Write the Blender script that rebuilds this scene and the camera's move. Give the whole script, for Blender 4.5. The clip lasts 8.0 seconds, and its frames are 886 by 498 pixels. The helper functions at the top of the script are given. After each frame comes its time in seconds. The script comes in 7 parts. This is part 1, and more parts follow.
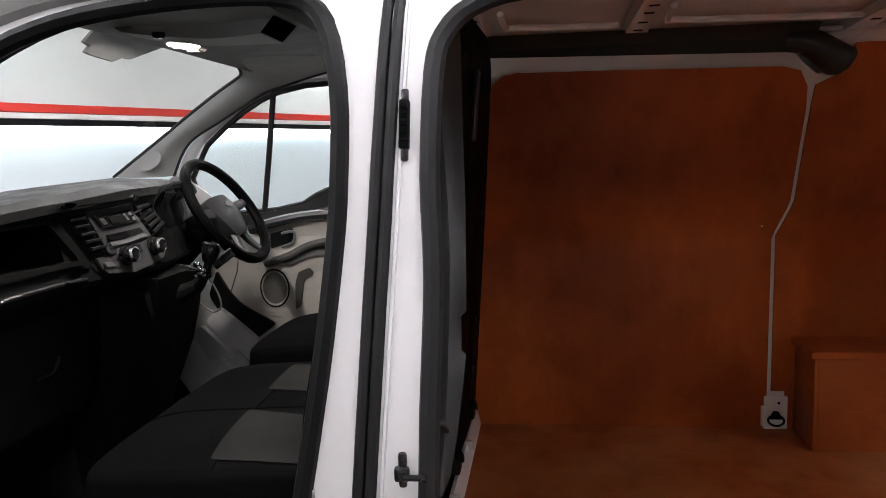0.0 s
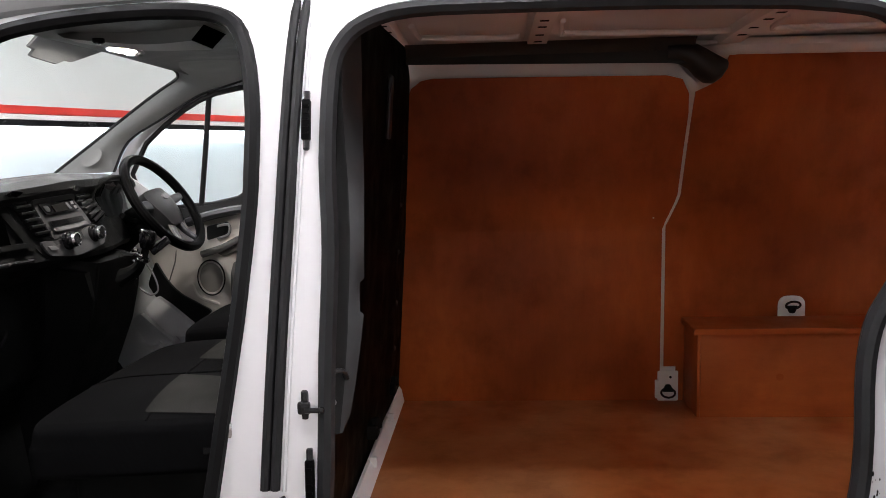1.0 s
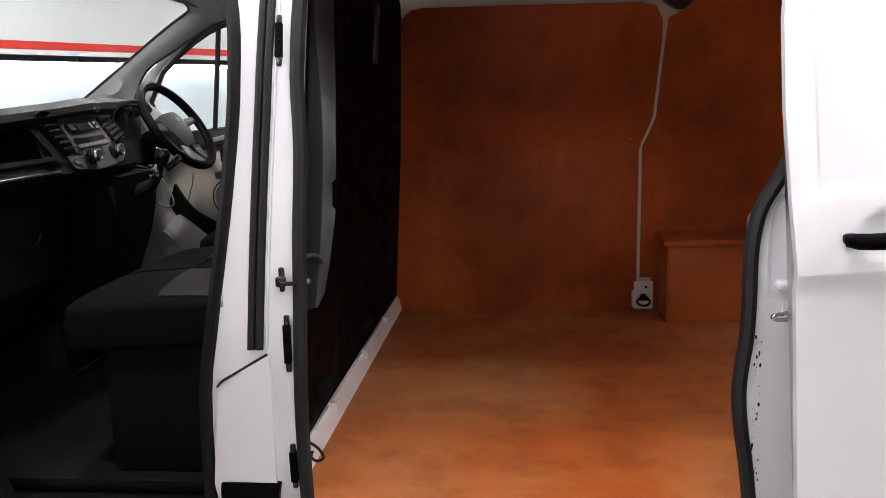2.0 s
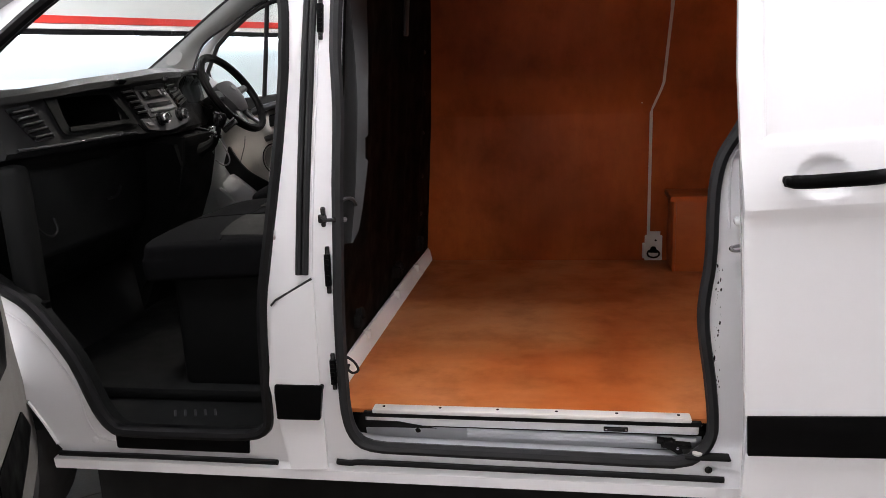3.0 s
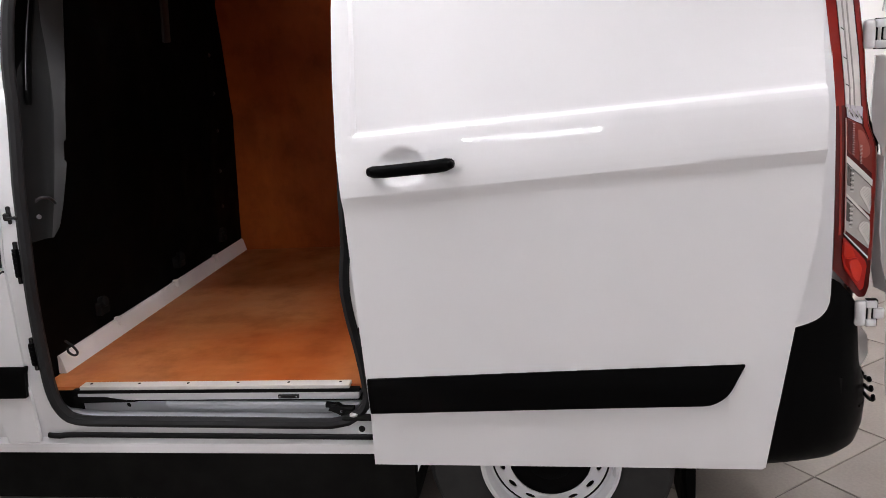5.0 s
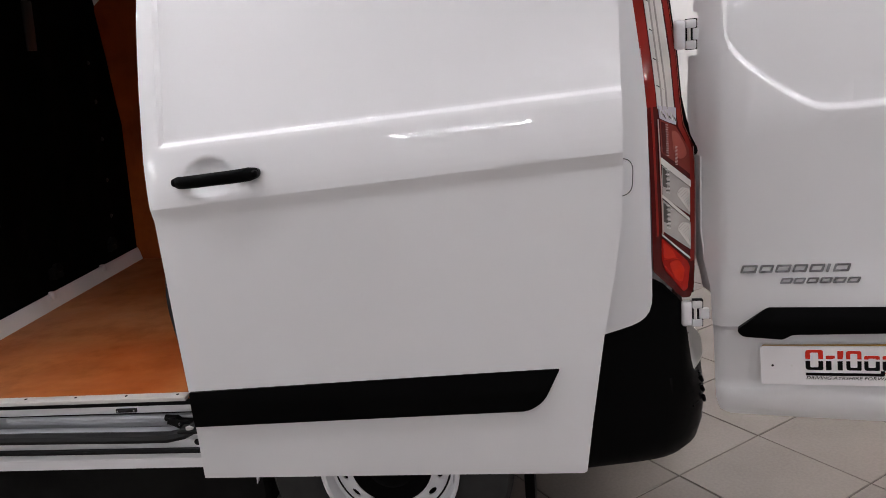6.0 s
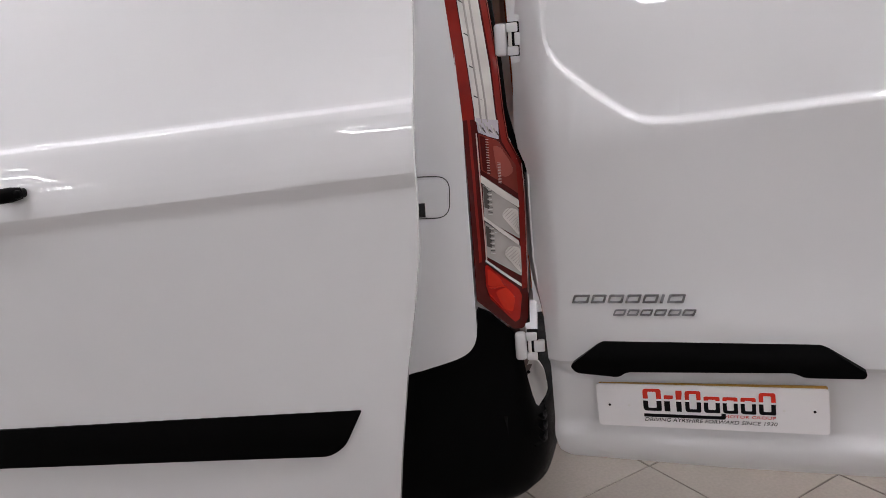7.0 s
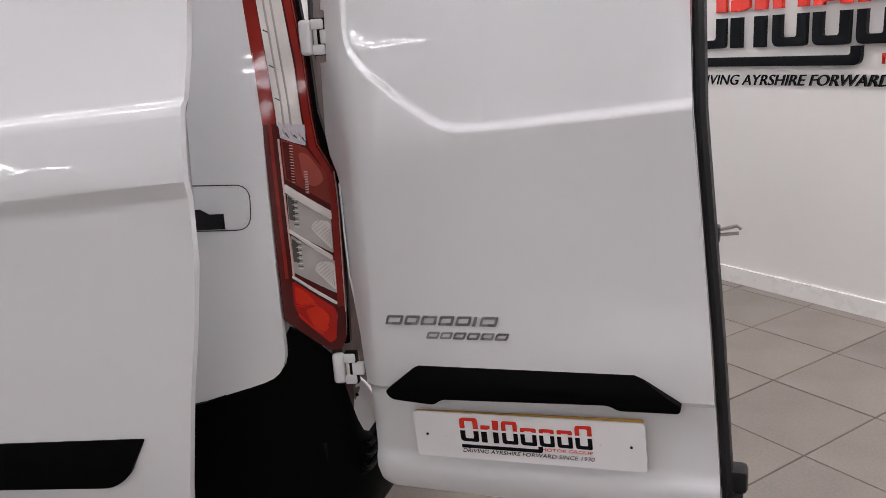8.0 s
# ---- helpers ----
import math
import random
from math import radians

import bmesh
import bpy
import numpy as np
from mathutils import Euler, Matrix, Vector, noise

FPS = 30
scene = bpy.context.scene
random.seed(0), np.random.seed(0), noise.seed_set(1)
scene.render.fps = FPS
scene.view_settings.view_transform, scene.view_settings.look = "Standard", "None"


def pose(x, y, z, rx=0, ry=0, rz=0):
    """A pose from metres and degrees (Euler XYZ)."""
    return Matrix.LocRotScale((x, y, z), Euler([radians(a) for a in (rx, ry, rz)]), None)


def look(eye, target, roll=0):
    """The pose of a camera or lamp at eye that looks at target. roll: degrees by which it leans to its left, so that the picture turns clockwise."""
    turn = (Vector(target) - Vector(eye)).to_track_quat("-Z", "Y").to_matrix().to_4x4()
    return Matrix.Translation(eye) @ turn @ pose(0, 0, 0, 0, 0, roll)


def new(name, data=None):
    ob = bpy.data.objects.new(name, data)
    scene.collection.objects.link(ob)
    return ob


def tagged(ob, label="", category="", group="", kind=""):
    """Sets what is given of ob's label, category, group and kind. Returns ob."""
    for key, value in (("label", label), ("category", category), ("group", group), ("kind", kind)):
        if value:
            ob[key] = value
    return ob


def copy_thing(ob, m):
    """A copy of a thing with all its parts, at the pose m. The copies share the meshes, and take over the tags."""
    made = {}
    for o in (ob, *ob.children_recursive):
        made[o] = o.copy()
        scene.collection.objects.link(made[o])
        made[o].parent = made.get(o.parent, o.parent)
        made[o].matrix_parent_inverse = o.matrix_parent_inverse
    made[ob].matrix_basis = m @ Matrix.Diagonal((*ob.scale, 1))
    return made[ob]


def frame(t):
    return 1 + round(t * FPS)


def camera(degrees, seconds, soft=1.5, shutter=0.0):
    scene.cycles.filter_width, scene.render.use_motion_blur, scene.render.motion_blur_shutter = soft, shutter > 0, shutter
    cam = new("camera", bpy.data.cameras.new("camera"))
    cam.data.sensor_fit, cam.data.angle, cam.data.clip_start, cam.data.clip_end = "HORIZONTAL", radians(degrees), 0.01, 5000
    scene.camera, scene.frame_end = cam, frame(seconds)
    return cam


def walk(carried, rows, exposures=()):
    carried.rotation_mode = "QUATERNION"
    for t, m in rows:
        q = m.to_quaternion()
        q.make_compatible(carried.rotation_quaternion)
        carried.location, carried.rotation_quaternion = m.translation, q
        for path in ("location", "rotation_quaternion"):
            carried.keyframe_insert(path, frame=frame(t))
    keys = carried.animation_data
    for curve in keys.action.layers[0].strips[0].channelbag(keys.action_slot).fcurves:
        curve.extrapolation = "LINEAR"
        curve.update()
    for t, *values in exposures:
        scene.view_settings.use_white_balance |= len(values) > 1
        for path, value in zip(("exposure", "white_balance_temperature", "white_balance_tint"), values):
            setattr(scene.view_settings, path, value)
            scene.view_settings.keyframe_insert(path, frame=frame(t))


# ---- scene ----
cam = camera(59.17, 8.0, 0.75)
PATH = [
    (0, (0.2186, -1.1425, 1.6424), (-0.0412, 0.8240, 1.3868), -1.75),
    (0.5, (0.3015, -1.2687, 1.6361), (0.0978, 0.7053, 1.3873), -1.68),
    (1, (0.3520, -1.3972, 1.6158), (0.2203, 0.5831, 1.3685), -1.44),
    (1.5, (0.4364, -1.5132, 1.5823), (0.2984, 0.4576, 1.2711), -1.51),
    (2, (0.5438, -1.6685, 1.5604), (0.3279, 0.2796, 1.1627), -1.97),
    (2.2, (0.5627, -1.7277, 1.5501), (0.3151, 0.2145, 1.1420), -1.93),
    (3.3, (0.7885, -2.1324, 1.5587), (0.4170, -0.2246, 1.0872), -3.22),
    (3.5, (0.9142, -2.1975, 1.5637), (0.5131, -0.2939, 1.0995), -3.70),
    (4, (1.1923, -2.2691, 1.5764), (0.8015, -0.3634, 1.1118), -3.99),
    (4.5, (1.4187, -2.1786, 1.5413), (1.0592, -0.2676, 1.0735), -3.90),
    (4.7, (1.5078, -2.1470, 1.5551), (1.1772, -0.2352, 1.0698), -3.88),
    (5.8, (1.9550, -2.0840, 1.5560), (1.7110, -0.1640, 1.0510), -5.00),
    (6, (2.0620, -2.0470, 1.5390), (1.8170, -0.1270, 1.0356), -5.00),
    (6.5, (2.2781, -1.9001, 1.5377), (2.0343, 0.0179, 1.0258), -4.94),
    (7, (2.5421, -1.7826, 1.5189), (2.2811, 0.1334, 1.0081), -5.00),
    (7.5, (2.7285, -1.7101, 1.5247), (2.5137, 0.2084, 1.0020), -4.01),
    (8, (2.9549, -1.5825, 1.4902), (2.7062, 0.3325, 0.9699), -4.15),
]
walk(cam, [(t, look(eye, target, roll)) for t, eye, target, roll in PATH],
     [(0.0, 0.54), (0.6, 0.66), (1.0, 0.80), (1.5, 0.93), (2.1, 0.80), (3.5, 0.82), (4.5, 0.73), (5.8, 0.08), (6.2, 0.06), (8.0, 0.08)])

# ---- world and showroom light ----
G = -0.055                     # showroom floor level; the van's sill edge is the origin
TH = radians(38.4)             # turn of the floor tiles against the van
AX_M = Vector((math.cos(TH), math.sin(TH), 0))
AX_L = Vector((-math.sin(TH), math.cos(TH), 0))
world = bpy.data.worlds.new("showroom_air")
scene.world = world
world.use_nodes = True
world.node_tree.nodes["Background"].inputs[0].default_value = (0.9, 0.95, 1.0, 1)
world.node_tree.nodes["Background"].inputs[1].default_value = 0.02
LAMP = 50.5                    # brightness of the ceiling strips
GLOW = 8.0                     # brightness of the lit ledge strip
CAB_LAMP = 215.0                # reading lamp in the cab roof


# ---- materials ----
def nodes_of(name):
    m = bpy.data.materials.new(name)
    m.use_nodes = True
    return m, m.node_tree, m.node_tree.nodes["Principled BSDF"]


def setp(b, **kw):
    table = dict(rough="Roughness", metal="Metallic", coat="Coat Weight", coat_rough="Coat Roughness", ior="IOR",
                 trans="Transmission Weight", spec="Specular IOR Level", sheen="Sheen Weight")
    for k, v in kw.items():
        b.inputs[table[k]].default_value = v


def noise_tex(nt, scale, detail=4.0, stretch=(1, 1, 1), rough=0.5, coord="Object"):
    tc = nt.nodes.new("ShaderNodeTexCoord")
    mp = nt.nodes.new("ShaderNodeMapping")
    mp.inputs["Scale"].default_value = stretch
    n = nt.nodes.new("ShaderNodeTexNoise")
    n.inputs["Scale"].default_value = scale
    n.inputs["Detail"].default_value = detail
    n.inputs["Roughness"].default_value = rough
    nt.links.new(tc.outputs[coord], mp.inputs[0])
    nt.links.new(mp.outputs[0], n.inputs["Vector"])
    return n


def ramp(nt, src, stops):
    r = nt.nodes.new("ShaderNodeValToRGB")
    while len(r.color_ramp.elements) < len(stops):
        r.color_ramp.elements.new(0.5)
    for e, (p, c) in zip(r.color_ramp.elements, stops):
        e.position = p
        e.color = (*c, 1) if len(c) == 3 else c
    nt.links.new(src, r.inputs[0])
    return r


def mul(nt, a, b, fac=1.0, mode="MULTIPLY"):
    m = nt.nodes.new("ShaderNodeMix")
    m.data_type, m.blend_type = "RGBA", mode
    m.inputs[0].default_value = fac
    nt.links.new(a, m.inputs[6])
    nt.links.new(b, m.inputs[7])
    return m.outputs[2]


def bump(nt, b, src, strength, dist=0.002):
    k = nt.nodes.new("ShaderNodeBump")
    k.inputs["Strength"].default_value = strength
    k.inputs["Distance"].default_value = dist
    nt.links.new(src, k.inputs["Height"])
    nt.links.new(k.outputs[0], b.inputs["Normal"])


def grainy(name, colour, rough, fine=400.0, fine_bump=0.15, vary=0.25, broad=3.0, rough_vary=0.12, **kw):
    """A plain surface with broad patchy variation, fine grain and uneven gloss."""
    m, nt, b = nodes_of(name)
    setp(b, rough=rough, **kw)
    n = noise_tex(nt, broad, 5)
    lo = tuple(c * (1 - vary) for c in colour)
    hi = tuple(min(1, c * (1 + vary)) for c in colour)
    r = ramp(nt, n.outputs[0], [(0.3, lo), (0.7, hi)])
    nt.links.new(r.outputs[0], b.inputs["Base Color"])
    n2 = noise_tex(nt, broad * 4, 6)
    rr = ramp(nt, n2.outputs[0], [(0.3, (max(0, rough - rough_vary),) * 3), (0.7, (min(1, rough + rough_vary),) * 3)])
    nt.links.new(rr.outputs[0], b.inputs["Roughness"])
    if fine_bump:
        f = noise_tex(nt, fine, 2)
        bump(nt, b, f.outputs[0], fine_bump)
    return m


def paint(name, colour, rough=0.28):
    m, nt, b = nodes_of(name)
    setp(b, rough=rough, coat=1.0, coat_rough=0.015, spec=0.2)
    n = noise_tex(nt, 1.6, 5)
    r = ramp(nt, n.outputs[0], [(0.3, tuple(c * 0.95 for c in colour)), (0.7, colour)])
    nt.links.new(r.outputs[0], b.inputs["Base Color"])
    f = noise_tex(nt, 60, 3)
    bump(nt, b, f.outputs[0], 0.02, 0.001)
    return m


def plywood(name, along, tone=(0.335, 0.079, 0.016), mottle=1.0, streak=5.0, washes=((0.78, 0.72, 0.68), (0.96, 0.96, 0.96), (1.15, 1.18, 1.22))):
    """Stained and varnished plywood; the grain runs along one axis."""
    m, nt, b = nodes_of(name)
    setp(b, rough=0.5, coat=0.05, coat_rough=0.3, spec=0.22)
    st = [streak, streak, streak]
    st[along] = 1.0 if streak > 3 else 1.6
    g = noise_tex(nt, 3.0, 8, st, 0.65)
    big = noise_tex(nt, 1.7, 4)
    blot = noise_tex(nt, 5.5, 6, rough=0.6)
    base = ramp(nt, g.outputs[0], [(0.2, tuple(c * (1 - mottle * (1 - k)) for c, k in zip(tone, (0.87, 0.80, 0.75)))), (0.5, tone), (0.8, tuple(c * k for c, k in zip(tone, (1.12, 1.19, 1.30))))])
    wash = ramp(nt, big.outputs[0], [(0.36, washes[0]), (0.50, washes[1]), (0.64, washes[2])])
    dirt = ramp(nt, blot.outputs[0], [(0.32, (0.72, 0.68, 0.65)), (0.5, (1, 1, 1)), (0.8, (1.06, 1.05, 1.04))])
    fs = [26, 26, 26]
    fs[along] = 9 if streak > 3 else 18
    fine = noise_tex(nt, 1.0, 5, fs, 0.7)
    scuff = ramp(nt, fine.outputs[0], [(0.34, (0.94, 0.93, 0.92)), (0.5, (1, 1, 1)), (0.70, (1.04, 1.05, 1.06))])
    c = mul(nt, mul(nt, mul(nt, base.outputs[0], wash.outputs[0]), dirt.outputs[0], mottle), scuff.outputs[0])
    nt.links.new(c, b.inputs["Base Color"])
    rr = ramp(nt, blot.outputs[0], [(0.3, (0.62,) * 3), (0.7, (0.36,) * 3)])
    nt.links.new(rr.outputs[0], b.inputs["Roughness"])
    bump(nt, b, g.outputs[0], 0.06, 0.0012)
    return m


def fabric(name, colour):
    m, nt, b = nodes_of(name)
    setp(b, rough=0.95, spec=0.04)
    tc = nt.nodes.new("ShaderNodeTexCoord")
    w = nt.nodes.new("ShaderNodeTexWave")
    w.inputs["Scale"].default_value = 160
    w.inputs["Distortion"].default_value = 3
    nt.links.new(tc.outputs["Object"], w.inputs["Vector"])
    n = noise_tex(nt, 6, 6)
    r = ramp(nt, n.outputs[0], [(0.3, tuple(c * 0.75 for c in colour)), (0.7, tuple(c * 1.25 for c in colour))])
    nt.links.new(r.outputs[0], b.inputs["Base Color"])
    bump(nt, b, w.outputs[1], 0.25, 0.001)
    return m


def lens(name, colour, rough=0.08, trans=0.75):
    m, nt, b = nodes_of(name)
    setp(b, rough=rough, trans=trans, ior=1.45)
    w = noise_tex(nt, 90, 2)
    bump(nt, b, w.outputs[0], 0.05, 0.001)
    n = noise_tex(nt, 14, 3)
    r = ramp(nt, n.outputs[0], [(0.3, tuple(c * 0.8 for c in colour)), (0.7, colour)])
    nt.links.new(r.outputs[0], b.inputs["Base Color"])
    return m


def glass(name):
    m, nt, b = nodes_of(name)
    out = nt.nodes["Material Output"]
    tr = nt.nodes.new("ShaderNodeBsdfTransparent")
    tr.inputs[0].default_value = (0.955, 0.975, 0.965, 1)
    gl = nt.nodes.new("ShaderNodeBsdfGlossy")
    gl.inputs["Roughness"].default_value = 0.02
    mx = nt.nodes.new("ShaderNodeMixShader")
    mx.inputs[0].default_value = 0.035
    nt.links.new(tr.outputs[0], mx.inputs[1])
    nt.links.new(gl.outputs[0], mx.inputs[2])
    nt.links.new(mx.outputs[0], out.inputs[0])
    nt.nodes.remove(b)
    return m


def emitter(name, colour, strength):
    m, nt, b = nodes_of(name)
    b.inputs["Base Color"].default_value = (*colour, 1)
    b.inputs["Emission Color"].default_value = (*colour, 1)
    b.inputs["Emission Strength"].default_value = strength
    return m


def tiled(name):
    """Matt porcelain; each tile a little lighter or darker."""
    m, nt, b = nodes_of(name)
    setp(b, rough=0.42)
    oi = nt.nodes.new("ShaderNodeObjectInfo")
    r = ramp(nt, oi.outputs["Random"], [(0.0, (0.215, 0.185, 0.165)), (1.0, (0.25, 0.215, 0.19))])
    n = noise_tex(nt, 2.2, 6)
    v = ramp(nt, n.outputs[0], [(0.3, (0.88, 0.88, 0.88)), (0.7, (1.06, 1.05, 1.04))])
    sp = noise_tex(nt, 90, 3)
    s2 = ramp(nt, sp.outputs[0], [(0.35, (0.92, 0.92, 0.92)), (0.65, (1.04, 1.04, 1.04))])
    c = mul(nt, mul(nt, r.outputs[0], v.outputs[0]), s2.outputs[0])
    nt.links.new(c, b.inputs["Base Color"])
    rr = ramp(nt, n.outputs[0], [(0.3, (0.52,) * 3), (0.7, (0.34,) * 3)])
    nt.links.new(rr.outputs[0], b.inputs["Roughness"])
    bump(nt, b, sp.outputs[0], 0.06, 0.001)
    return m


WHITE = paint("white_van_paint", (0.80, 0.80, 0.815))
JAMB = paint("white_jamb_paint", (0.74, 0.74, 0.76), 0.36)
PRIMER = grainy("thin_inner_paint", (0.83, 0.81, 0.79), 0.45, 200, 0.1, 0.1)
TRIM = grainy("black_grained_plastic", (0.0013, 0.0013, 0.0014), 0.46, 700, 0.2, 0.2, spec=0.05)
RUBBER = grainy("black_rubber", (0.0145, 0.0145, 0.0155), 0.55, 300, 0.12, 0.25, 8, spec=0.22)
DARKRUBBER = grainy("dark_door_rubber", (0.0055, 0.0055, 0.006), 0.5, 300, 0.12, 0.25, 8, spec=0.15)
# black of the bulkhead steel, also used on plates that stand for shaded hollows
STEEL_HOLLOW = grainy("dark_steel_and_hollows", (0.0022, 0.0023, 0.0022), 0.55, 120, 0.06, 0.35, spec=0.03)
LITTRIM = grainy("lit_face_moulding", (0.014, 0.0145, 0.0155), 0.4, 600, 0.10, 0.08)
GREYTRIM = grainy("dark_grey_moulding", (0.026, 0.026, 0.028), 0.32, 600, 0.10, 0.06, rough_vary=0.03, spec=0.4)
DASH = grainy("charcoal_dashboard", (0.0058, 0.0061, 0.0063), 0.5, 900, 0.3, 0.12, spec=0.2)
DASHLOW = grainy("black_lower_dashboard", (0.0048, 0.0052, 0.0052), 0.65, 900, 0.3, 0.15, spec=0.1)
SATIN = grainy("satin_grey_fascia", (0.15, 0.15, 0.155), 0.34, 900, 0.1, 0.1)
GLOSSBLACK = grainy("gloss_black_plastic", (0.010, 0.010, 0.011), 0.14, 900, 0.0, 0.1)
FASCIA = grainy("satin_charcoal_fascia", (0.05, 0.05, 0.052), 0.36, 900, 0.1, 0.1)
DOORGREY = grainy("warm_grey_door_plastic", (0.64, 0.60, 0.56), 0.55, 900, 0.3, 0.1)
COVERGREY = grainy("grey_sensor_cover", (0.10, 0.105, 0.104), 0.6, 900, 0.25, 0.1)
HEADLINER = grainy("grey_headliner", (0.45, 0.45, 0.44), 0.85, 900, 0.3, 0.08)
CANT = grainy("black_cant_rail_plastic", (0.020, 0.022, 0.021), 0.5, 600, 0.15, 0.1)
DOORDARK = grainy("door_plastic_and_hollow_shade", (0.10, 0.096, 0.092), 0.5, 900, 0.25, 0.1)
JAMB_SHADE_GREY = grainy("shaded_jamb_grey", (0.20, 0.155, 0.14), 0.5, 300, 0.15, 0.15)
JAMB_GAP_SHADE = grainy("jamb_gap_shade", (0.035, 0.014, 0.011), 0.45, 300, 0.15, 0.15)
CONSOLE = grainy("grey_overhead_plastic", (0.21, 0.215, 0.212), 0.55, 900, 0.25, 0.1)
PILLARGREY = grainy("grey_pillar_trim", (0.28, 0.285, 0.28), 0.5, 900, 0.25, 0.1)
SEAT = fabric("black_seat_cloth", (0.004, 0.004, 0.0044))
INSERT = fabric("grey_seat_insert", (0.028, 0.0275, 0.026))
PLY_WALL = plywood("stained_ply_upright", 2, (0.40, 0.086, 0.0135), 0.8, 5.0, ((0.66, 0.60, 0.55), (0.95, 0.95, 0.95), (1.22, 1.28, 1.36)))
PLY_BOX = plywood("stained_ply_box", 0, (0.43, 0.105, 0.022), 0.6)
SPEAKER = grainy("speaker_and_shaded_trim_grey", (0.20, 0.188, 0.175), 0.7, 900, 0.3, 0.1)
PLY_FLOOR = plywood("stained_ply_floor", 0, (0.48, 0.152, 0.044), 0.75, 2.2, ((0.82, 0.62, 0.46), (1.0, 1.0, 1.0), (1.10, 1.36, 1.8)))
GALV = grainy("grey_painted_rail", (0.60, 0.61, 0.64), 0.42, 150, 0.08, 0.15, metal=0.2)
ALU = grainy("brushed_aluminium", (0.74, 0.72, 0.69), 0.42, 250, 0.1, 0.1, metal=0.25)
CHROME = grainy("bright_chrome", (0.72, 0.72, 0.74), 0.14, 100, 0.0, 0.05, metal=1.0, rough_vary=0.05)
BADGE = grainy("grey_chrome_badge", (0.28, 0.28, 0.30), 0.25, 100, 0.0, 0.1, metal=0.9)
RIM = grainy("silver_wheel_paint", (0.74, 0.74, 0.76), 0.35, 300, 0.05, 0.08)
TYRE = grainy("tyre_rubber", (0.018, 0.018, 0.018), 0.75, 150, 0.3, 0.25)
UNDER = grainy("dark_underbody", (0.006, 0.0058, 0.0055), 0.8, 60, 0.3, 0.3, spec=0.15)
SMOKE_RED = lens("smoky_red_lens", (0.22, 0.030, 0.022), 0.10, 0.0)
RED_LENS = lens("red_lamp_lens", (0.40, 0.012, 0.007), 0.06, 0.0)
DEEP_RED = lens("deep_red_lamp_frame", (0.085, 0.008, 0.007), 0.07, 0.0)
FRAME_RED = lens("red_lamp_frame", (0.25, 0.018, 0.013), 0.07, 0.0)
BRIGHT_RED = lens("bright_red_lens", (0.62, 0.024, 0.010), 0.06, 0.0)
BOWL_RED = lens("pale_red_bowl", (0.36, 0.075, 0.055), 0.12, 0.0)
PINKLINE = lens("pale_pink_line", (0.66, 0.42, 0.38), 0.1, 0.0)
CHAMBER = lens("grey_lens_chamber", (0.42, 0.39, 0.37), 0.12, 0.0)
CRYSTAL = lens("pale_crystal", (0.55, 0.50, 0.56), 0.05, 0.0)
SMOKE_GREY = lens("smoky_grey_lens", (0.10, 0.088, 0.082), 0.08, 0.0)
CLEAR_LENS = lens("clear_lamp_lens", (0.68, 0.64, 0.61), 0.12, 0.0)
REFLECTOR = grainy("lamp_reflector", (0.74, 0.72, 0.70), 0.2, 40, 0.0, 0.08, 40, metal=0.2)
GLASS = glass("clear_window_glass")
TILE = tiled("porcelain_tile")
GROUT = grainy("dark_grout", (0.085, 0.07, 0.06), 0.85, 300, 0.2, 0.2)
WALLPAINT = grainy("white_wall_paint", (0.74, 0.715, 0.695), 0.75, 120, 0.08, 0.03, 1.0)
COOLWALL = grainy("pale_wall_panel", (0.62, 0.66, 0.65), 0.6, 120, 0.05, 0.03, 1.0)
# paler and bluer than the upper panel, part of the ledge glow in its colour
LITWALL = grainy("ledge_lit_wall_panel", (0.70, 0.79, 0.83), 0.6, 120, 0.05, 0.03, 1.0)
SKIRT = grainy("white_gloss_skirting", (0.80, 0.78, 0.76), 0.32, 100, 0.05, 0.03)
CEIL = grainy("ceiling_board", (0.70, 0.70, 0.69), 0.85, 80, 0.15, 0.05)
SIGNRED = grainy("gloss_red_sign", (0.72, 0.035, 0.018), 0.22, 100, 0.0, 0.06)
SIGNBLACK = grainy("gloss_black_sign", (0.005, 0.005, 0.006), 0.12, 100, 0.0, 0.1, spec=0.15)
BANDRED = grainy("red_band_vinyl", (0.62, 0.03, 0.02), 0.4, 100, 0.0, 0.06)
PLATE = grainy("white_number_plate", (0.88, 0.86, 0.87), 0.15, 100, 0.0, 0.03)
BRASSY = grainy("plate_edge_tape", (0.45, 0.25, 0.05), 0.5, 100, 0.0, 0.1)
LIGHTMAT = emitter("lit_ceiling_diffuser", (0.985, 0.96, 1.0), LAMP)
GLOWMAT = emitter("lit_ledge_strip", (0.86, 0.94, 1.0), GLOW)
CABLIGHT = emitter("lit_cab_lamp", (1.0, 0.93, 0.86), CAB_LAMP)


# ---- mesh helpers ----
def smooth(me, angle=35):
    bm = bmesh.new()
    bm.from_mesh(me)
    lim = radians(angle)
    for e in bm.edges:
        e.smooth = len(e.link_faces) == 2 and e.calc_face_angle(0) < lim
    for f in bm.faces:
        f.smooth = True
    bm.to_mesh(me)
    bm.free()


def home(parent, at):
    """Keeps to thing > part > sub-part: what belongs to a sub-part hangs beside it."""
    depth, p = 0, parent
    while p is not None and p.parent is not None:
        depth, p = depth + 1, p.parent
    while depth > 1:
        m = parent.matrix_basis.copy()
        at = m if at is None else m @ at
        parent, depth = parent.parent, depth - 1
    return parent, at


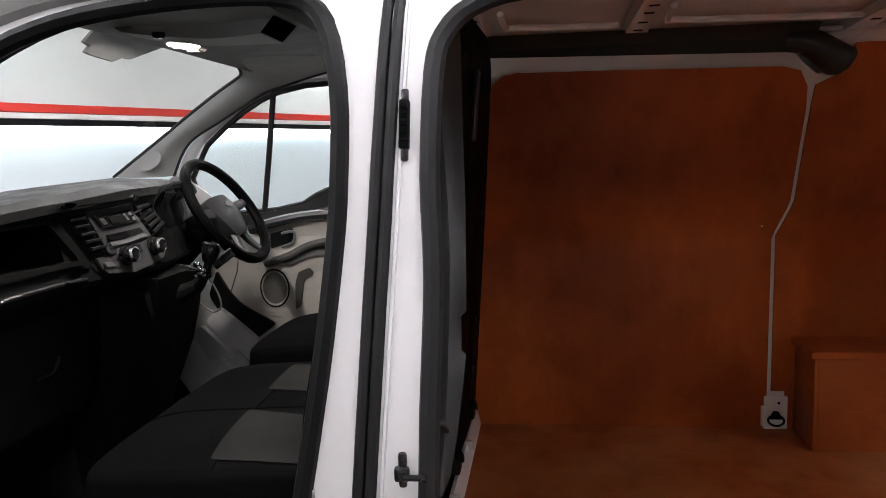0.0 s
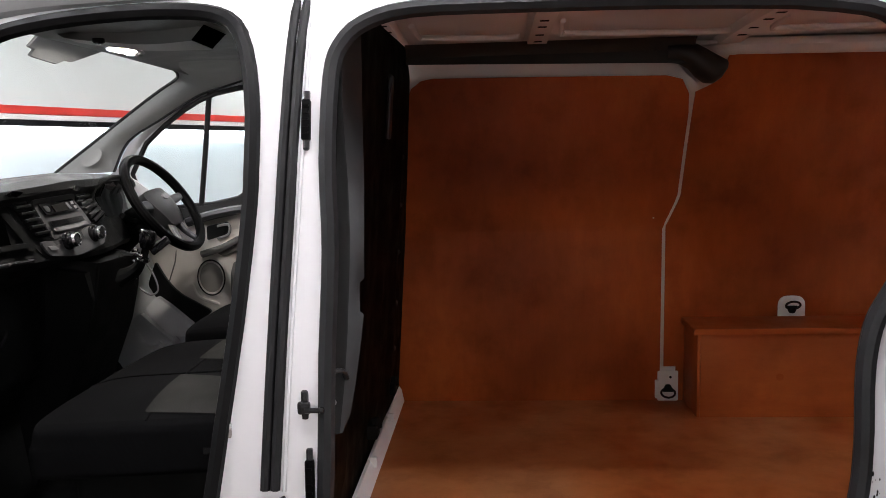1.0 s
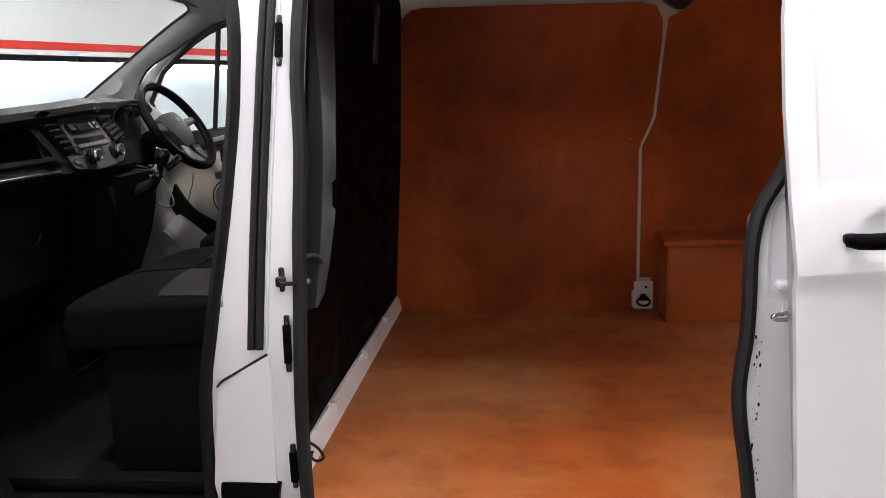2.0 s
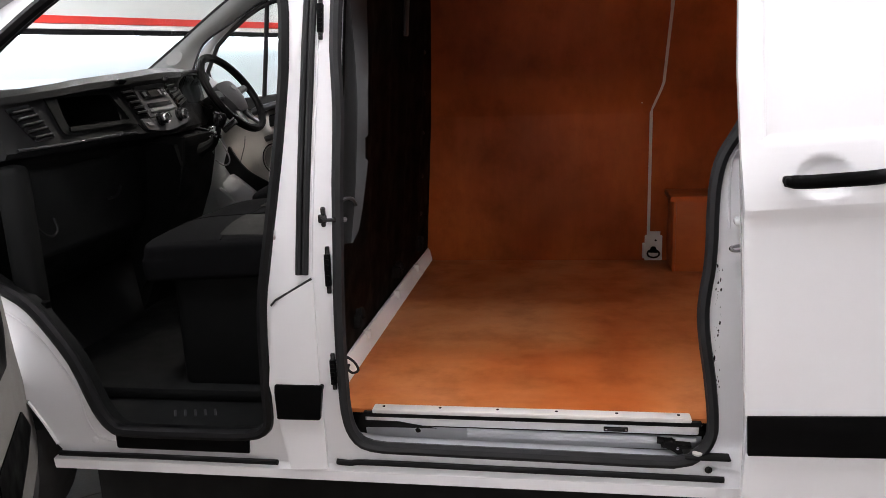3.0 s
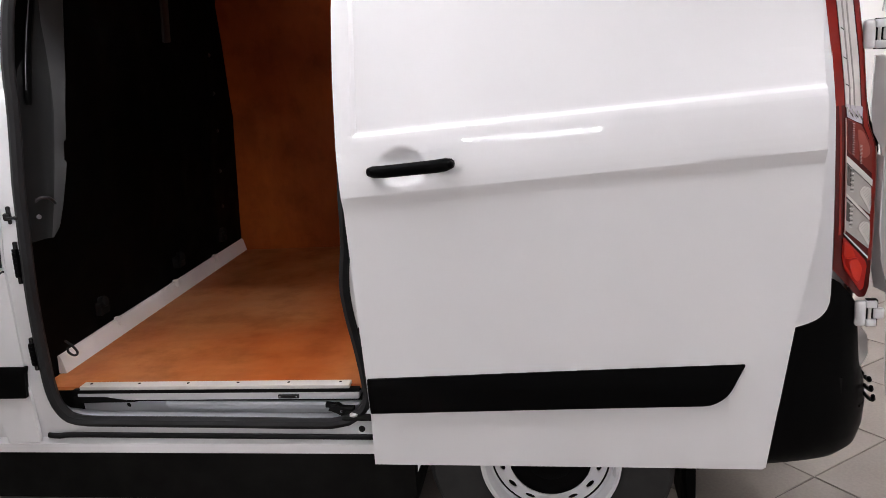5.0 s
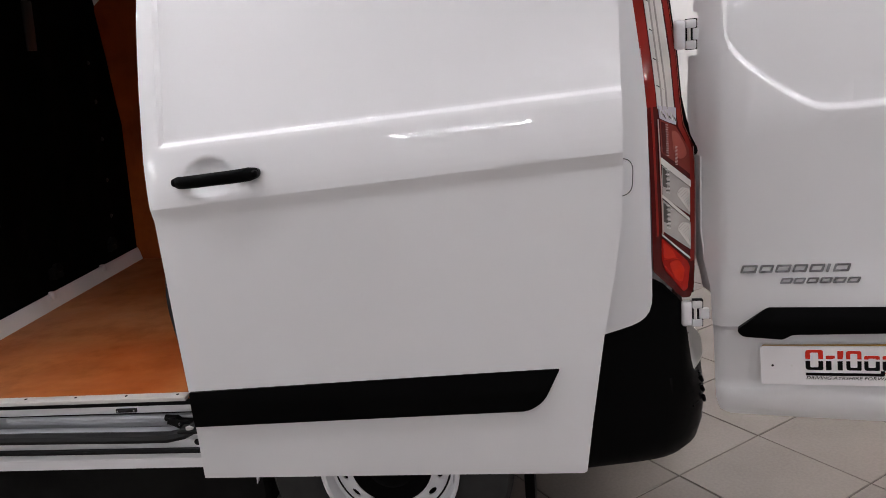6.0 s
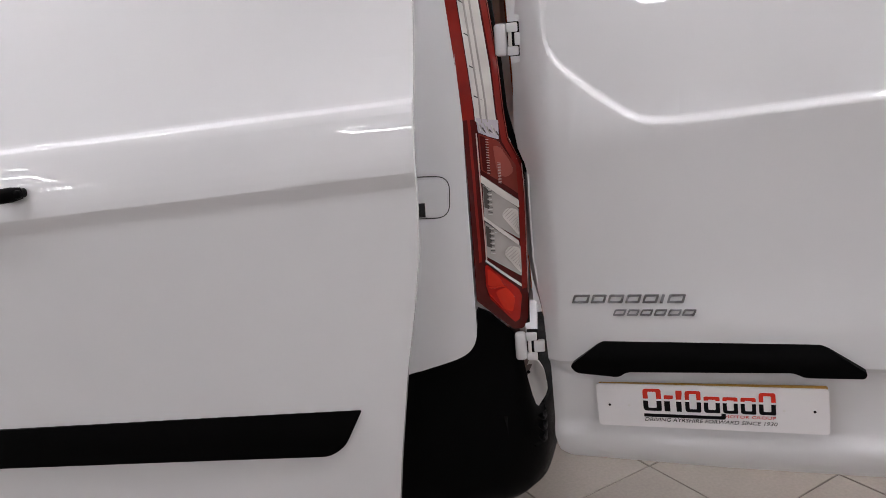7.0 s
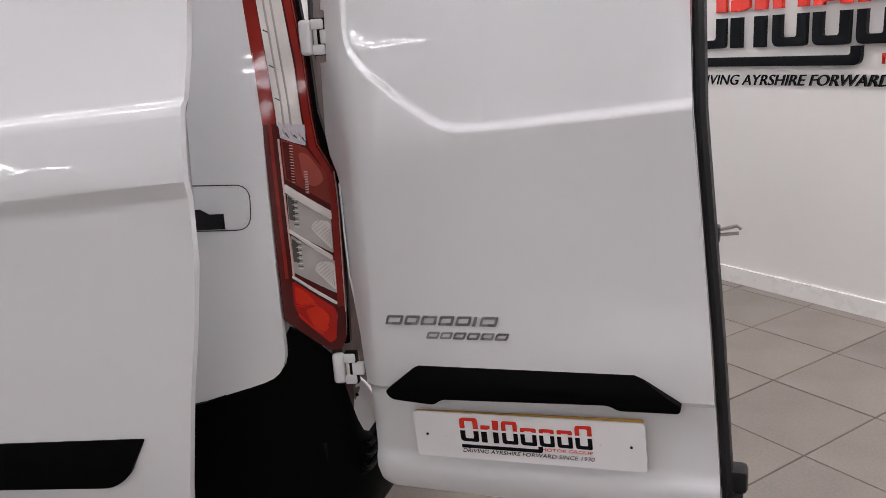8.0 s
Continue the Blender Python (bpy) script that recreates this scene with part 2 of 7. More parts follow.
def part(name, bm, material, parent=None, label="", flat=False, kind="", at=None):
    """Links a bmesh as one mesh object under a thing or a part."""
    bmesh.ops.recalc_face_normals(bm, faces=bm.faces)
    me = bpy.data.meshes.new(name)
    bm.to_mesh(me)
    bm.free()
    if not flat:
        smooth(me)
    me.materials.append(material)
    ob = new(name, me)
    parent, at = home(parent, at)
    if parent:
        ob.parent = parent
    if at is not None:
        ob.matrix_basis = at
    if label or kind:
        tagged(ob, label, kind=kind)
    return ob


def thing(name, label, category, group="", at=None):
    ob = new(name)
    if at is not None:
        ob.matrix_basis = at
    return tagged(ob, label, category, group)


def add_box(bm, x0, x1, y0, y1, z0, z1, bev=0.0, seg=2, m=None):
    r = bmesh.ops.create_cube(bm, size=1)
    vs = r["verts"]
    for v in vs:
        v.co = Vector((x0 + (v.co.x + 0.5) * (x1 - x0), y0 + (v.co.y + 0.5) * (y1 - y0), z0 + (v.co.z + 0.5) * (z1 - z0)))
    if bev:
        es = list({e for v in vs for e in v.link_edges})
        r = bmesh.ops.bevel(bm, geom=es, offset=bev, segments=seg, profile=0.5, affect="EDGES")
        vs = list({v for f in r["faces"] for v in f.verts} | {v for v in vs if v.is_valid})
    if m is not None:
        bmesh.ops.transform(bm, matrix=m, verts=vs)
    return vs


def box(*a, **k):
    bm = bmesh.new()
    add_box(bm, *a, **k)
    return bm


def arc_poly(pts, n=5):
    """A closed outline from (u, v, radius) corners, each rounded."""
    out = []
    k = len(pts)
    for i in range(k):
        p = Vector(pts[i][:2])
        r = pts[i][2] if len(pts[i]) > 2 else 0
        if r <= 0:
            out.append(p)
            continue
        a = (Vector(pts[i - 1][:2]) - p)
        b = (Vector(pts[(i + 1) % k][:2]) - p)
        d = min(r, a.length * 0.45, b.length * 0.45)
        a, b = p + a.normalized() * d, p + b.normalized() * d
        for j in range(n + 1):
            t = j / n
            out.append(a * (1 - t) ** 2 + p * 2 * t * (1 - t) + b * t * t)
    return [(q.x, q.y) for q in out]


def fill_flat(outer, holes=(), cuts_u=(), cuts_v=()):
    """A flat bmesh in u, v (stored as x, z) with holes, cut along lines so that it can be bent."""
    bm = bmesh.new()
    edges = []
    for loop in (outer, *holes):
        vs = [bm.verts.new((u, 0, v)) for u, v in loop]
        edges += [bm.edges.new((vs[i], vs[(i + 1) % len(vs)])) for i in range(len(vs))]
    bmesh.ops.triangle_fill(bm, use_beauty=True, use_dissolve=False, edges=edges)
    for c in cuts_u:
        bmesh.ops.bisect_plane(bm, geom=bm.verts[:] + bm.edges[:] + bm.faces[:], plane_co=(c, 0, 0), plane_no=(1, 0, 0), dist=1e-5)
    for c in cuts_v:
        bmesh.ops.bisect_plane(bm, geom=bm.verts[:] + bm.edges[:] + bm.faces[:], plane_co=(0, 0, c), plane_no=(0, 0, 1), dist=1e-5)
    return bm


def sheet(outer, holes=(), y=None, thick=0.01, cuts_u=(), cuts_v=(), back=1.0):
    """A bent sheet: outline in x, z; y(x, z) its outer face; it is thick towards +y (back=1) or -y."""
    bm = fill_flat(outer, holes, cuts_u, cuts_v)
    front = list(bm.faces)
    rim = [e for e in bm.edges if len(e.link_faces) == 1]
    fn = y or (lambda a, b: 0.0)
    for v in bm.verts:
        v.co.y = fn(v.co.x, v.co.z)
    if thick:
        ret = bmesh.ops.duplicate(bm, geom=bm.verts[:] + bm.edges[:] + front)
        vmap = {a: b for a, b in ret["vert_map"].items() if isinstance(a, bmesh.types.BMVert)}
        src = {e.verts[0] for e in rim} | {e.verts[1] for e in rim}
        new_vs = [g for g in ret["geom"] if isinstance(g, bmesh.types.BMVert)]
        for v in new_vs:
            v.co.y += thick * back
        for e in rim:
            a, b = e.verts
            try:
                bm.faces.new((a, b, vmap[b], vmap[a]))
            except (ValueError, KeyError):
                pass
    return bm


def grid(n, a, b):
    return [a + (b - a) * i / n for i in range(1, n)]


def interp(x, pts):
    """Smooth steps through (x, y) pairs."""
    if x <= pts[0][0]:
        return pts[0][1]
    for (x0, y0), (x1, y1) in zip(pts, pts[1:]):
        if x <= x1:
            return y0 + (y1 - y0) * (x - x0) / (x1 - x0)
    return pts[-1][1]


def curve_pts(pts, n=6, closed=False):
    """Catmull-Rom points through the given ones."""
    P = [Vector(p) for p in pts]
    out = []
    k = len(P)
    for i in range(k if closed else k - 1):
        if closed:
            a, b, c, d = P[i - 1], P[i], P[(i + 1) % k], P[(i + 2) % k]
        else:
            a, b, c, d = P[max(i - 1, 0)], P[i], P[i + 1], P[min(i + 2, k - 1)]
        for j in range(n):
            t = j / n
            out.append(0.5 * (2 * b + (c - a) * t + (2 * a - 5 * b + 4 * c - d) * t * t + (3 * b - a - 3 * c + d) * t ** 3))
    if not closed:
        out.append(P[-1])
    return out


def tube(bm, pts, r, sides=8, closed=False, flat=1.0, up=Vector((0, 1, 0)), caps=True):
    """Sweeps an oval of radius r (r * flat across `up`) along points."""
    P = [Vector(p) for p in pts]
    rings = []
    k = len(P)
    for i, p in enumerate(P):
        t = (P[(i + 1) % k] - P[i - 1]) if closed else (P[min(i + 1, k - 1)] - P[max(i - 1, 0)])
        t.normalize()
        s = t.cross(up)
        if s.length < 1e-4:
            s = t.cross(Vector((0.3, 0.1, 0.9)))
        s.normalize()
        w = s.cross(t).normalized()
        rad = r[i] if isinstance(r, (list, tuple)) else r
        rings.append([bm.verts.new(p + s * rad * math.cos(2 * math.pi * j / sides) + w * rad * flat * math.sin(2 * math.pi * j / sides)) for j in range(sides)])
    for i in range(k if closed else k - 1):
        a, b = rings[i], rings[(i + 1) % k]
        for j in range(sides):
            bm.faces.new((a[j], a[(j + 1) % sides], b[(j + 1) % sides], b[j]))
    if not closed and caps:
        bm.faces.new(rings[0])
        bm.faces.new(rings[-1])
    return rings


def lathe(bm, prof, n=32, m=None, cap=True):
    """Turns (radius, height) pairs round z."""
    rings = []
    for r, h in prof:
        rings.append([bm.verts.new((r * math.cos(2 * math.pi * j / n), r * math.sin(2 * math.pi * j / n), h)) for j in range(n)])
    for a, b in zip(rings, rings[1:]):
        for j in range(n):
            bm.faces.new((a[j], a[(j + 1) % n], b[(j + 1) % n], b[j]))
    vs = [v for r in rings for v in r]
    if cap and prof[0][0] > 1e-6:
        bm.faces.new(rings[0])
    if cap and prof[-1][0] > 1e-6:
        bm.faces.new(rings[-1])
    bmesh.ops.remove_doubles(bm, verts=vs, dist=1e-6)
    vs = [v for v in vs if v.is_valid]
    if m is not None:
        bmesh.ops.transform(bm, matrix=m, verts=vs)
    return vs


def turned(prof, n=32, m=None, cap=True):
    bm = bmesh.new()
    lathe(bm, prof, n, m, cap)
    return bm


def prism_y(poly, y0, y1, bev=0.0, cuts=()):
    """Extrudes an x, z outline along y."""
    bm = bmesh.new()
    a = [bm.verts.new((u, y0, v)) for u, v in poly]
    b = [bm.verts.new((u, y1, v)) for u, v in poly]
    k = len(poly)
    bm.faces.new(a)
    bm.faces.new(b)
    for i in range(k):
        bm.faces.new((a[i], a[(i + 1) % k], b[(i + 1) % k], b[i]))
    if bev:
        es = [e for e in bm.edges if all(v in a for v in e.verts) or all(v in b for v in e.verts)]
        bmesh.ops.bevel(bm, geom=es, offset=bev, segments=2, affect="EDGES")
    return bm


def letters(name, text, size, material, parent, at, depth=0.001, shear=0.0, label="", wide=1.0):
    cu = bpy.data.curves.new(name, "FONT")
    cu.body, cu.size, cu.extrude, cu.shear = text, size, depth, shear
    cu.resolution_u = 3
    tmp = new(name + "_outline", cu)
    me = bpy.data.meshes.new_from_object(tmp)
    bpy.data.objects.remove(tmp)
    bpy.data.curves.remove(cu)
    xs = [v.co.x for v in me.vertices]
    k = wide / (max(xs) - min(xs))
    x0 = min(xs)
    for v in me.vertices:
        v.co.x = (v.co.x - x0) * k
    me.materials.append(material)
    ob = new(name, me)
    parent, at = home(parent, at)
    ob.parent = parent
    ob.matrix_basis = at
    if label:
        tagged(ob, label)
    return ob


# ---- the showroom ----
CEIL_Z = 3.1
WALL_P = Vector((4.35, 2.79, 0))          # a point on the sign wall, which runs along AX_L
FRONT_P = Vector((-3.25, 3.45, 0))        # a point on the banded wall ahead of the van
FRONT_D = Vector((math.sin(radians(20)), math.cos(radians(20)), 0))
BACK_A, BACK_B = Vector((-7.79, -9.03, 0)), Vector((13.01, -7.84, 0))
CORNER = Vector((-1.07, 9.45, 0))


def wall_between(name, a, b, z0, z1, material, thick=0.12, out=1.0, label=""):
    """An upright wall from a to b; its room face lies on the line, its thickness to the outside."""
    d = (b - a)
    n = Vector((d.y, -d.x, 0)).normalized() * out
    m = Matrix.Translation((a.x, a.y, 0)) @ Matrix(((d.x / d.length, n.x, 0, 0), (d.y / d.length, n.y, 0, 0), (0, 0, 1, 0), (0, 0, 0, 1)))
    ob = part(name, box(0, d.length, 0, thick, z0, z1), material, None, label, flat=True)
    ob.matrix_basis = m
    return tagged(ob, kind="structure")


wall_between("wall_east", BACK_B, CORNER, G - 0.02, CEIL_Z, WALLPAINT, label="plain white painted showroom wall with a sign", out=1)
wall_between("wall_south", BACK_A, BACK_B, G - 0.02, CEIL_Z, WALLPAINT, label="plain white painted showroom wall", out=1)
BAND_Z = 1.93
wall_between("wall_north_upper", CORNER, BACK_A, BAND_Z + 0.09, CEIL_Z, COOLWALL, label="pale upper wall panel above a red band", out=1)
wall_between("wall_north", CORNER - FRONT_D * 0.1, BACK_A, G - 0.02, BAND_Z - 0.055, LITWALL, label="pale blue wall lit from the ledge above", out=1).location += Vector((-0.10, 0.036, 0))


def along_front(s0, s1, z0, z1, d0, d1, name, material, label, kind="structure"):
    """A straight strip on the banded wall: d is the distance into the room."""
    a = FRONT_P + FRONT_D * s0
    n = Vector((FRONT_D.y, -FRONT_D.x, 0))
    m = Matrix.Translation((a.x, a.y, 0)) @ Matrix(((FRONT_D.x, n.x, 0, 0), (FRONT_D.y, n.y, 0, 0), (0, 0, 1, 0), (0, 0, 0, 1)))
    ob = part(name, box(0, s1 - s0, d0, d1, z0, z1), material, None, label, flat=True)
    ob.matrix_basis = m
    return tagged(ob, kind=kind)


along_front(-13, 6.3, BAND_Z + 0.033, BAND_Z + 0.09, -0.10, 0.012, "trim_red_band", BANDRED, "glossy red band running along the wall")
along_front(-13, 6.3, BAND_Z - 0.008, BAND_Z + 0.030, -0.10, 0.006, "trim_grey_band", WALLPAINT, "pale grey band under the red band")
along_front(-13, 6.3, BAND_Z - 0.055, BAND_Z - 0.012, -0.10, 0.02, "trim_black_band", SIGNBLACK, "thin black band along the wall")
strip = along_front(-13, 6.3, BAND_Z - 0.085, BAND_Z - 0.06, -0.085, -0.05, "ledge_light", GLOWMAT, "cool white light strip hidden under the wall band", "")
tagged(strip, category="light strip")

along = (CORNER - BACK_B).normalized()
wall_between("baseboard", BACK_B, CORNER, G, G + 0.095, SKIRT, thick=0.02, out=-1, label="white gloss skirting board")

# ceiling with its strip lamps
bm = bmesh.new()
vs = [bm.verts.new((p.x, p.y, z)) for z in (CEIL_Z, CEIL_Z + 0.1) for p in (BACK_A, BACK_B, CORNER)]
bm.faces.new(vs[:3]), bm.faces.new(vs[3:])
for i in range(3):
    j = (i + 1) % 3
    bm.faces.new((vs[i], vs[j], vs[3 + j], vs[3 + i]))
tagged(part("ceiling", bm, CEIL, None, "plain off-white showroom ceiling", flat=True), kind="structure")


def rect_ring(bm, length, width, w, z0, z1, bev=0.0):
    """A rectangular hoop of bar width w lying flat, its four bars butted end to end."""
    L, W = length / 2, width / 2
    for x0, x1, y0, y1 in ((-L, L, -W, -W + w), (-L, L, W - w, W), (-L, -L + w, -W + w, W - w), (L - w, L, -W + w, W - w)):
        add_box(bm, x0, x1, y0, y1, z0, z1, bev)


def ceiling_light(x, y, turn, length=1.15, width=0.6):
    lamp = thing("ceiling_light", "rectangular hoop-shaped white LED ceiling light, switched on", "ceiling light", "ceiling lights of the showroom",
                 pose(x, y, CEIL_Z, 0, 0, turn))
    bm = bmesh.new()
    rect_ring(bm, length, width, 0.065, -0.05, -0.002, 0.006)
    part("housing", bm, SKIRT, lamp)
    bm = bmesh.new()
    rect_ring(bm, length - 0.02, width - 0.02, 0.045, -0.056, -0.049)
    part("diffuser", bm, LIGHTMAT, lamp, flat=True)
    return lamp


# unseen lamps: hoop shape read from reflections, most added for brightness where needed
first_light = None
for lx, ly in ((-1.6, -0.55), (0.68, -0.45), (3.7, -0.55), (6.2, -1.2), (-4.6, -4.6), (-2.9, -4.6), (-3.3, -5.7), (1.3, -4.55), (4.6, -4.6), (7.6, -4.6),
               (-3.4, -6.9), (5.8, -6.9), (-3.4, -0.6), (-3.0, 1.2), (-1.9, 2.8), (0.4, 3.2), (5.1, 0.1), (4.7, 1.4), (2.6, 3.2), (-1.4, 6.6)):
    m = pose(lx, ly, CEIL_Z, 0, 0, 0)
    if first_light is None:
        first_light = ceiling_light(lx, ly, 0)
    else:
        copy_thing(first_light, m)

# grout bed of the floor, reaching the walls; the tiles come last in the file
bm = bmesh.new()
vs = [bm.verts.new((p.x, p.y, z)) for z in (G - 0.004, G - 0.12) for p in (BACK_A, BACK_B, CORNER)]
bm.faces.new(vs[:3]), bm.faces.new(vs[3:])
for i in range(3):
    j = (i + 1) % 3
    bm.faces.new((vs[i], vs[j], vs[3 + j], vs[3 + i]))
FLOOR = tagged(part("floor", bm, GROUT, None, "brown-grey porcelain tile floor laid diagonally", flat=True), kind="structure")

# sign on the east wall: blocks in the sign's colours, a bar, and the line under it
SIGN_D = -AX_L                                    # to the right as one reads it
SIGN_N = Vector((-AX_M.x, -AX_M.y, 0))            # out of the wall, into the room
sign = thing("wall_sign", "large red and black raised lettering sign on white wall", "sign")
sign.matrix_basis = Matrix.Translation(WALL_P) @ Matrix(((SIGN_D.x, 0, SIGN_N.x, 0), (SIGN_D.y, 0, SIGN_N.y, 0), (0, 1, 0, 0), (0, 0, 0, 1)))


def slab(outline, holes=(), depth=0.03, m=None):
    """A flat shape in x, y with thickness along +z."""
    bm = sheet(outline, holes, None, depth, back=1.0)
    for v in bm.verts:
        v.co = Vector((v.co.x, v.co.z, v.co.y))
    if m is not None:
        bmesh.ops.transform(bm, matrix=m, verts=bm.verts[:])
    return bm


MARK = ((0.150, 1.0, 1), (0.075, 0.72, 0), (0.050, 0.95, 0), (0.125, 0.95, 1), (0.125, 0.72, 1), (0.115, 0.72, 1), (0.115, 0.72, 1), (0.125, 0.95, 1))


def mark_shapes(x0, unit, h):
    """The mark as plain frames: per shape a red upper course and a black lower course, hollow between two posts."""
    x, split, g, out = x0, 0.50 * h, 0.010 * unit, []
    for w, top, hollow in MARK:
        w *= unit
        t = 0.27 * w
        hi = h * top
        if hollow:
            up = [(x, split + g, 0), (x + t, split + g, 0), (x + t, hi - 0.13 * h, 0.08 * w), (x + w - t, hi - 0.13 * h, 0.08 * w), (x + w - t, split + g, 0), (x + w, split + g, 0), (x + w, hi, 0.16 * w), (x, hi, 0.22 * w)]
            lo = [(x, 0, 0.22 * w), (x + w, 0, 0.10 * w), (x + w, split - g, 0), (x + w - t, split - g, 0), (x + w - t, 0.13 * h, 0.08 * w), (x + t, 0.13 * h, 0.08 * w), (x + t, split - g, 0), (x, split - g, 0)]
        else:
            b = x + w * (0.62 if w > 0.06 * unit else 0.85)
            up = [(x, split + g, 0), (b, split + g, 0), (x + w, hi - 0.13 * h, 0), (x + w, hi, 0.06 * w), (x, hi, 0.10 * w)]
            lo = [(x, 0, 0), (b, 0, 0), (b, split - g, 0), (x, split - g, 0)]
        out.append((arc_poly(up, 4), arc_poly(lo, 4)))
        x += w + 0.022 * unit
    hook = x0 + 0.655 * unit
    bar = arc_poly([(x0, -0.28 * h, 0), (hook, -0.28 * h, 0.14 * h), (hook, -0.02 * h, 0), (hook - 0.034 * unit, -0.02 * h, 0), (hook - 0.034 * unit, -0.14 * h, 0.05 * h), (x0, -0.14 * h, 0)], 5)
    return out, bar


def logo_blocks(parent, x0, y0, h, unit, depth, red, black):
    pairs, bar = mark_shapes(x0, unit, h)
    m = Matrix.Translation((0, y0, 0))
    for up, lo in pairs:
        part("red_block", slab(up, (), depth, m), red, parent)
        part("black_block", slab(lo, (), depth, m), black, parent)
    part("bar", slab(bar, (), depth, m), black, parent)


S0 = -0.71
logo_blocks(sign, S0, 1.322, 0.36, 1.58, 0.028, SIGNRED, SIGNBLACK)
letters("small_lettering", "MOTOR GROUP", 0.075, SIGNRED, sign, Matrix.Translation((0.42, 1.225, 0)), 0.010, label="small red raised lettering", wide=0.48)
letters("slogan_lettering", "DRIVING AYRSHIRE FORWARD SINCE 1930", 0.083, SIGNBLACK, sign, Matrix.Translation((S0 - 0.02, 1.118, 0)), 0.010, 0.25,
        "black raised slogan lettering", 1.66)


# ---- the van: body shell ----
van = thing("van", "white panel van with its side, cab and rear doors standing open", "van")
SIDE = ((0.36, -0.030), (0.385, -0.052), (0.415, -0.052), (0.43, -0.036), (0.50, -0.040), (0.60, -0.048), (0.80, -0.050), (0.95, -0.046), (1.10, -0.036),
        (1.25, -0.022), (1.40, 0.000), (1.60, 0.036), (1.75, 0.076), (1.85, 0.115), (1.93, 0.165), (1.975, 0.235))


def side_y(x, z):
    """Outer face of the near body side: bulged at the sill, leaning in above the waist, drawn in at the tail."""
    y = interp(z, SIDE)
    if x > 0.93:
        t = min(1.0, (x - 0.93) / 0.08)
        q = min(1.0, max(0.0, (z - 0.44) / 0.08)) * min(1.0, max(0.0, (1.90 - z) / 0.10))
        y += 0.050 * t * t * (3 - 2 * t) * q + 0.035 * min(1.0, max(0.0, x - 1.2) / 1.15)
    if x < -0.9:
        y += 0.10 * min(1.0, (-0.9 - x) / 1.0) ** 1.6
    return y


CUT_V = [0.385, 0.415, 0.43, 0.5, 0.6, 0.72, 0.85, 0.97, 1.1, 1.2, 1.3, 1.4, 1.5, 1.6, 1.68, 1.76, 1.82, 1.88, 1.93]
FRONT_OPEN = [(-0.128, 1.848), (-0.100, 1.74), (-0.096, 1.60), (-0.104, 1.48), (-0.128, 1.29), (-0.168, 1.06), (-0.194, 0.90), (-0.204, 0.67), (-0.206, 0.575), (-0.222, 0.535),
              (-0.275, 0.512), (-0.45, 0.508), (-0.66, 0.508), (-0.712, 0.525), (-0.748, 0.585), (-0.800, 0.735), (-0.875, 0.852), (-0.94, 0.921), (-1.06, 0.99), (-1.15, 1.10),
              (-1.19, 1.25), (-1.17, 1.42), (-1.08, 1.56), (-0.925, 1.685), (-0.79, 1.782), (-0.67, 1.850), (-0.56, 1.885), (-0.42, 1.902), (-0.28, 1.905), (-0.18, 1.892)]
SLIDE_OPEN = [(0.050, 1.76), (0.045, 1.60), (0.050, 1.44), (0.042, 1.25), (0.036, 1.07), (0.028, 0.88), (0.026, 0.71), (0.028, 0.60), (0.045, 0.528), (0.095, 0.491), (0.25, 0.485),
              (0.60, 0.481), (0.93, 0.477), (1.00, 0.491), (1.034, 0.53), (1.036, 0.60), (1.022, 0.72), (1.009, 0.80), (1.001, 0.88), (1.005, 0.945), (1.014, 1.01), (1.018, 1.09), (1.019, 1.17),
              (1.025, 1.24), (1.041, 1.297), (1.073, 1.350), (1.099, 1.40), (1.130, 1.48), (1.160, 1.60), (1.158, 1.74), (1.110, 1.835), (1.00, 1.872), (0.70, 1.888), (0.40, 1.892), (0.20, 1.890), (0.11, 1.865), (0.065, 1.82)]
front_loop = [(p.x, p.y) for p in curve_pts([(a, b, 0) for a, b in FRONT_OPEN], 3, True)]
slide_loop = [(p.x, p.y) for p in curve_pts([(a, b, 0) for a, b in SLIDE_OPEN], 3, True)]
WHEEL_X, WHEEL_Z = 1.580, 0.325


def arch(cx, cz, r, a0, a1, n=14):
    return [(cx + r * math.cos(radians(a0 + (a1 - a0) * i / n)), cz + r * math.sin(radians(a0 + (a1 - a0) * i / n))) for i in range(n + 1)]


outer = ([(-2.05, 0.55), (-2.05, 1.02), (-1.85, 1.22), (-1.52, 1.42), (-1.25, 1.585), (-0.95, 1.785), (-0.72, 1.905), (-0.58, 1.95), (-0.45, 1.972),
          (0.5, 1.975), (1.6, 1.975), (2.33, 1.972), (2.352, 1.85), (2.345, 1.60), (2.362, 1.33), (2.362, 0.90), (2.362, 0.83), (2.360, 0.804), (2.354, 0.784), (2.343, 0.767), (2.327, 0.754), (2.305, 0.744), (2.27, 0.733), (2.16, 0.702), (2.06, 0.682)]
         + arch(WHEEL_X, 0.31, 0.40, 62, 180)[1:] + [(1.21, 0.383), (-0.915, 0.383), (-0.918, 0.415), (-0.893, 0.440), (-0.905, 0.455), (-0.938, 0.532), (-0.974, 0.604), (-1.03, 0.60)] + arch(-1.42, 0.33, 0.42, 35, 165) + [(-1.86, 0.50)])
part("side_panel", sheet(outer, (front_loop, slide_loop), side_y, 0.02, grid(14, -2.0, 2.36) + [0.93, 0.95, 0.97, 0.99, 1.01], CUT_V), WHITE, van, "glossy white body side with two door openings")

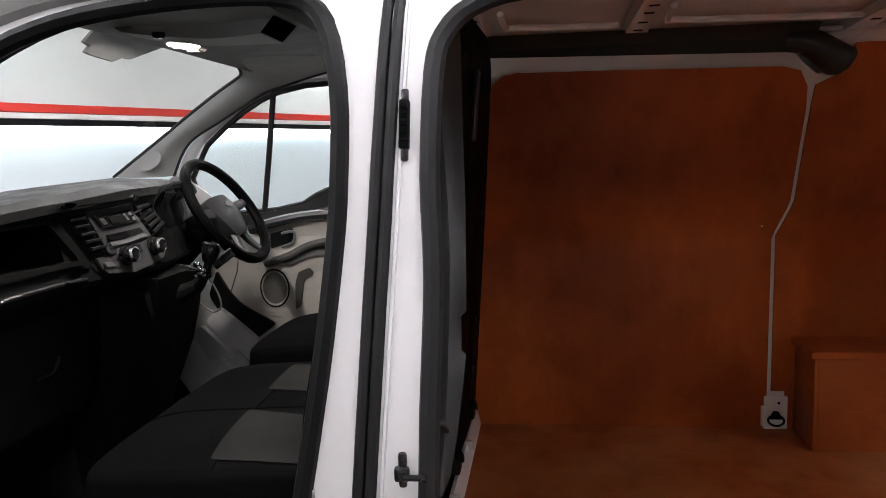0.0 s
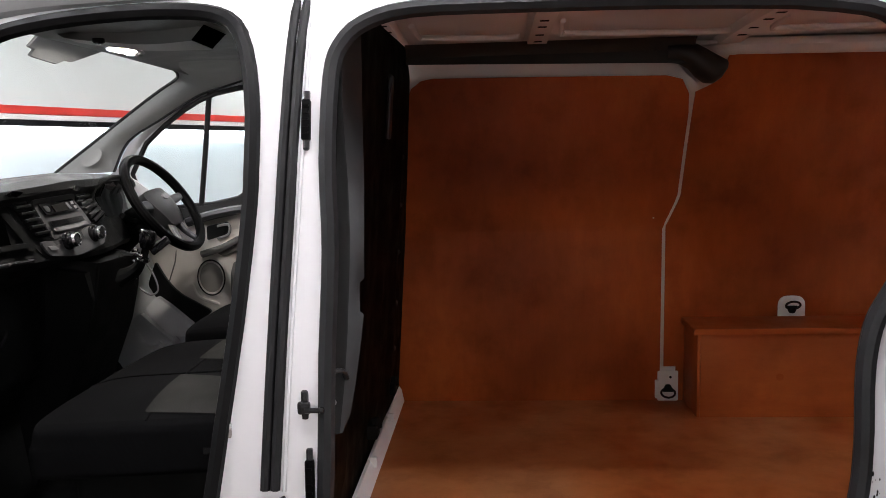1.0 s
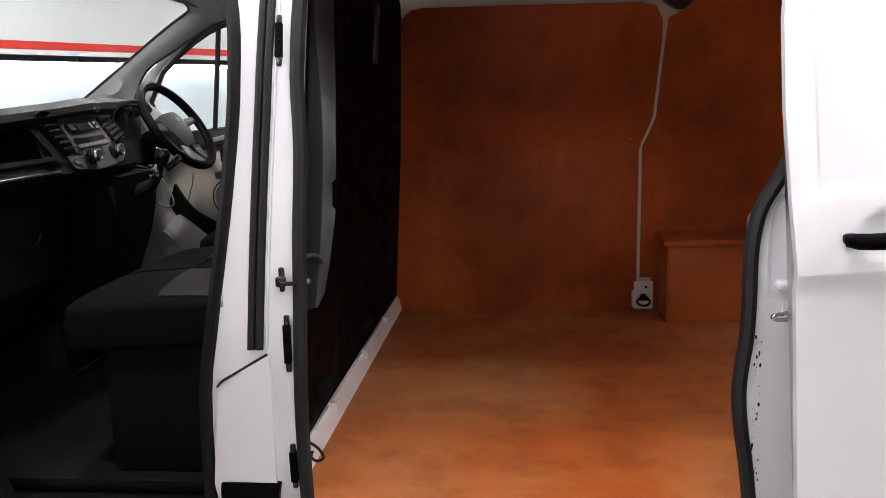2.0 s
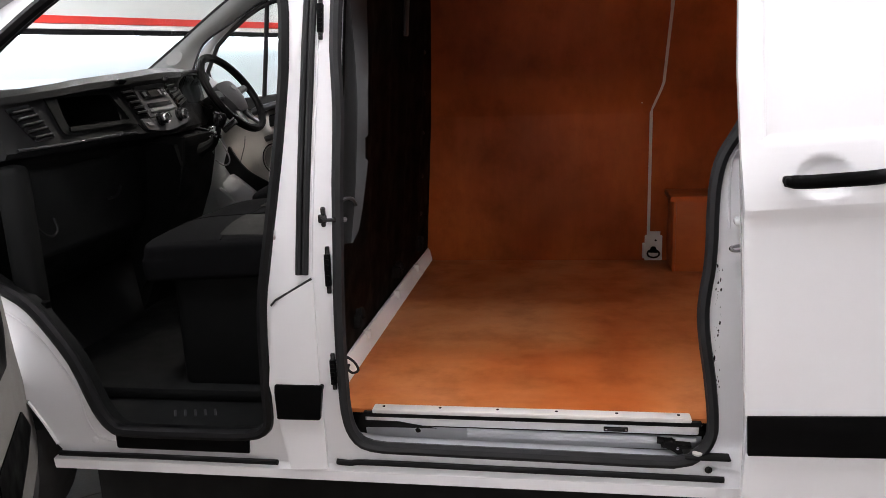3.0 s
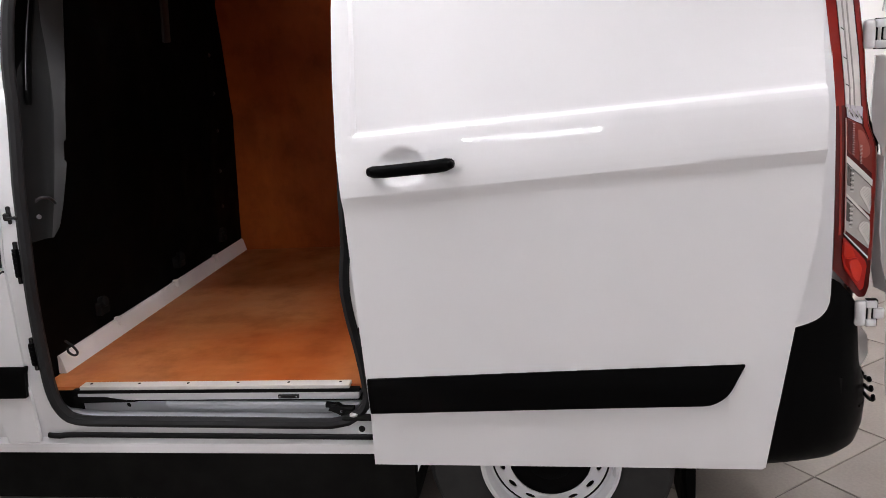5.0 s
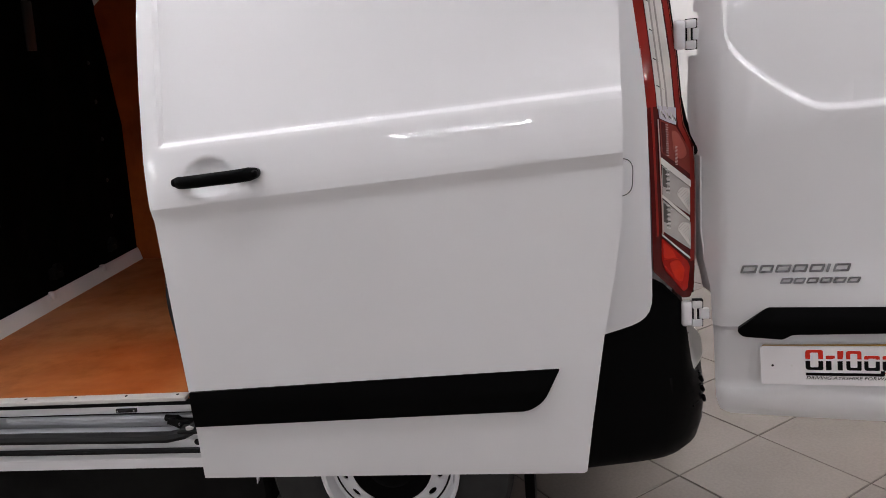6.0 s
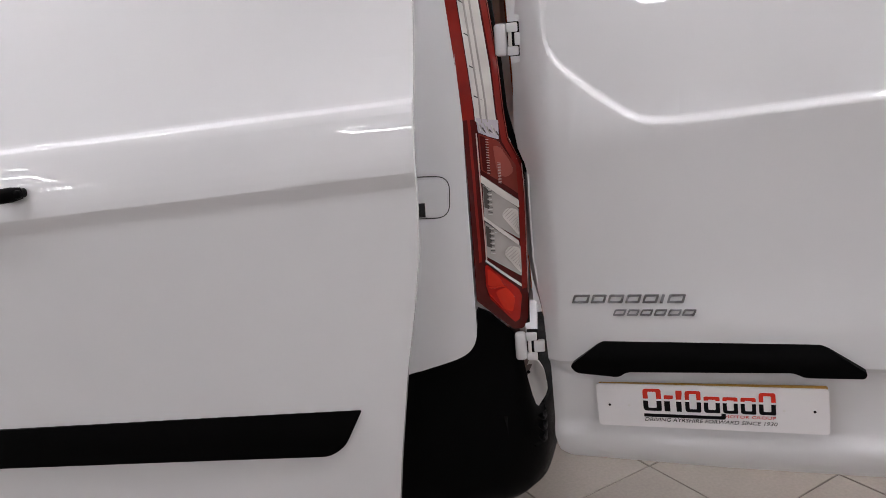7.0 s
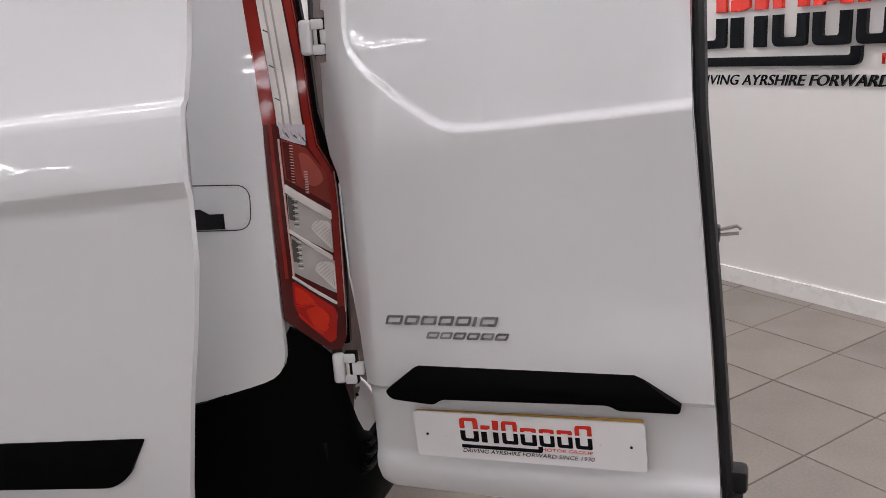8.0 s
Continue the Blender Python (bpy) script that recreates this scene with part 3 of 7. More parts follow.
# jamb returns that run inwards from both openings
def loop_return(loop, depth, shrink, name, material, label="", lift=0.012):
    bm = bmesh.new()
    cx = sum(p[0] for p in loop) / len(loop)
    cz = sum(p[1] for p in loop) / len(loop)
    rows = []
    for k, (dy, s) in enumerate(((lift, 0.0), (0.03, 0.004), (depth * 0.6, shrink * 0.6), (depth, shrink))):
        row = []
        for x, z in loop:
            dx, dz = cx - x, cz - z
            L = math.hypot(dx, dz)
            u = s - (0.9 * dy if (x > 0.9 or x < 0.09) and name == "side_jamb" else 0.0)
            row.append(bm.verts.new((x + dx / L * u, side_y(x, z) + dy, z + dz / L * s)))
        rows.append(row)
    n = len(loop)
    for a, b in zip(rows, rows[1:]):
        for i in range(n):
            bm.faces.new((a[i], a[(i + 1) % n], b[(i + 1) % n], b[i]))
    return part(name, bm, material, van, label)


loop_return(front_loop, 0.07, -0.004, "front_jamb", DASHLOW)
loop_return(slide_loop, 0.08, -0.004, "side_jamb", GALV)


def seal(name, loop, r, dy, flat=1.0, label="", material=RUBBER):
    bm = bmesh.new()
    tube(bm, [(x, side_y(x, z) + dy, z) for x, z in loop], r, 8, True, flat)
    return part(name, bm, material, van, label)


seal("front_door_seal", front_loop, 0.0165, 0.004, 1.3, "fat black rubber door seal", DARKRUBBER)
seal("side_door_seal", slide_loop, 0.0165, 0.004, 1.3, "fat black rubber door seal")

# twin rubber strip down the door pillar
def pillar_x(z):
    return interp(z, ((0.9, -0.076), (1.0, -0.069), (1.25, -0.050), (1.53, -0.031), (1.75, -0.020), (1.95, -0.012)))


for k, off in enumerate((-0.0105, 0.0085)):
    bm = bmesh.new()
    zs = [1.003 + (1.955 - 1.003) * i / 14 for i in range(15)]
    tube(bm, [(pillar_x(z) + off, side_y(0, z) - 0.001, z) for z in zs], 0.0095, 8, False, 1.1)
    part("pillar_seal", bm, RUBBER, van)
bm = bmesh.new()
zs = [1.0 + (1.95 - 1.0) * i / 12 for i in range(13)]
tube(bm, [(pillar_x(z) + 0.026, side_y(0, z) - 0.002, z) for z in zs], 0.004, 6, False, 1.0)
part("pillar_bead", bm, JAMB, van)

# cover panel low on the pillar with a strip of black moulding
bm = sheet([(-0.160, 0.915), (-0.148, 0.930), (-0.042, 0.990), (-0.036, 0.985), (-0.040, 0.70), (-0.036, 0.425), (-0.147, 0.420), (-0.190, 0.68)], (), lambda x, z: min(-0.050, side_y(x, z)) - 0.008, 0.012, (), CUT_V)
part("pillar_cover", bm, WHITE, van)
bm = bmesh.new()
tube(bm, [(-0.162, -0.056, 0.917), (-0.148, -0.057, 0.932), (-0.040, -0.054, 0.994)], 0.0035, 6)
part("cover_seam", bm, RUBBER, van)
bm = sheet(arc_poly([(-0.172, 0.684, 0.005), (-0.030, 0.684, 0.005), (-0.043, 0.582, 0.005), (-0.170, 0.581, 0.005)], 3), (), lambda x, z: -0.070 + 0.35 * max(0, z - 0.662), 0.015, (), (0.662,))
part("pillar_moulding", bm, TRIM, van)

# catches and striker on the pillar
for z0, z1 in ((1.628, 1.742), (0.957, 1.088), (0.676, 0.785)):
    zc = (z0 + z1) / 2
    yc = side_y(0, zc)
    lean = math.degrees(math.atan2(side_y(0, z1) - side_y(0, z0), z1 - z0))
    xo = 0.0 if zc > 0.8 else -0.004
    m = pose(xo + 0.007, yc - 0.001, zc - 0.006, -lean, 0, 0)
    bm = bmesh.new()
    h = (z1 - z0) / 2
    add_box(bm, -0.006, 0.006, -0.008, 0.004, -h, h, 0.003, 2, m)
    catch = part("door_catch", bm, GLOSSBLACK, van, "black plastic door catch")
    bm = bmesh.new()
    add_box(bm, -0.008, 0.008, -0.014, 0.002, -h * 0.68, h * 0.68, 0.003, 2, m)
    for s in (-0.5, -0.25, 0, 0.25, 0.5):
        add_box(bm, -0.006, 0.006, -0.016, -0.012, h * s * 0.9 - 0.002, h * s * 0.9 + 0.002, 0, 1, m)
    part("block", bm, TRIM, catch)
bm = bmesh.new()
add_box(bm, -0.007, 0.007, -0.006, 0.006, -0.028, 0.028, 0.005, 2, pose(0, -0.03, 1.161))
add_box(bm, -0.012, 0.012, -0.012, 0.002, -0.012, 0.012, 0.005, 2, pose(0, -0.034, 1.158))
striker = part("striker", bm, GLOSSBLACK, van)
bm = bmesh.new()
lathe(bm, [(0.005, 0), (0.005, 0.026), (0.0068, 0.028), (0.0068, 0.034), (0.003, 0.036)], 12, pose(0.004, -0.048, 1.156, 0, 90, 0))
part("pin", bm, GLOSSBLACK, striker)

# loop that the cab door latches on
bm = bmesh.new()
tube(bm, curve_pts([(-0.150, 0.0, 1.120), (-0.152, -0.035, 1.118), (-0.153, -0.037, 1.098), (-0.153, 0.0, 1.096)], 4), 0.0042, 8)
add_box(bm, -0.166, -0.138, -0.036, -0.024, 1.088, 1.128, 0.002)
part("latch_loop", bm, CHROME, van, "bright steel latch loop")

# flange line pressed into the body below the cab opening, with a round plug
bm = bmesh.new()
tube(bm, curve_pts([(x, side_y(x, z) + 0.001, z) for x, z in ((-1.009, 0.89), (-0.929, 0.837), (-0.857, 0.745), (-0.803, 0.637), (-0.79, 0.545), (-0.76, 0.487), (-0.70, 0.474))], 5), 0.005, 6, False, 0.8)
part("body_flange", bm, JAMB, van)
bm = bmesh.new()
tube(bm, curve_pts([(x, side_y(x, z) + 0.001, z) for x, z in ((-0.976, 0.600), (-0.938, 0.532), (-0.905, 0.458))], 5), 0.006, 6)
part("arch_flange", bm, WHITE, van)
part("body_plug", turned([(0.011, 0), (0.0105, 0.0025), (0.008, 0.0035), (0, 0.0035)], 18, pose(-0.775, side_y(-0.775, 0.477), 0.477, 90, 0, 0)), WHITE, van)

# sill strips, steps and the floor edge
bm = bmesh.new()
tube(bm, [(x, -0.050, 0.4345 + 0.0005 * math.sin(9 * x)) for x in grid(30, -0.92, -0.165)], 0.009, 8, False, 0.8)
part("sill_strip", bm, DARKRUBBER, van)
bm = bmesh.new()
tube(bm, curve_pts([(-0.010, -0.046, 0.443), (0.03, -0.05, 0.442), (0.10, -0.050, 0.446), (0.5, -0.050, 0.443), (1.0, -0.050, 0.440), (1.06, -0.050, 0.439)], 6), 0.0095, 8, False, 0.8)
part("sill_strip", bm, DARKRUBBER, van)
# scuff plate in the cab doorway
bm = prism_y([(-0.695, 0.457), (-0.700, 0.462), (-0.700, 0.498), (-0.690, 0.504), (-0.285, 0.504), (-0.275, 0.498), (-0.278, 0.457)], -0.052, 0.03, 0.005)
part("scuff_plate", bm, TRIM, van, "black ribbed plastic step edge")

# side doorway threshold
bm = sheet(arc_poly([(0.05, 0.462, 0.02), (1.02, 0.454, 0.02), (1.02, 0.536, 0), (0.05, 0.536, 0)], 3), [[(0.208 + 0.009 * math.cos(a), 0.490 + 0.009 * math.sin(a)) for a in [i * math.pi / 5 for i in range(10)]],
           [(0.905 + 0.008 * math.cos(a), 0.487 + 0.008 * math.sin(a)) for a in [i * math.pi / 5 for i in range(10)]]], lambda x, z: 0.070, 0.01)
part("threshold_face", bm, GALV, van)
part("threshold_tread", box(0.04, 1.03, -0.018, 0.075, 0.444, 0.456, 0.003), GALV, van)
# dark strip standing for the shade in the gap under the lip
part("threshold_shadow_gap", box(0.06, 1.02, 0.045, 0.068, 0.516, 0.532), UNDER, van)
bm = bmesh.new()
tube(bm, [(0.36, 0.044, 0.508), (1.0, 0.044, 0.504)], 0.009, 8, False, 0.9)
add_box(bm, 0.36, 1.0, 0.046, 0.068, 0.486, 0.506, 0.002)
part("guide_rail", bm, GALV, van, "grey painted sliding door guide rail")
bm = box(0.065, 1.005, 0.022, 0.075, 0.529, 0.557, 0.005)
part("threshold_lip", bm, WHITE, van)
# flap of the rail's front end
bm = prism_y([(0.055, 0.522), (0.055, 0.544), (0.16, 0.543), (0.21, 0.535), (0.275, 0.525), (0.16, 0.524)], 0.0185, 0.0215)
part("rail_cover", bm, UNDER, van)
bm = bmesh.new()
add_box(bm, 0.748, 0.815, 0.014, 0.0225, 0.536, 0.5485, 0.002)
clip = part("rail_clip", bm, GLOSSBLACK, van)
for cx in (0.755, 0.808):
    part("screw", turned([(0.003, 0), (0.003, 0.003), (0, 0.004)], 10, pose(cx, 0.0145, 0.5423, 90, 0, 0)), CHROME, clip)
# dark strip standing for the shade under the floor edging
part("floor_edge_shadow", box(0.06, 1.01, 0.014, 0.040, 0.5575, 0.571), UNDER, van)
bm = box(0.089, 0.982, 0.006, 0.045, 0.572, 0.5855, 0.003)
edge = part("floor_edge_strip", bm, ALU, van, "worn aluminium edging strip")
for i in range(6):
    part("screw", turned([(0.0045, 0), (0.0045, 0.001), (0, 0.002)], 10, pose(0.12 + 0.166 * i, 0.028, 0.5855)), UNDER, edge)
# sliding door arm and roller
bm = prism_y([(0.905, 0.494), (0.912, 0.512), (0.935, 0.514), (0.945, 0.505), (0.985, 0.502), (0.985, 0.478), (0.955, 0.470), (0.930, 0.492)], 0.010, 0.040, 0.003)
add_box(bm, 0.960, 1.080, -0.040, 0.020, 0.486, 0.494, 0.003)
tube(bm, [(0.895, 0.035, 0.506), (0.925, 0.03, 0.505)], 0.010, 10)
arm = part("door_arm", bm, UNDER, van, "greasy black sliding door roller arm")
part("roller", turned([(0.003, 0), (0.013, 0.001), (0.013, 0.006), (0.004, 0.008)], 14, pose(0.995, -0.02, 0.4945)), ALU, arm)
part("screw", turned([(0.0045, 0), (0.0045, 0.002), (0, 0.003)], 10, pose(0.948, 0.0095, 0.496, 90, 0, 0)), CHROME, arm)
part("bolt", turned([(0.010, 0), (0.010, 0.003), (0.006, 0.004), (0.005, 0.006), (0, 0.006)], 12, pose(1.022, -0.040, 0.462, 90, 0, 0)), UNDER, van)

# far body side, roof, floor pan, nose: seen through the openings
def far_y(z, gap=0.0):
    return 1.880 - interp(z, ((0.3, 0.0), (0.60, 0.0), (1.30, 0.008), (1.41, 0.040), (1.60, 0.080), (1.83, 0.150), (1.90, 0.200), (1.95, 0.30))) - gap


def lining_y(z):
    """Inner face of the load bay's far wall."""
    return interp(z, ((0.56, 1.778), (0.60, 1.774), (1.29, 1.762), (1.41, 1.728), (1.62, 1.678), (1.83, 1.618), (1.87, 1.602), (1.90, 1.598), (1.96, 1.594)))


# white inner skin of the load bay
bm = sheet([(-0.06, 0.56), (2.40, 0.56), (2.40, 1.945), (1.21, 1.945), (1.16, 1.86), (1.115, 1.848), (1.07, 1.885), (1.03, 1.930), (0.95, 1.940), (0.02, 1.965)], (),
           lambda x, z: lining_y(z if z < 1.86 else 1.86 + (z - 1.86) * min(1, max(0, (1.19 - x) / 0.06))) + 0.010, 0.01, (1.13, 1.16, 1.19), [0.6, 0.9, 1.2, 1.29, 1.35, 1.41, 1.5, 1.62, 1.72, 1.83, 1.87, 1.90, 1.92])
part("inner_skin", bm, PRIMER, van, "thinly painted white inner body side")
part("far_side", sheet([(-2.0, 0.38), (-2.0, 1.05), (-1.5, 1.42), (-1.24, 1.58)] + [(-1.0, 1.38), (-0.16, 1.38), (-0.16, 1.975), (2.38, 1.975), (2.38, 0.38)], (), lambda x, z: far_y(z) + 0.045, 0.012, (), CUT_V, ), WHITE, van)

# ply lining
SEAM_A = [(1.020, 0.566), (1.022, 1.285), (1.032, 1.318), (1.062, 1.392), (1.072, 1.425), (1.091, 1.735), (1.087, 1.810), (1.059, 1.861), (1.00, 1.876)]
ply_a = [(-0.095, 0.566)] + SEAM_A + [(0.40, 1.887), (0.13, 1.890), (0.085, 1.882), (0.045, 1.854), (0.022, 1.79), (-0.03, 1.30)]
bm = sheet(ply_a, (), lambda x, z: lining_y(z) - 0.004, 0.009, (), [0.6, 0.9, 1.2, 1.29, 1.35, 1.41, 1.5, 1.62, 1.72, 1.83])
lining = part("ply_lining", bm, PLY_WALL, van, "reddish-brown stained plywood wall panel")
part("screw", turned([(0.004, 0), (0.004, 0.001), (0, 0.003)], 10, pose(0.985, lining_y(1.33) - 0.004, 1.335, 90, 0, 0)), ALU, lining)
ply_b = [(1.036, 0.72), (1.037, 1.300), (1.047, 1.322), (1.076, 1.394), (1.086, 1.425), (1.107, 1.76), (1.112, 1.815), (1.15, 1.832), (1.185, 1.850), (1.215, 1.910), (1.222, 1.945), (2.36, 1.930), (2.38, 0.566), (1.085, 0.566), (1.085, 0.72)]
bm = sheet(ply_b, (), lambda x, z: lining_y(min(z, 1.86)) - 0.004 - 0.25 * max(0, z - 1.86), 0.009, (), [0.72, 0.9, 1.2, 1.29, 1.35, 1.41, 1.5, 1.62, 1.72, 1.83, 1.86])
part("ply_lining", bm, PLY_WALL, van, "reddish-brown stained plywood wall panel")
# near side lining behind the sliding door
bm = sheet([(1.16, 0.58), (2.30, 0.58), (2.30, 1.88), (1.16, 1.88)], (), lambda x, z: side_y(x, z) + 0.10, 0.009, (1.5, 1.9), [0.9, 1.2, 1.4, 1.6, 1.75])
part("ply_lining", bm, PLY_WALL, van, "reddish-brown stained plywood wall panel")
# floor
bm = sheet([(-0.062, 0.028), (1.04, 0.028), (1.05, 0.12), (2.40, 0.20), (2.42, 1.775), (-0.062, 1.775)], (), None, 0.012, back=-1.0)
for v in bm.verts:
    v.co = Vector((v.co.x, v.co.z, 0.576 + v.co.y))
part("ply_floor", bm, PLY_FLOOR, van, "scuffed orange-brown plywood load floor")
part("floor_pan", box(-0.95, 1.20, 0.02, 1.86, 0.40, 0.46), UNDER, van)
part("floor_pan", box(1.20, 2.40, 0.14, 1.80, 0.40, 0.46), UNDER, van)
part("floor_riser", box(-0.12, 2.42, 0.075, 1.85, 0.46, 0.562), UNDER, van)

# wheel-arch box
bm = bmesh.new()
add_box(bm, 1.116, 1.128, 1.556, 1.772, 0.577, 0.905, 0.001)
add_box(bm, 1.129, 2.05, 1.556, 1.568, 0.577, 0.905, 0.001)
arch_box = part("wheel_arch_box", bm, PLY_BOX, van, "stained plywood box over the wheel arch")
part("lid", prism_y([(1.098, 0.906), (1.100, 0.925), (1.104, 0.928), (2.07, 0.928), (2.07, 0.906)], 1.535, 1.755, 0.002), PLY_BOX, arch_box)
part("knot", turned([(0.016, 0), (0.011, 0.0015), (0, 0.002)], 14, pose(1.425, 1.5565, 0.735, 90, 0, 0)), PLY_WALL, arch_box)


def lashing_ring(x, z, name, tilt, w, h, dome=False):
    """A white steel plate with a black lashing ring."""
    y = lining_y(z) - 0.006
    pts = arc_poly([(x - w / 2, z - h / 2, 0.006), (x + w / 2, z - h / 2, 0.006), (x + w / 2, z + h / 2, 0.006 if not dome else 0.04), (x - w / 2, z + h / 2, 0.006 if not dome else 0.04)], 4)
    ob = part(name, sheet(pts, (), lambda a, b: y - 0.006, 0.006), PRIMER, van, "white steel plate with lashing ring")
    bm = bmesh.new()
    zc = z - h * 0.22 if not dome else z + h * 0.10
    tube(bm, [(x + 0.028 * math.cos(a), y - 0.012 - 0.010 * (1 + math.sin(a)) * (1 if dome else -1) - (0 if dome else 0.012), zc + 0.017 * math.sin(a)) for a in [i * math.pi / 8 for i in range(16)]], 0.0045, 8, True)
    part("ring", bm, GLOSSBLACK, ob)
    s = -1 if dome else 1
    part("tongue", sheet(arc_poly([(x - 0.022, zc + s * 0.004, 0.004), (x + 0.022, zc + s * 0.004, 0.004), (x + 0.010, zc + s * 0.034, 0.006), (x - 0.010, zc + s * 0.034, 0.006)][::s], 4), (), lambda a, b: y - 0.014, 0.008), UNDER, ob)
    return ob


br = lashing_ring(1.052, 0.640, "lashing_plate", 0, 0.082, 0.125)
part("bolt", turned([(0.005, 0), (0.005, 0.003), (0, 0.004)], 10, pose(1.062, lining_y(0.68) - 0.012, 0.677, 90, 0, 0)), UNDER, br)
bm = bmesh.new()
add_box(bm, 1.000, 1.016, 1.748, 1.768, 0.59, 0.665, 0.003)
part("lashing_bracket", bm, PRIMER, van)
lashing_ring(1.535, 0.965, "lashing_plate", 0, 0.105, 0.09, True)

# header strip above the lining, dark cant rail, roof skin with its bows
bm = bmesh.new()
prof = [(1.480, 1.921), (1.486, 1.955), (1.462, 1.984), (1.44, 1.996)]
for x0, x1, k in ((0.0, 1.075, 0),):
    prev = None
    for i in range(9):
        x = x0 + (x1 - x0) * i / 8
        row = [bm.verts.new((x, a + 0.02 * max(0, x - 0.2), b - 0.022 * (x - 0.5) * (1 if b < 1.94 else 0))) for a, b in prof]
        if prev:
            for j in range(3):
                bm.faces.new((prev[j], prev[j + 1], row[j + 1], row[j]))
        prev = row
part("cant_rail", bm, CANT, van, "black plastic cant rail cover")
bm = bmesh.new()
ring = None
for x, zt, zb, ry in ((0.98, 1.988, 1.916, 0.052), (1.03, 1.989, 1.910, 0.056), (1.065, 1.986, 1.890, 0.060), (1.09, 1.978, 1.860, 0.064), (1.12, 1.962, 1.838, 0.066), (1.15, 1.944, 1.836, 0.064), (1.175, 1.930, 1.852, 0.054), (1.195, 1.920, 1.880, 0.034), (1.204, 1.910, 1.902, 0.004)):
    zc, rz = (zt + zb) / 2, (zt - zb) / 2
    row = [bm.verts.new((x, 1.535 + ry * math.cos(a), zc + rz * math.sin(a))) for a in [k * math.pi / 10 for k in range(20)]]
    if ring:
        for k in range(20):
            bm.faces.new((ring[k], ring[(k + 1) % 20], row[(k + 1) % 20], row[k]))
    ring = row
part("cant_rail_end", bm, CANT, van, "rounded black end of the cant rail")
bm = bmesh.new()
tube(bm, [(1.10, 1.64, 1.94), (1.25, 1.60, 1.972), (2.35, 1.58, 1.962)], 0.034, 12, False, 1.2)
add_box(bm, -0.10, 2.40, 1.57, 1.88, 1.982, 1.994)
part("rear_cant_rail", bm, PRIMER, van)

roof_out = [(-0.60, 0.20), (2.36, 0.20), (2.38, 1.70), (-0.60, 1.70)]
bm = fill_flat(roof_out, (), grid(12, -0.6, 2.38), grid(8, 0.2, 1.7))
for v in bm.verts:
    x, y = v.co.x, v.co.z
    v.co = Vector((x, y, 2.000 + 0.035 * (1 - ((y - 0.95) / 0.75) ** 2)))
ret = bmesh.ops.solidify(bm, geom=bm.faces[:], thickness=0.008)
part("roof_skin", bm, PRIMER, van, "inner face of the white steel roof")
for x0, w in ((0.515, 0.045), (1.215, 0.05), (1.85, 0.05), (0.02, 0.03)):
    bm = bmesh.new()
    ys = [0.22 + (1.60 - 0.22) * i / 12 for i in range(13)]
    prev = None
    for y in ys:
        zc = 1.984 + 0.033 * (1 - ((y - 0.95) / 0.75) ** 2)
        row = [bm.verts.new((x0 + a, y, zc + b)) for a, b in ((-w, 0.012), (-w * 0.75, -0.014), (w * 0.75, -0.014), (w, 0.012))]
        if prev:
            for j in range(3):
                bm.faces.new((prev[j], prev[j + 1], row[j + 1], row[j]))
        prev = row
    bow = part("roof_bow", bm, PRIMER, van)
    for y in (1.05, 1.16, 1.30, 1.42):
        zc = 1.9695 + 0.033 * (1 - ((y - 0.95) / 0.75) ** 2)
        part("slot", box(x0 - 0.014, x0 + 0.014, y - 0.010, y + 0.010, zc - 0.001, zc + 0.002), UNDER, bow, flat=True)
for ya, yb, xa, xb in ((1.30, 1.34, 0.10, 0.45), (1.30, 1.36, 0.58, 1.15), (0.55, 0.55, 0.60, 1.15), (0.55, 0.55, 0.10, 0.45), (1.34, 1.34, 1.28, 1.80)):
    bm = bmesh.new()
    tube(bm, curve_pts([(xa, ya - 0.16, 2.014), (xa + 0.01, ya, 2.000), (xa + 0.05, ya + 0.01, 1.999), (xb - 0.05, yb + 0.01, 1.998), (xb, yb, 1.999)], 5), 0.010, 8, False, 0.8)
    part("roof_bead", bm, PRIMER, van)

# outer roof, with the drip rail
bm = fill_flat([(-0.62, 0.165), (2.36, 0.165), (2.38, 1.78), (-0.62, 1.78)], (), grid(10, -0.6, 2.38), grid(8, 0.165, 1.78))
for v in bm.verts:
    x, y = v.co.x, v.co.z
    v.co = Vector((x, y, 2.030 + 0.035 * (1 - ((y - 0.97) / 0.80) ** 2) - (0.05 if y < 0.2 or y > 1.75 else 0)))
bmesh.ops.solidify(bm, geom=bm.faces[:], thickness=0.006)
part("roof", bm, WHITE, van)

# bulkhead: leaning dark steel with pressed beads, bolts and the ledge along its foot
def bulk_x(z, y=1.0):
    return interp(z, ((0.55, -0.066), (1.25, -0.012), (1.95, 0.050))) - 0.02 * math.exp(-((y - 0.9) / 0.5) ** 2)


bm = fill_flat([(0.10, 0.55), (1.79, 0.55), (1.79, 1.30), (1.72, 1.65), (1.60, 1.90), (1.45, 1.99), (0.20, 1.99), (0.12, 1.80), (0.06, 1.30)], (), grid(30, 0.06, 1.79), grid(24, 0.55, 1.99))
for v in bm.verts:
    y, z = v.co.x, v.co.z
    bead = 0.0
    for c in (0.55, 0.85, 1.15, 1.45):
        if 0.75 < z < 1.75:
            bead += 0.012 * max(0.0, 1 - abs(y - c) / 0.06)
    v.co = Vector((bulk_x(z, y) + bead, y, z))
bmesh.ops.solidify(bm, geom=bm.faces[:], thickness=0.006)
bulkhead = part("bulkhead", bm, STEEL_HOLLOW, van, "dark bare steel bulkhead with pressed ribs")
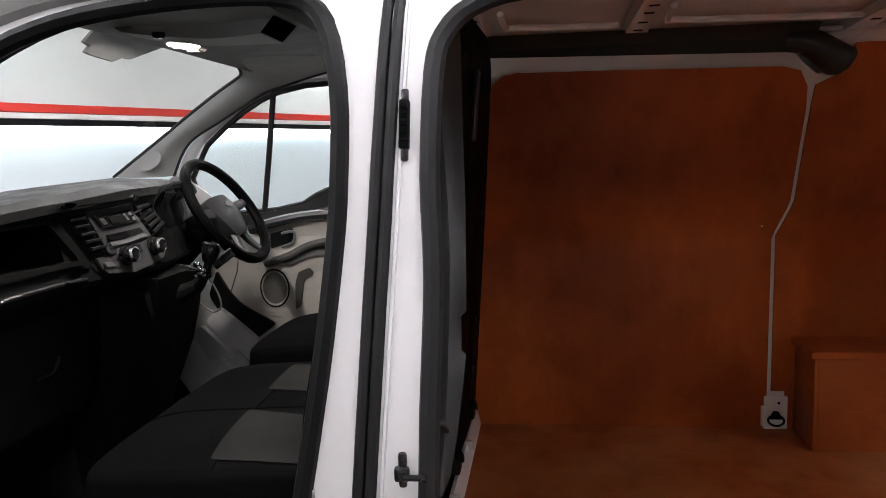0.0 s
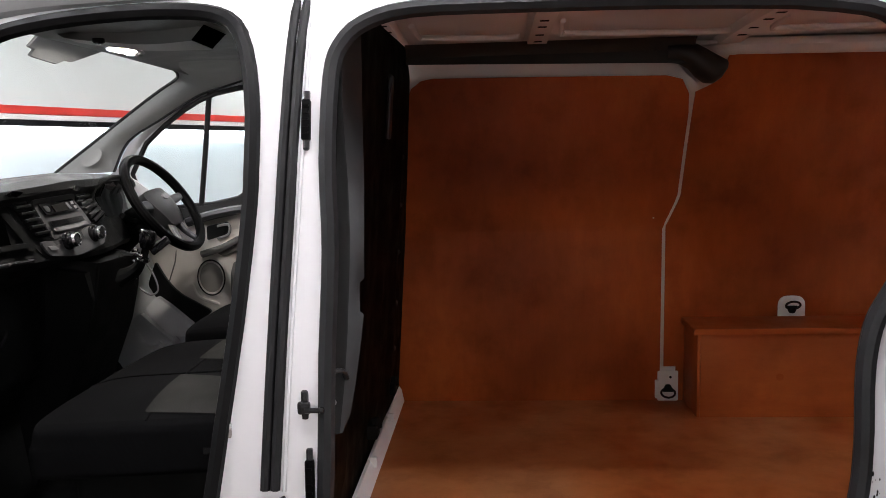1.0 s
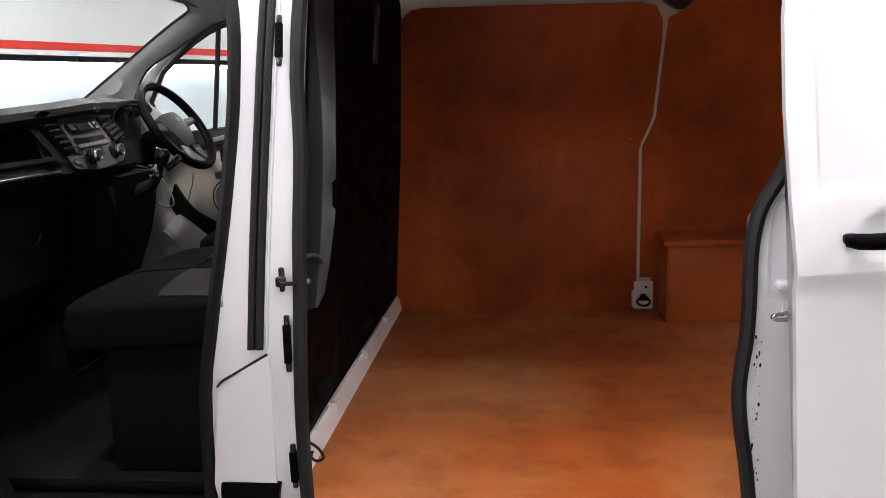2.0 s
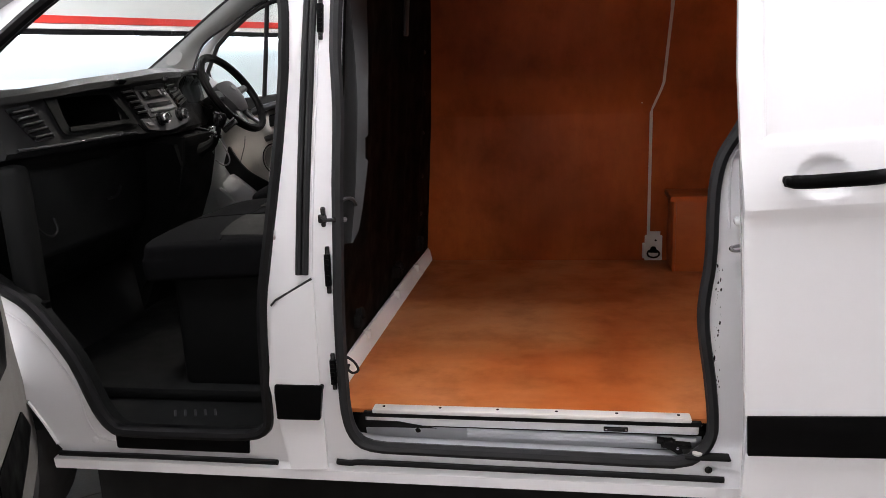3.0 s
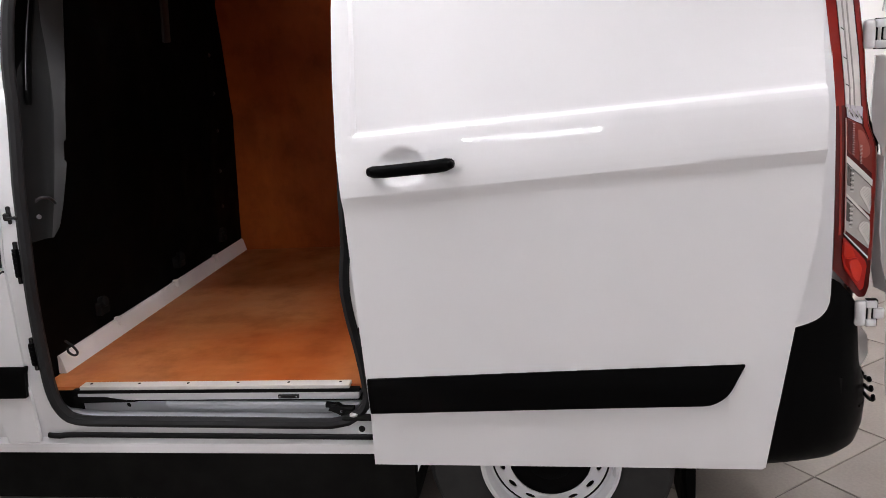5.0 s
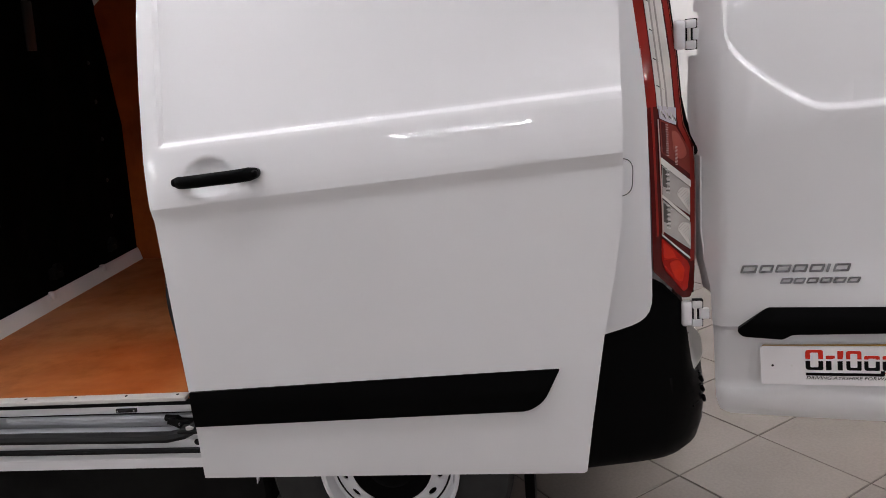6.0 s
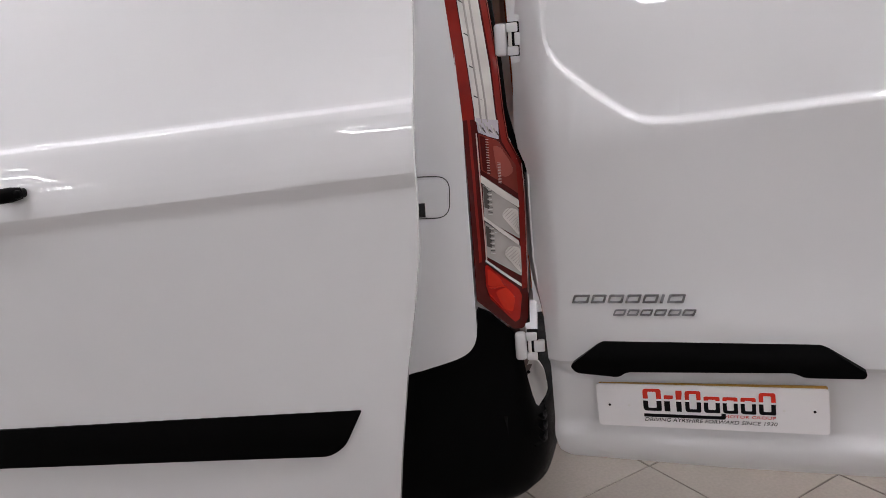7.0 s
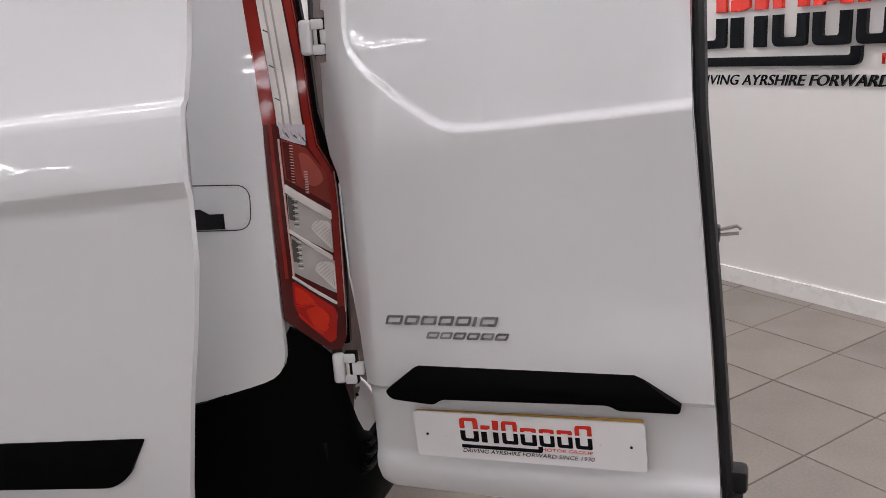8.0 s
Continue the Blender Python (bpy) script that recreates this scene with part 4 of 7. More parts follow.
for z in (0.86, 1.04, 1.238, 1.42, 1.60):
    bm = bmesh.new()
    lathe(bm, [(0.010, 0), (0.010, 0.005), (0.006, 0.010), (0, 0.011)], 10, pose(bulk_x(z) + 0.012, 1.56 - 0.16 * max(0, z - 1.3), z, 0, 90, 0))
    part("bolt", bm, GREYTRIM, bulkhead)
for y in (0.42, 1.05, 1.52):
    bm = bmesh.new()
    add_box(bm, bulk_x(0.72) - 0.005, bulk_x(0.72) + 0.035, y - 0.03, y + 0.03, 0.69, 0.74, 0.008)
    lathe(bm, [(0.022, 0), (0.020, 0.02), (0.010, 0.024)], 12, pose(bulk_x(0.72) + 0.02, y, 0.735, 0, 70, 0))
    part("clamp", bm, UNDER, bulkhead)
bm = bmesh.new()
add_box(bm, 0.0, 0.012, -0.03, 0.03, -0.10, 0.10, 0.004, 2, pose(bulk_x(1.76, 1.10) + 0.006, 1.10, 1.76, 0, 5, 0))
part("slot_cover", bm, GREYTRIM, bulkhead, "small grey cover plate on the bulkhead")
# folded white ledge along the bulkhead's foot
bm = prism_y([(-0.075, 0.577), (-0.068, 0.638), (-0.056, 0.641), (-0.048, 0.628), (-0.038, 0.577)], 0.135, 1.772)
ledge = part("foot_ledge", bm, PRIMER, van, "folded white strip along the bulkhead foot")
for y in (0.50, 0.98, 1.40):
    bm = bmesh.new()
    add_box(bm, -0.062, -0.034, y - 0.006, y + 0.012, 0.618, 0.650, 0.003)
    part("tab", bm, SKIRT, ledge)
# grey moulded pillar trim at the near edge of the bulkhead: a hollow flank coloured dark, a ridge face coloured lighter
# for the light on it, and a stepped free edge
LEVELS = ((1.06, 0.036, 0.095, 0.040, 0.100), (1.09, 0.038, 0.105, 0.054, 0.118), (1.15, 0.044, 0.120, 0.064, 0.138), (1.24, 0.049, 0.145, 0.075, 0.165), (1.285, 0.050, 0.158, 0.079, 0.178),
          (1.292, 0.050, 0.160, 0.071, 0.180), (1.350, 0.052, 0.175, 0.071, 0.194), (1.358, 0.052, 0.177, 0.080, 0.196), (1.45, 0.053, 0.202, 0.079, 0.222), (1.55, 0.049, 0.222, 0.077, 0.258),
          (1.65, 0.043, 0.236, 0.073, 0.290), (1.72, 0.040, 0.240, 0.070, 0.312), (1.80, 0.040, 0.252, 0.068, 0.336), (1.88, 0.042, 0.270, 0.066, 0.355))
flank, face = bmesh.new(), bmesh.new()
prev = None
for z, rx, ry, ex, ey in LEVELS:
    y0 = side_y(0, z)
    lo = [(-0.03, y0 + 0.055), (0.004, y0 + 0.060), (0.016, y0 + 0.085), (0.022, (y0 + 0.085 + ry) / 2 + 0.012), (rx - 0.008, ry - 0.006), (rx, ry)]
    hi = [(rx, ry), (rx * 0.55 + ex * 0.45 + 0.003, ry * 0.55 + ey * 0.45), (ex, ey), (ex - 0.006, ey + 0.010), (-0.03, ey + 0.016)]
    rows = [[flank.verts.new((x, y, z)) for x, y in lo], [face.verts.new((x, y, z)) for x, y in hi]]
    if prev:
        for bm, p, q in zip((flank, face), prev, rows):
            for j in range(len(q) - 1):
                bm.faces.new((p[j], p[j + 1], q[j + 1], q[j]))
    prev = rows
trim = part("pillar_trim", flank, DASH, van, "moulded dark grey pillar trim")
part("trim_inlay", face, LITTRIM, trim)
# belt slot in the flank: a black bead for the slot's shade, a pale line for its lit edge
bm = bmesh.new()
tube(bm, [(0.030, side_y(0, z) + 0.105 + 0.10 * max(0, z - 1.5), z) for z in (1.475, 1.50, 1.60, 1.70, 1.80, 1.88)], [0.007, 0.010, 0.0105, 0.0105, 0.0105, 0.0105], 8, False, 1.3)
slot = part("belt_slot", bm, STEEL_HOLLOW, trim, "black slot down the pillar trim")
bm = bmesh.new()
tube(bm, [(0.0365, side_y(0, z) + 0.086 + 0.10 * max(0, z - 1.5), z) for z in (1.52, 1.60, 1.70, 1.80, 1.88)], 0.0016, 6)
part("edge_wire", bm, SATIN, slot)
# clip and hook lower on the pillar
bm = bmesh.new()
tube(bm, curve_pts([(0.010, 0.075, 1.175), (0.030, 0.085, 1.19), (0.046, 0.105, 1.185), (0.050, 0.125, 1.165)], 4), 0.005, 8)
part("belt_guide", bm, GREYTRIM, trim)
part("pillar_clip", turned([(0.007, 0), (0.007, 0.006), (0.003, 0.010), (0, 0.010)], 10, pose(0.032, 0.060, 1.135, 60, 40, 0)), SATIN, trim)

# cable loop by the pillar foot
bm = bmesh.new()
tube(bm, curve_pts([(-0.01, 0.12, 0.70), (0.012, 0.118, 0.685), (0.02, 0.13, 0.655), (0.0, 0.14, 0.64), (-0.012, 0.13, 0.655), (-0.005, 0.12, 0.675)], 5), 0.004, 8)
part("cable_loop", bm, RUBBER, van)

# rear post of the side opening: striker, worn paint
bm = prism_y([(1.084, 1.086), (1.096, 1.092), (1.126, 1.090), (1.128, 1.034), (1.100, 1.044), (1.086, 1.058)], -0.004, 0.022, 0.003)
lathe(bm, [(0.011, 0), (0.011, 0.004), (0.006, 0.006), (0, 0.006)], 12, pose(1.112, -0.003, 1.048, 90, 0, 0))
lathe(bm, [(0.009, 0), (0.009, 0.004), (0.005, 0.006), (0, 0.006)], 12, pose(1.108, -0.003, 1.078, 90, 0, 0))
striker2 = part("rear_striker", bm, ALU, van, "zinc door striker loop")
bm = bmesh.new()
tube(bm, curve_pts([(1.100, -0.004, 1.076), (1.080, -0.014, 1.074), (1.062, -0.016, 1.071), (1.058, -0.016, 1.066), (1.064, -0.016, 1.061), (1.082, -0.014, 1.060), (1.102, -0.004, 1.060)], 4), 0.0045, 8)
part("striker_loop", bm, CHROME, striker2)
bm = bmesh.new()
add_box(bm, 1.068, 1.140, -0.012, 0.03, 1.121, 1.143, 0.009, 3)
part("door_stop", bm, JAMB, van)
# grey plate on the white post stands for the shade in the pocket
bm = sheet(arc_poly([(1.092, 1.150, 0.010), (1.130, 1.150, 0.010), (1.130, 1.235, 0.018), (1.092, 1.235, 0.018)], 5), (), lambda x, z: side_y(x, z) - 0.003, 0.006)
part("pressed_pocket", bm, GALV, van)
bm = bmesh.new()
tube(bm, curve_pts([(1.058, side_y(1.058, 1.12) - 0.001, 1.110), (1.056, side_y(1.056, 1.2) - 0.001, 1.20), (1.062, side_y(1.06, 1.29) - 0.001, 1.285), (1.090, side_y(1.09, 1.33) - 0.001, 1.325)], 5), 0.0035, 6)
part("pressed_bead", bm, JAMB, van)
for zz in (0.953, 0.939, 0.925):
    part("slot", box(1.120, 1.142, side_y(1.13, zz) - 0.002, side_y(1.13, zz) + 0.004, zz - 0.0028, zz + 0.0028, 0.001), UNDER, van)
random.seed(4)
bm = bmesh.new()
for i in range(70):
    z = 0.60 + 0.42 * random.random() ** 1.3
    x = 1.030 + 0.016 * random.random() ** 2 + 0.06 * max(0, 0.86 - z) * 0.3
    s = 0.0009 + 0.0034 * random.random() ** 3
    bmesh.ops.create_icosphere(bm, subdivisions=1, radius=s, matrix=pose(x, side_y(x, z) - 0.0005, z) @ Matrix.Diagonal((0.7, 0.3, 1.6, 1)))
part("paint_chips", bm, UNDER, van, "dark chips in the door post paint", kind="stuff")


# ---- the van: sliding door, run back along the side ----
def crease_z(x):
    return 1.187 + 0.057 * (x - 1.05)


def recess_z(x):
    return 1.343 + 0.048 * (x - 1.12)


def slide_y(x, z):
    """Outer face of the sliding door, with its shoulder crease and sunk upper panel."""
    c, r = crease_z(x), recess_z(x)
    if z <= c:
        y = interp(z, ((0.36, -0.138), (0.41, -0.154), (0.60, -0.160), (0.85, -0.152), (c - 0.10, -0.142), (c - 0.035, -0.139), (c - 0.006, -0.1475), (c, -0.149)))
    elif z <= r:
        y = interp(z, ((c, -0.149), (c + 0.018, -0.1475), (c + 0.04, -0.1444), (c + 0.06, -0.1406), (c + 0.08, -0.1363), (c + 0.10, -0.1318), (c + 0.125, -0.1259), (r, -0.1183)))
    else:
        y = interp(z, ((r, -0.1183), (1.50, -0.0735), (1.60, -0.046), (1.75, -0.003), (1.86, 0.042), (1.93, 0.076)))
    if z > r and x > 1.098:
        d = min(1.0, min(z - r, (x - 1.098) * 1.2) / 0.013)
        y += 0.012 * d * d * (3 - 2 * d)
    y -= 0.006 * max(0.0, x - 1.75)
    q = ((x - 1.232) / 0.064) ** 2 + ((z - 1.262) / 0.050) ** 2
    if q < 1.0:
        y += 0.016 * (1 - q ** 1.5)
    if x < 1.085:
        y += 0.010 * ((1.085 - x) / 0.04) ** 2
    return y


door_edge = ([(1.083, 0.408), (1.086, 0.56), (1.082, 0.68), (1.066, 1.05), (1.060, 1.19), (1.052, 1.31), (1.047, 1.50), (1.050, 1.68), (1.065, 1.82), (1.11, 1.885)]
             + [(1.5, 1.900), (2.0, 1.900), (2.25, 1.890), (2.286, 1.84), (2.284, 1.61), (2.276, 1.394), (2.273, 1.256), (2.270, 1.17), (2.266, 1.085), (2.243, 0.94), (2.216, 0.805), (2.178, 0.564), (2.157, 0.408), (2.149, 0.400)])
bm = fill_flat(door_edge, [], [1.055, 1.062, 1.07, 1.085, 1.098, 1.1013, 1.1047, 1.108, 1.1115, 1.115, 1.125, 1.150] + [1.165 + 0.0105 * i for i in range(14)] + [1.33, 1.42, 1.5, 1.6, 1.7, 1.78, 1.85, 1.95, 2.05, 2.15, 2.22, 2.26],
               [0.43, 0.5, 0.6, 0.72, 0.85, 0.97, 1.06, 1.11] + [1.212 + 0.0105 * i for i in range(11)] + [1.45, 1.5, 1.55, 1.6, 1.68, 1.75, 1.82, 1.87])
for off in (-0.10, -0.05, -0.034, -0.017, 0.0, 0.018, 0.04, 0.06, 0.08, 0.10, 0.125):
    n = Vector((-0.057, 0, 1)).normalized()
    bmesh.ops.bisect_plane(bm, geom=bm.verts[:] + bm.edges[:] + bm.faces[:], plane_co=(1.05, 0, 1.187 + off), plane_no=n, dist=1e-5)
for off in (-0.015, 0.0, 0.0026, 0.0052, 0.0078, 0.0104, 0.013, 0.02, 0.03):
    n = Vector((-0.048, 0, 1)).normalized()
    bmesh.ops.bisect_plane(bm, geom=bm.verts[:] + bm.edges[:] + bm.faces[:], plane_co=(1.12, 0, 1.343 + off), plane_no=n, dist=1e-5)
for v in bm.verts:
    v.co.y = slide_y(v.co.x, v.co.z)
rim = [e for e in bm.edges if len(e.link_faces) == 1]
ret = bmesh.ops.extrude_edge_only(bm, edges=rim)
for v in [g for g in ret["geom"] if isinstance(g, bmesh.types.BMVert)]:
    v.co.y += 0.022
inner = [e for e in bm.edges if len(e.link_faces) == 1]
bmesh.ops.holes_fill(bm, edges=inner, sides=0)
sdoor = part("sliding_door", bm, WHITE, van, "glossy white sliding side door, slid fully back")
# inner frame of the door
bm = sheet([(1.10, 0.46), (2.12, 0.46), (2.22, 1.10), (2.22, 1.82), (1.11, 1.82)], (), lambda x, z: slide_y(x, z) + 0.030, 0.030, (), [0.85, 1.2, 1.4, 1.6])
part("door_inner", bm, JAMB, sdoor)
# black moulding
def mould_y(x, z):
    t = (z - 0.575) / 0.11
    return slide_y(x, z) - 0.012 + 0.006 * max(0, t - 0.66) / 0.34


bm = sheet(arc_poly([(1.086, 0.677, 0.004), (2.098, 0.708, 0.006), (2.052, 0.622, 0.02), (2.012, 0.596, 0.025), (1.090, 0.576, 0.004)], 4), (), mould_y, 0.03, [1.3, 1.5, 1.7, 1.85, 1.95, 2.02], [0.60, 0.640, 0.650, 0.662, 0.675, 0.69])
part("side_moulding", bm, TRIM, sdoor, "black grained plastic rubbing strip")
# pull handle over its cupped recess
bm = bmesh.new()
pts, rad = [], []
for i in range(15):
    t = i / 14
    x = 1.144 + 0.220 * t
    z = 1.256 + 0.012 * t + 0.001 * math.sin(math.pi * t)
    out = 0.030 * (1 - (2 * t - 1) ** 4) + 0.012
    pts.append((x, -0.138 - out, z))
    e = min(t, 1 - t)
    rad.append(0.0158 * min(1.0, 0.75 + e * 9) * (1.0 + 0.10 * t))
tube(bm, pts, rad, 12, False, 0.75)
for x0, x1 in ((1.140, 1.170), (1.318, 1.370)):
    add_box(bm, x0, x1, -0.172, -0.130, 1.2475 + 0.05 * (x0 - 1.14), 1.2685 + 0.05 * (x0 - 1.14), 0.008, 3)
part("door_handle", bm, TRIM, sdoor, "black plastic pull handle")

# near rear wheel: silver steel rim with oval holes, dark hub cap
TYRE_PROFILE = [(0.205, -0.09), (0.345, -0.105), (0.372, -0.08), (0.378, 0.0), (0.372, 0.08), (0.355, 0.105), (0.240, 0.112), (0.215, 0.100), (0.205, 0.09)]
rot = pose(WHEEL_X, 0.115, WHEEL_Z, 90, 0, 0)
wheel = part("wheel", turned(TYRE_PROFILE, 56, rot, False), TYRE, van, "black tyre on silver steel wheel")
bm = turned([(0.200, 0.082), (0.211, 0.100), (0.212, 0.110), (0.206, 0.114), (0.198, 0.110), (0.193, 0.092), (0.191, 0.066), (0.184, 0.060)], 56, rot, False)
part("rim", bm, RIM, wheel, "silver painted steel rim")
# disc with oval vents, dished behind the rim
holes = []
for k in range(14):
    a = 2 * math.pi * (k + 0.5) / 14
    ca, sa = math.cos(a), math.sin(a)
    holes.append([(0.152 * ca + (0.0095 * math.cos(b)) * ca - 0.017 * math.sin(b) * sa, 0.152 * sa + (0.0095 * math.cos(b)) * sa + 0.017 * math.sin(b) * ca) for b in [i * math.pi / 5 for i in range(10)]])
outer_ring = [(0.178 * math.cos(a), 0.178 * math.sin(a)) for a in [i * 2 * math.pi / 56 for i in range(56)]]
inner_ring = [(0.126 * math.cos(a), 0.126 * math.sin(a)) for a in [i * 2 * math.pi / 40 for i in range(40)]]
bm = sheet(outer_ring, [inner_ring] + holes, lambda x, z: 0.010 - 0.45 * (0.178 - math.hypot(x, z)), 0.006)
bmesh.ops.transform(bm, matrix=pose(WHEEL_X, 0.045, WHEEL_Z), verts=bm.verts[:])
part("wheel_disc", bm, RIM, wheel)
part("rim_groove", turned([(0.184, 0.058), (0.181, 0.050), (0.178, 0.058), (0.176, 0.056), (0.176, 0.045), (0.186, 0.045)], 56, rot, False), UNDER, wheel)
part("hub_cap", turned([(0.129, 0.030), (0.128, 0.078), (0.110, 0.082), (0.075, 0.080), (0.06, 0.090), (0.04, 0.094), (0, 0.095)], 40, rot), TRIM, wheel, "dull black wheel centre cap")
part("brake_drum", turned([(0.15, -0.05), (0.19, -0.03), (0.19, 0.02), (0, 0.02)], 32, rot), UNDER, wheel)
part("valve", turned([(0.004, 0), (0.004, 0.018), (0.003, 0.022), (0, 0.022)], 8, rot @ Matrix.Translation((-0.175, 0.055, 0.066))), ALU, wheel)
blind = TYRE_PROFILE[:-2] + [(0.0, 0.08)]
for wx, wy in ((WHEEL_X, 1.75), (-1.42, 0.16), (-1.42, 1.75)):
    part("wheel", turned([(0.0, -0.09)] + blind[1:], 40, pose(wx, wy, WHEEL_Z, 90, 0, 0)), TYRE, van)
# wheel housings and the underside
bm = bmesh.new()
prev = None
for x, z in arch(WHEEL_X, 0.31, 0.41, 0, 180, 16):
    row = [bm.verts.new((x, side_y(x, 0.6) + 0.012, z)), bm.verts.new((x, 0.42, z))]
    if prev:
        bm.faces.new((prev[0], prev[1], row[1], row[0]))
    prev = row
part("wheel_housing", bm, UNDER, van)
part("underside", box(-1.9, 2.36, 0.30, 1.60, 0.24, 0.40, 0.02), UNDER, van)
# lower dark block added to keep light out and stand for the shade there
part("underside", box(-0.90, 1.15, 0.10, 1.72, 0.11, 0.40, 0.03), UNDER, van)
bm = bmesh.new()
add_box(bm, 1.98, 2.01, 0.03, 0.27, 0.10, 0.42, 0.004, 2, pose(0, 0, 0))
part("mudflap", bm, TRIM, van, "black rubber mud flap")
bm = bmesh.new()
tube(bm, [(1.9, 0.35, 0.34), (2.45, 0.35, 0.36)], 0.03, 10)
part("exhaust", bm, UNDER, van)

# ---- the van: cab ----
# floor, step and firewall
bm = bmesh.new()
add_box(bm, -1.35, -0.10, 0.03, 1.83, 0.462, 0.500, 0.006)
cabfloor = part("cab_floor", bm, DASHLOW, van, "black moulded cab floor mat")
bm = bmesh.new()
for i in range(5):
    add_box(bm, -0.026, 0.026, -0.004, 0.004, 0, 0.004, 0.002, 1, pose(-0.585 + 0.032 * i, 0.105 + 0.004 * i, 0.501, 0, 0, 118))
part("tread_rib", bm, GREYTRIM, cabfloor)
bm = bmesh.new()
add_box(bm, -1.30, -0.22, 0.20, 1.83, 0.500, 0.545, 0.015)
part("floor_mat", bm, DASHLOW, cabfloor)
bm = prism_y([(-1.15, 0.50), (-1.35, 0.80), (-1.32, 1.50), (-1.55, 1.52), (-1.60, 0.50)], 0.03, 1.85)
part("firewall", bm, DASHLOW, van)
# kick panel below the front pillar
bm = sheet([(-0.74, 0.50), (-0.80, 0.68), (-0.86, 0.80), (-0.95, 0.90), (-1.08, 0.965), (-1.30, 1.0), (-1.30, 0.50)], (), lambda x, z: side_y(x, z) + 0.075, 0.01)
part("kick_panel", bm, DASHLOW, van)
bm = bmesh.new()
add_box(bm, -1.00, -0.90, 0.005, 0.03, 0.86, 0.90, 0.004, 2, pose(0, 0, 0))
part("scuff_end", bm, TRIM, van)

# dashboard: a long moulding with a shelf on top, a soft face and a lip
top = 1.572
profile = [(-1.56, 1.555), (-1.20, 1.585), (-1.00, 1.580), (-0.950, 1.572), (-0.928, 1.556), (-0.925, 1.535), (-0.945, 1.500), (-0.925, 1.400), (-0.914, 1.362), (-0.908, 1.345), (-0.918, 1.328),
           (-0.965, 1.322), (-0.985, 1.29), (-1.00, 1.10), (-1.06, 0.95), (-1.25, 0.80), (-1.56, 0.80)]
bm = bmesh.new()
prev = None
for i in range(37):
    y = 0.015 + (1.835 - 0.015) * i / 36
    lip = interp(y, ((0.0, 1.515), (0.41, 1.545), (0.58, 1.553), (0.80, 1.572), (1.0, 1.572), (1.20, 1.560), (1.5, 1.545), (1.84, 1.535))) - 1.568
    far = interp(y, ((0.0, 1.45), (0.3, 1.475), (0.85, 1.529), (1.05, 1.556), (1.29, 1.575), (1.71, 1.568), (1.84, 1.56))) - 1.585
    bulge = 0.055 * max(0.0, 1 - ((y - 0.86) / 0.30) ** 2)
    back = 0.05 * max(0.0, (0.30 - y) / 0.3) ** 2 + 0.30 * max(0.0, (y - 1.15) / 0.65) ** 1.6
    row = []
    for x, z in profile:
        px, pz = x - back, z
        if z > 1.31 and x > -1.1:
            px += bulge * (1.0 if z < 1.56 else 0.5)
        if z > 1.52:
            pz += lip if x > -0.96 else (far if x < -1.1 else 0.5 * (lip + far))
        row.append(bm.verts.new((px, y, pz)))
    if prev:
        for j in range(len(row)):
            k = (j + 1) % len(row)
            if j == 6 and 0.28 < y < 0.61:
                continue
            bm.faces.new((prev[j], prev[k], row[k], row[j]))
    else:
        bm.faces.new(row)
    prev = row
bm.faces.new(prev)
dash = part("dashboard", bm, DASH, van, "charcoal moulded plastic dashboard")


def on_dash(y, z, out=0.0):
    bulge = 0.055 * max(0.0, 1 - ((y - 0.86) / 0.30) ** 2)
    back = 0.05 * max(0.0, (0.30 - y) / 0.3) ** 2 + 0.30 * max(0.0, (y - 1.15) / 0.65) ** 1.6
    return interp(z, ((1.328, -0.918), (1.345, -0.908), (1.362, -0.914), (1.40, -0.925), (1.50, -0.945), (1.535, -0.925), (1.56, -0.93))) + bulge - back + out


def dash_plate(name, corners, out, thick, material, parent, label="", r=0.01):
    """A plate on the dashboard's face; corners in y, z."""
    bm = sheet(arc_poly([(*c, r) for c in corners], 4), (), lambda y, z: 0.0, thick, [0.02 * i for i in range(1, 70)], [1.345, 1.362, 1.40, 1.45, 1.50])
    for v in bm.verts:
        y, z, d = v.co.x, v.co.z, v.co.y
        v.co = Vector((on_dash(y, z, out) - d, y, z))
    return part(name, bm, material, parent, label)


def vent(corners, n=5):
    v = dash_plate("air_vent", corners, 0.004, 0.02, GLOSSBLACK, dash, "black slatted air vent", 0.012)
    (ya, za), (yb, zb), (yc, zc), (yd, zd) = corners
    for i in range(n):
        t = (i + 0.7) / (n + 0.4)
        y0, z0 = ya + (yd - ya) * t, za + (zd - za) * t
        y1, z1 = yb + (yc - yb) * t, zb + (zc - zb) * t
        bm = bmesh.new()
        tube(bm, [(on_dash(y0, z0, 0.010), y0 + 0.006, z0), (on_dash(y1, z1, 0.010), y1 - 0.006, z1)], 0.0048, 6, False, 1.4)
        part("slat", bm, DASH, v)
    return v


# centre stack
dash_plate("centre_panel", [(0.575, 1.530), (0.93, 1.540), (1.04, 1.44), (0.98, 1.365), (0.78, 1.335), (0.655, 1.350), (0.625, 1.40)], 0.002, 0.02, DASH, dash, "", 0.03)
vent([(0.592, 1.509), (0.645, 1.512), (0.700, 1.410), (0.645, 1.408)], 5)
vent([(0.822, 1.518), (0.893, 1.521), (1.020, 1.444), (0.912, 1.420)], 5)
radio = dash_plate("radio", [(0.655, 1.513), (0.815, 1.522), (0.893, 1.428), (0.700, 1.398)], 0.008, 0.02, FASCIA, dash, "satin charcoal radio panel", 0.010)
screen = dash_plate("screen", [(0.676, 1.499), (0.812, 1.507), (0.836, 1.475), (0.694, 1.468)], 0.0125, 0.008, GLOSSBLACK, radio, "small dark radio screen", 0.004)
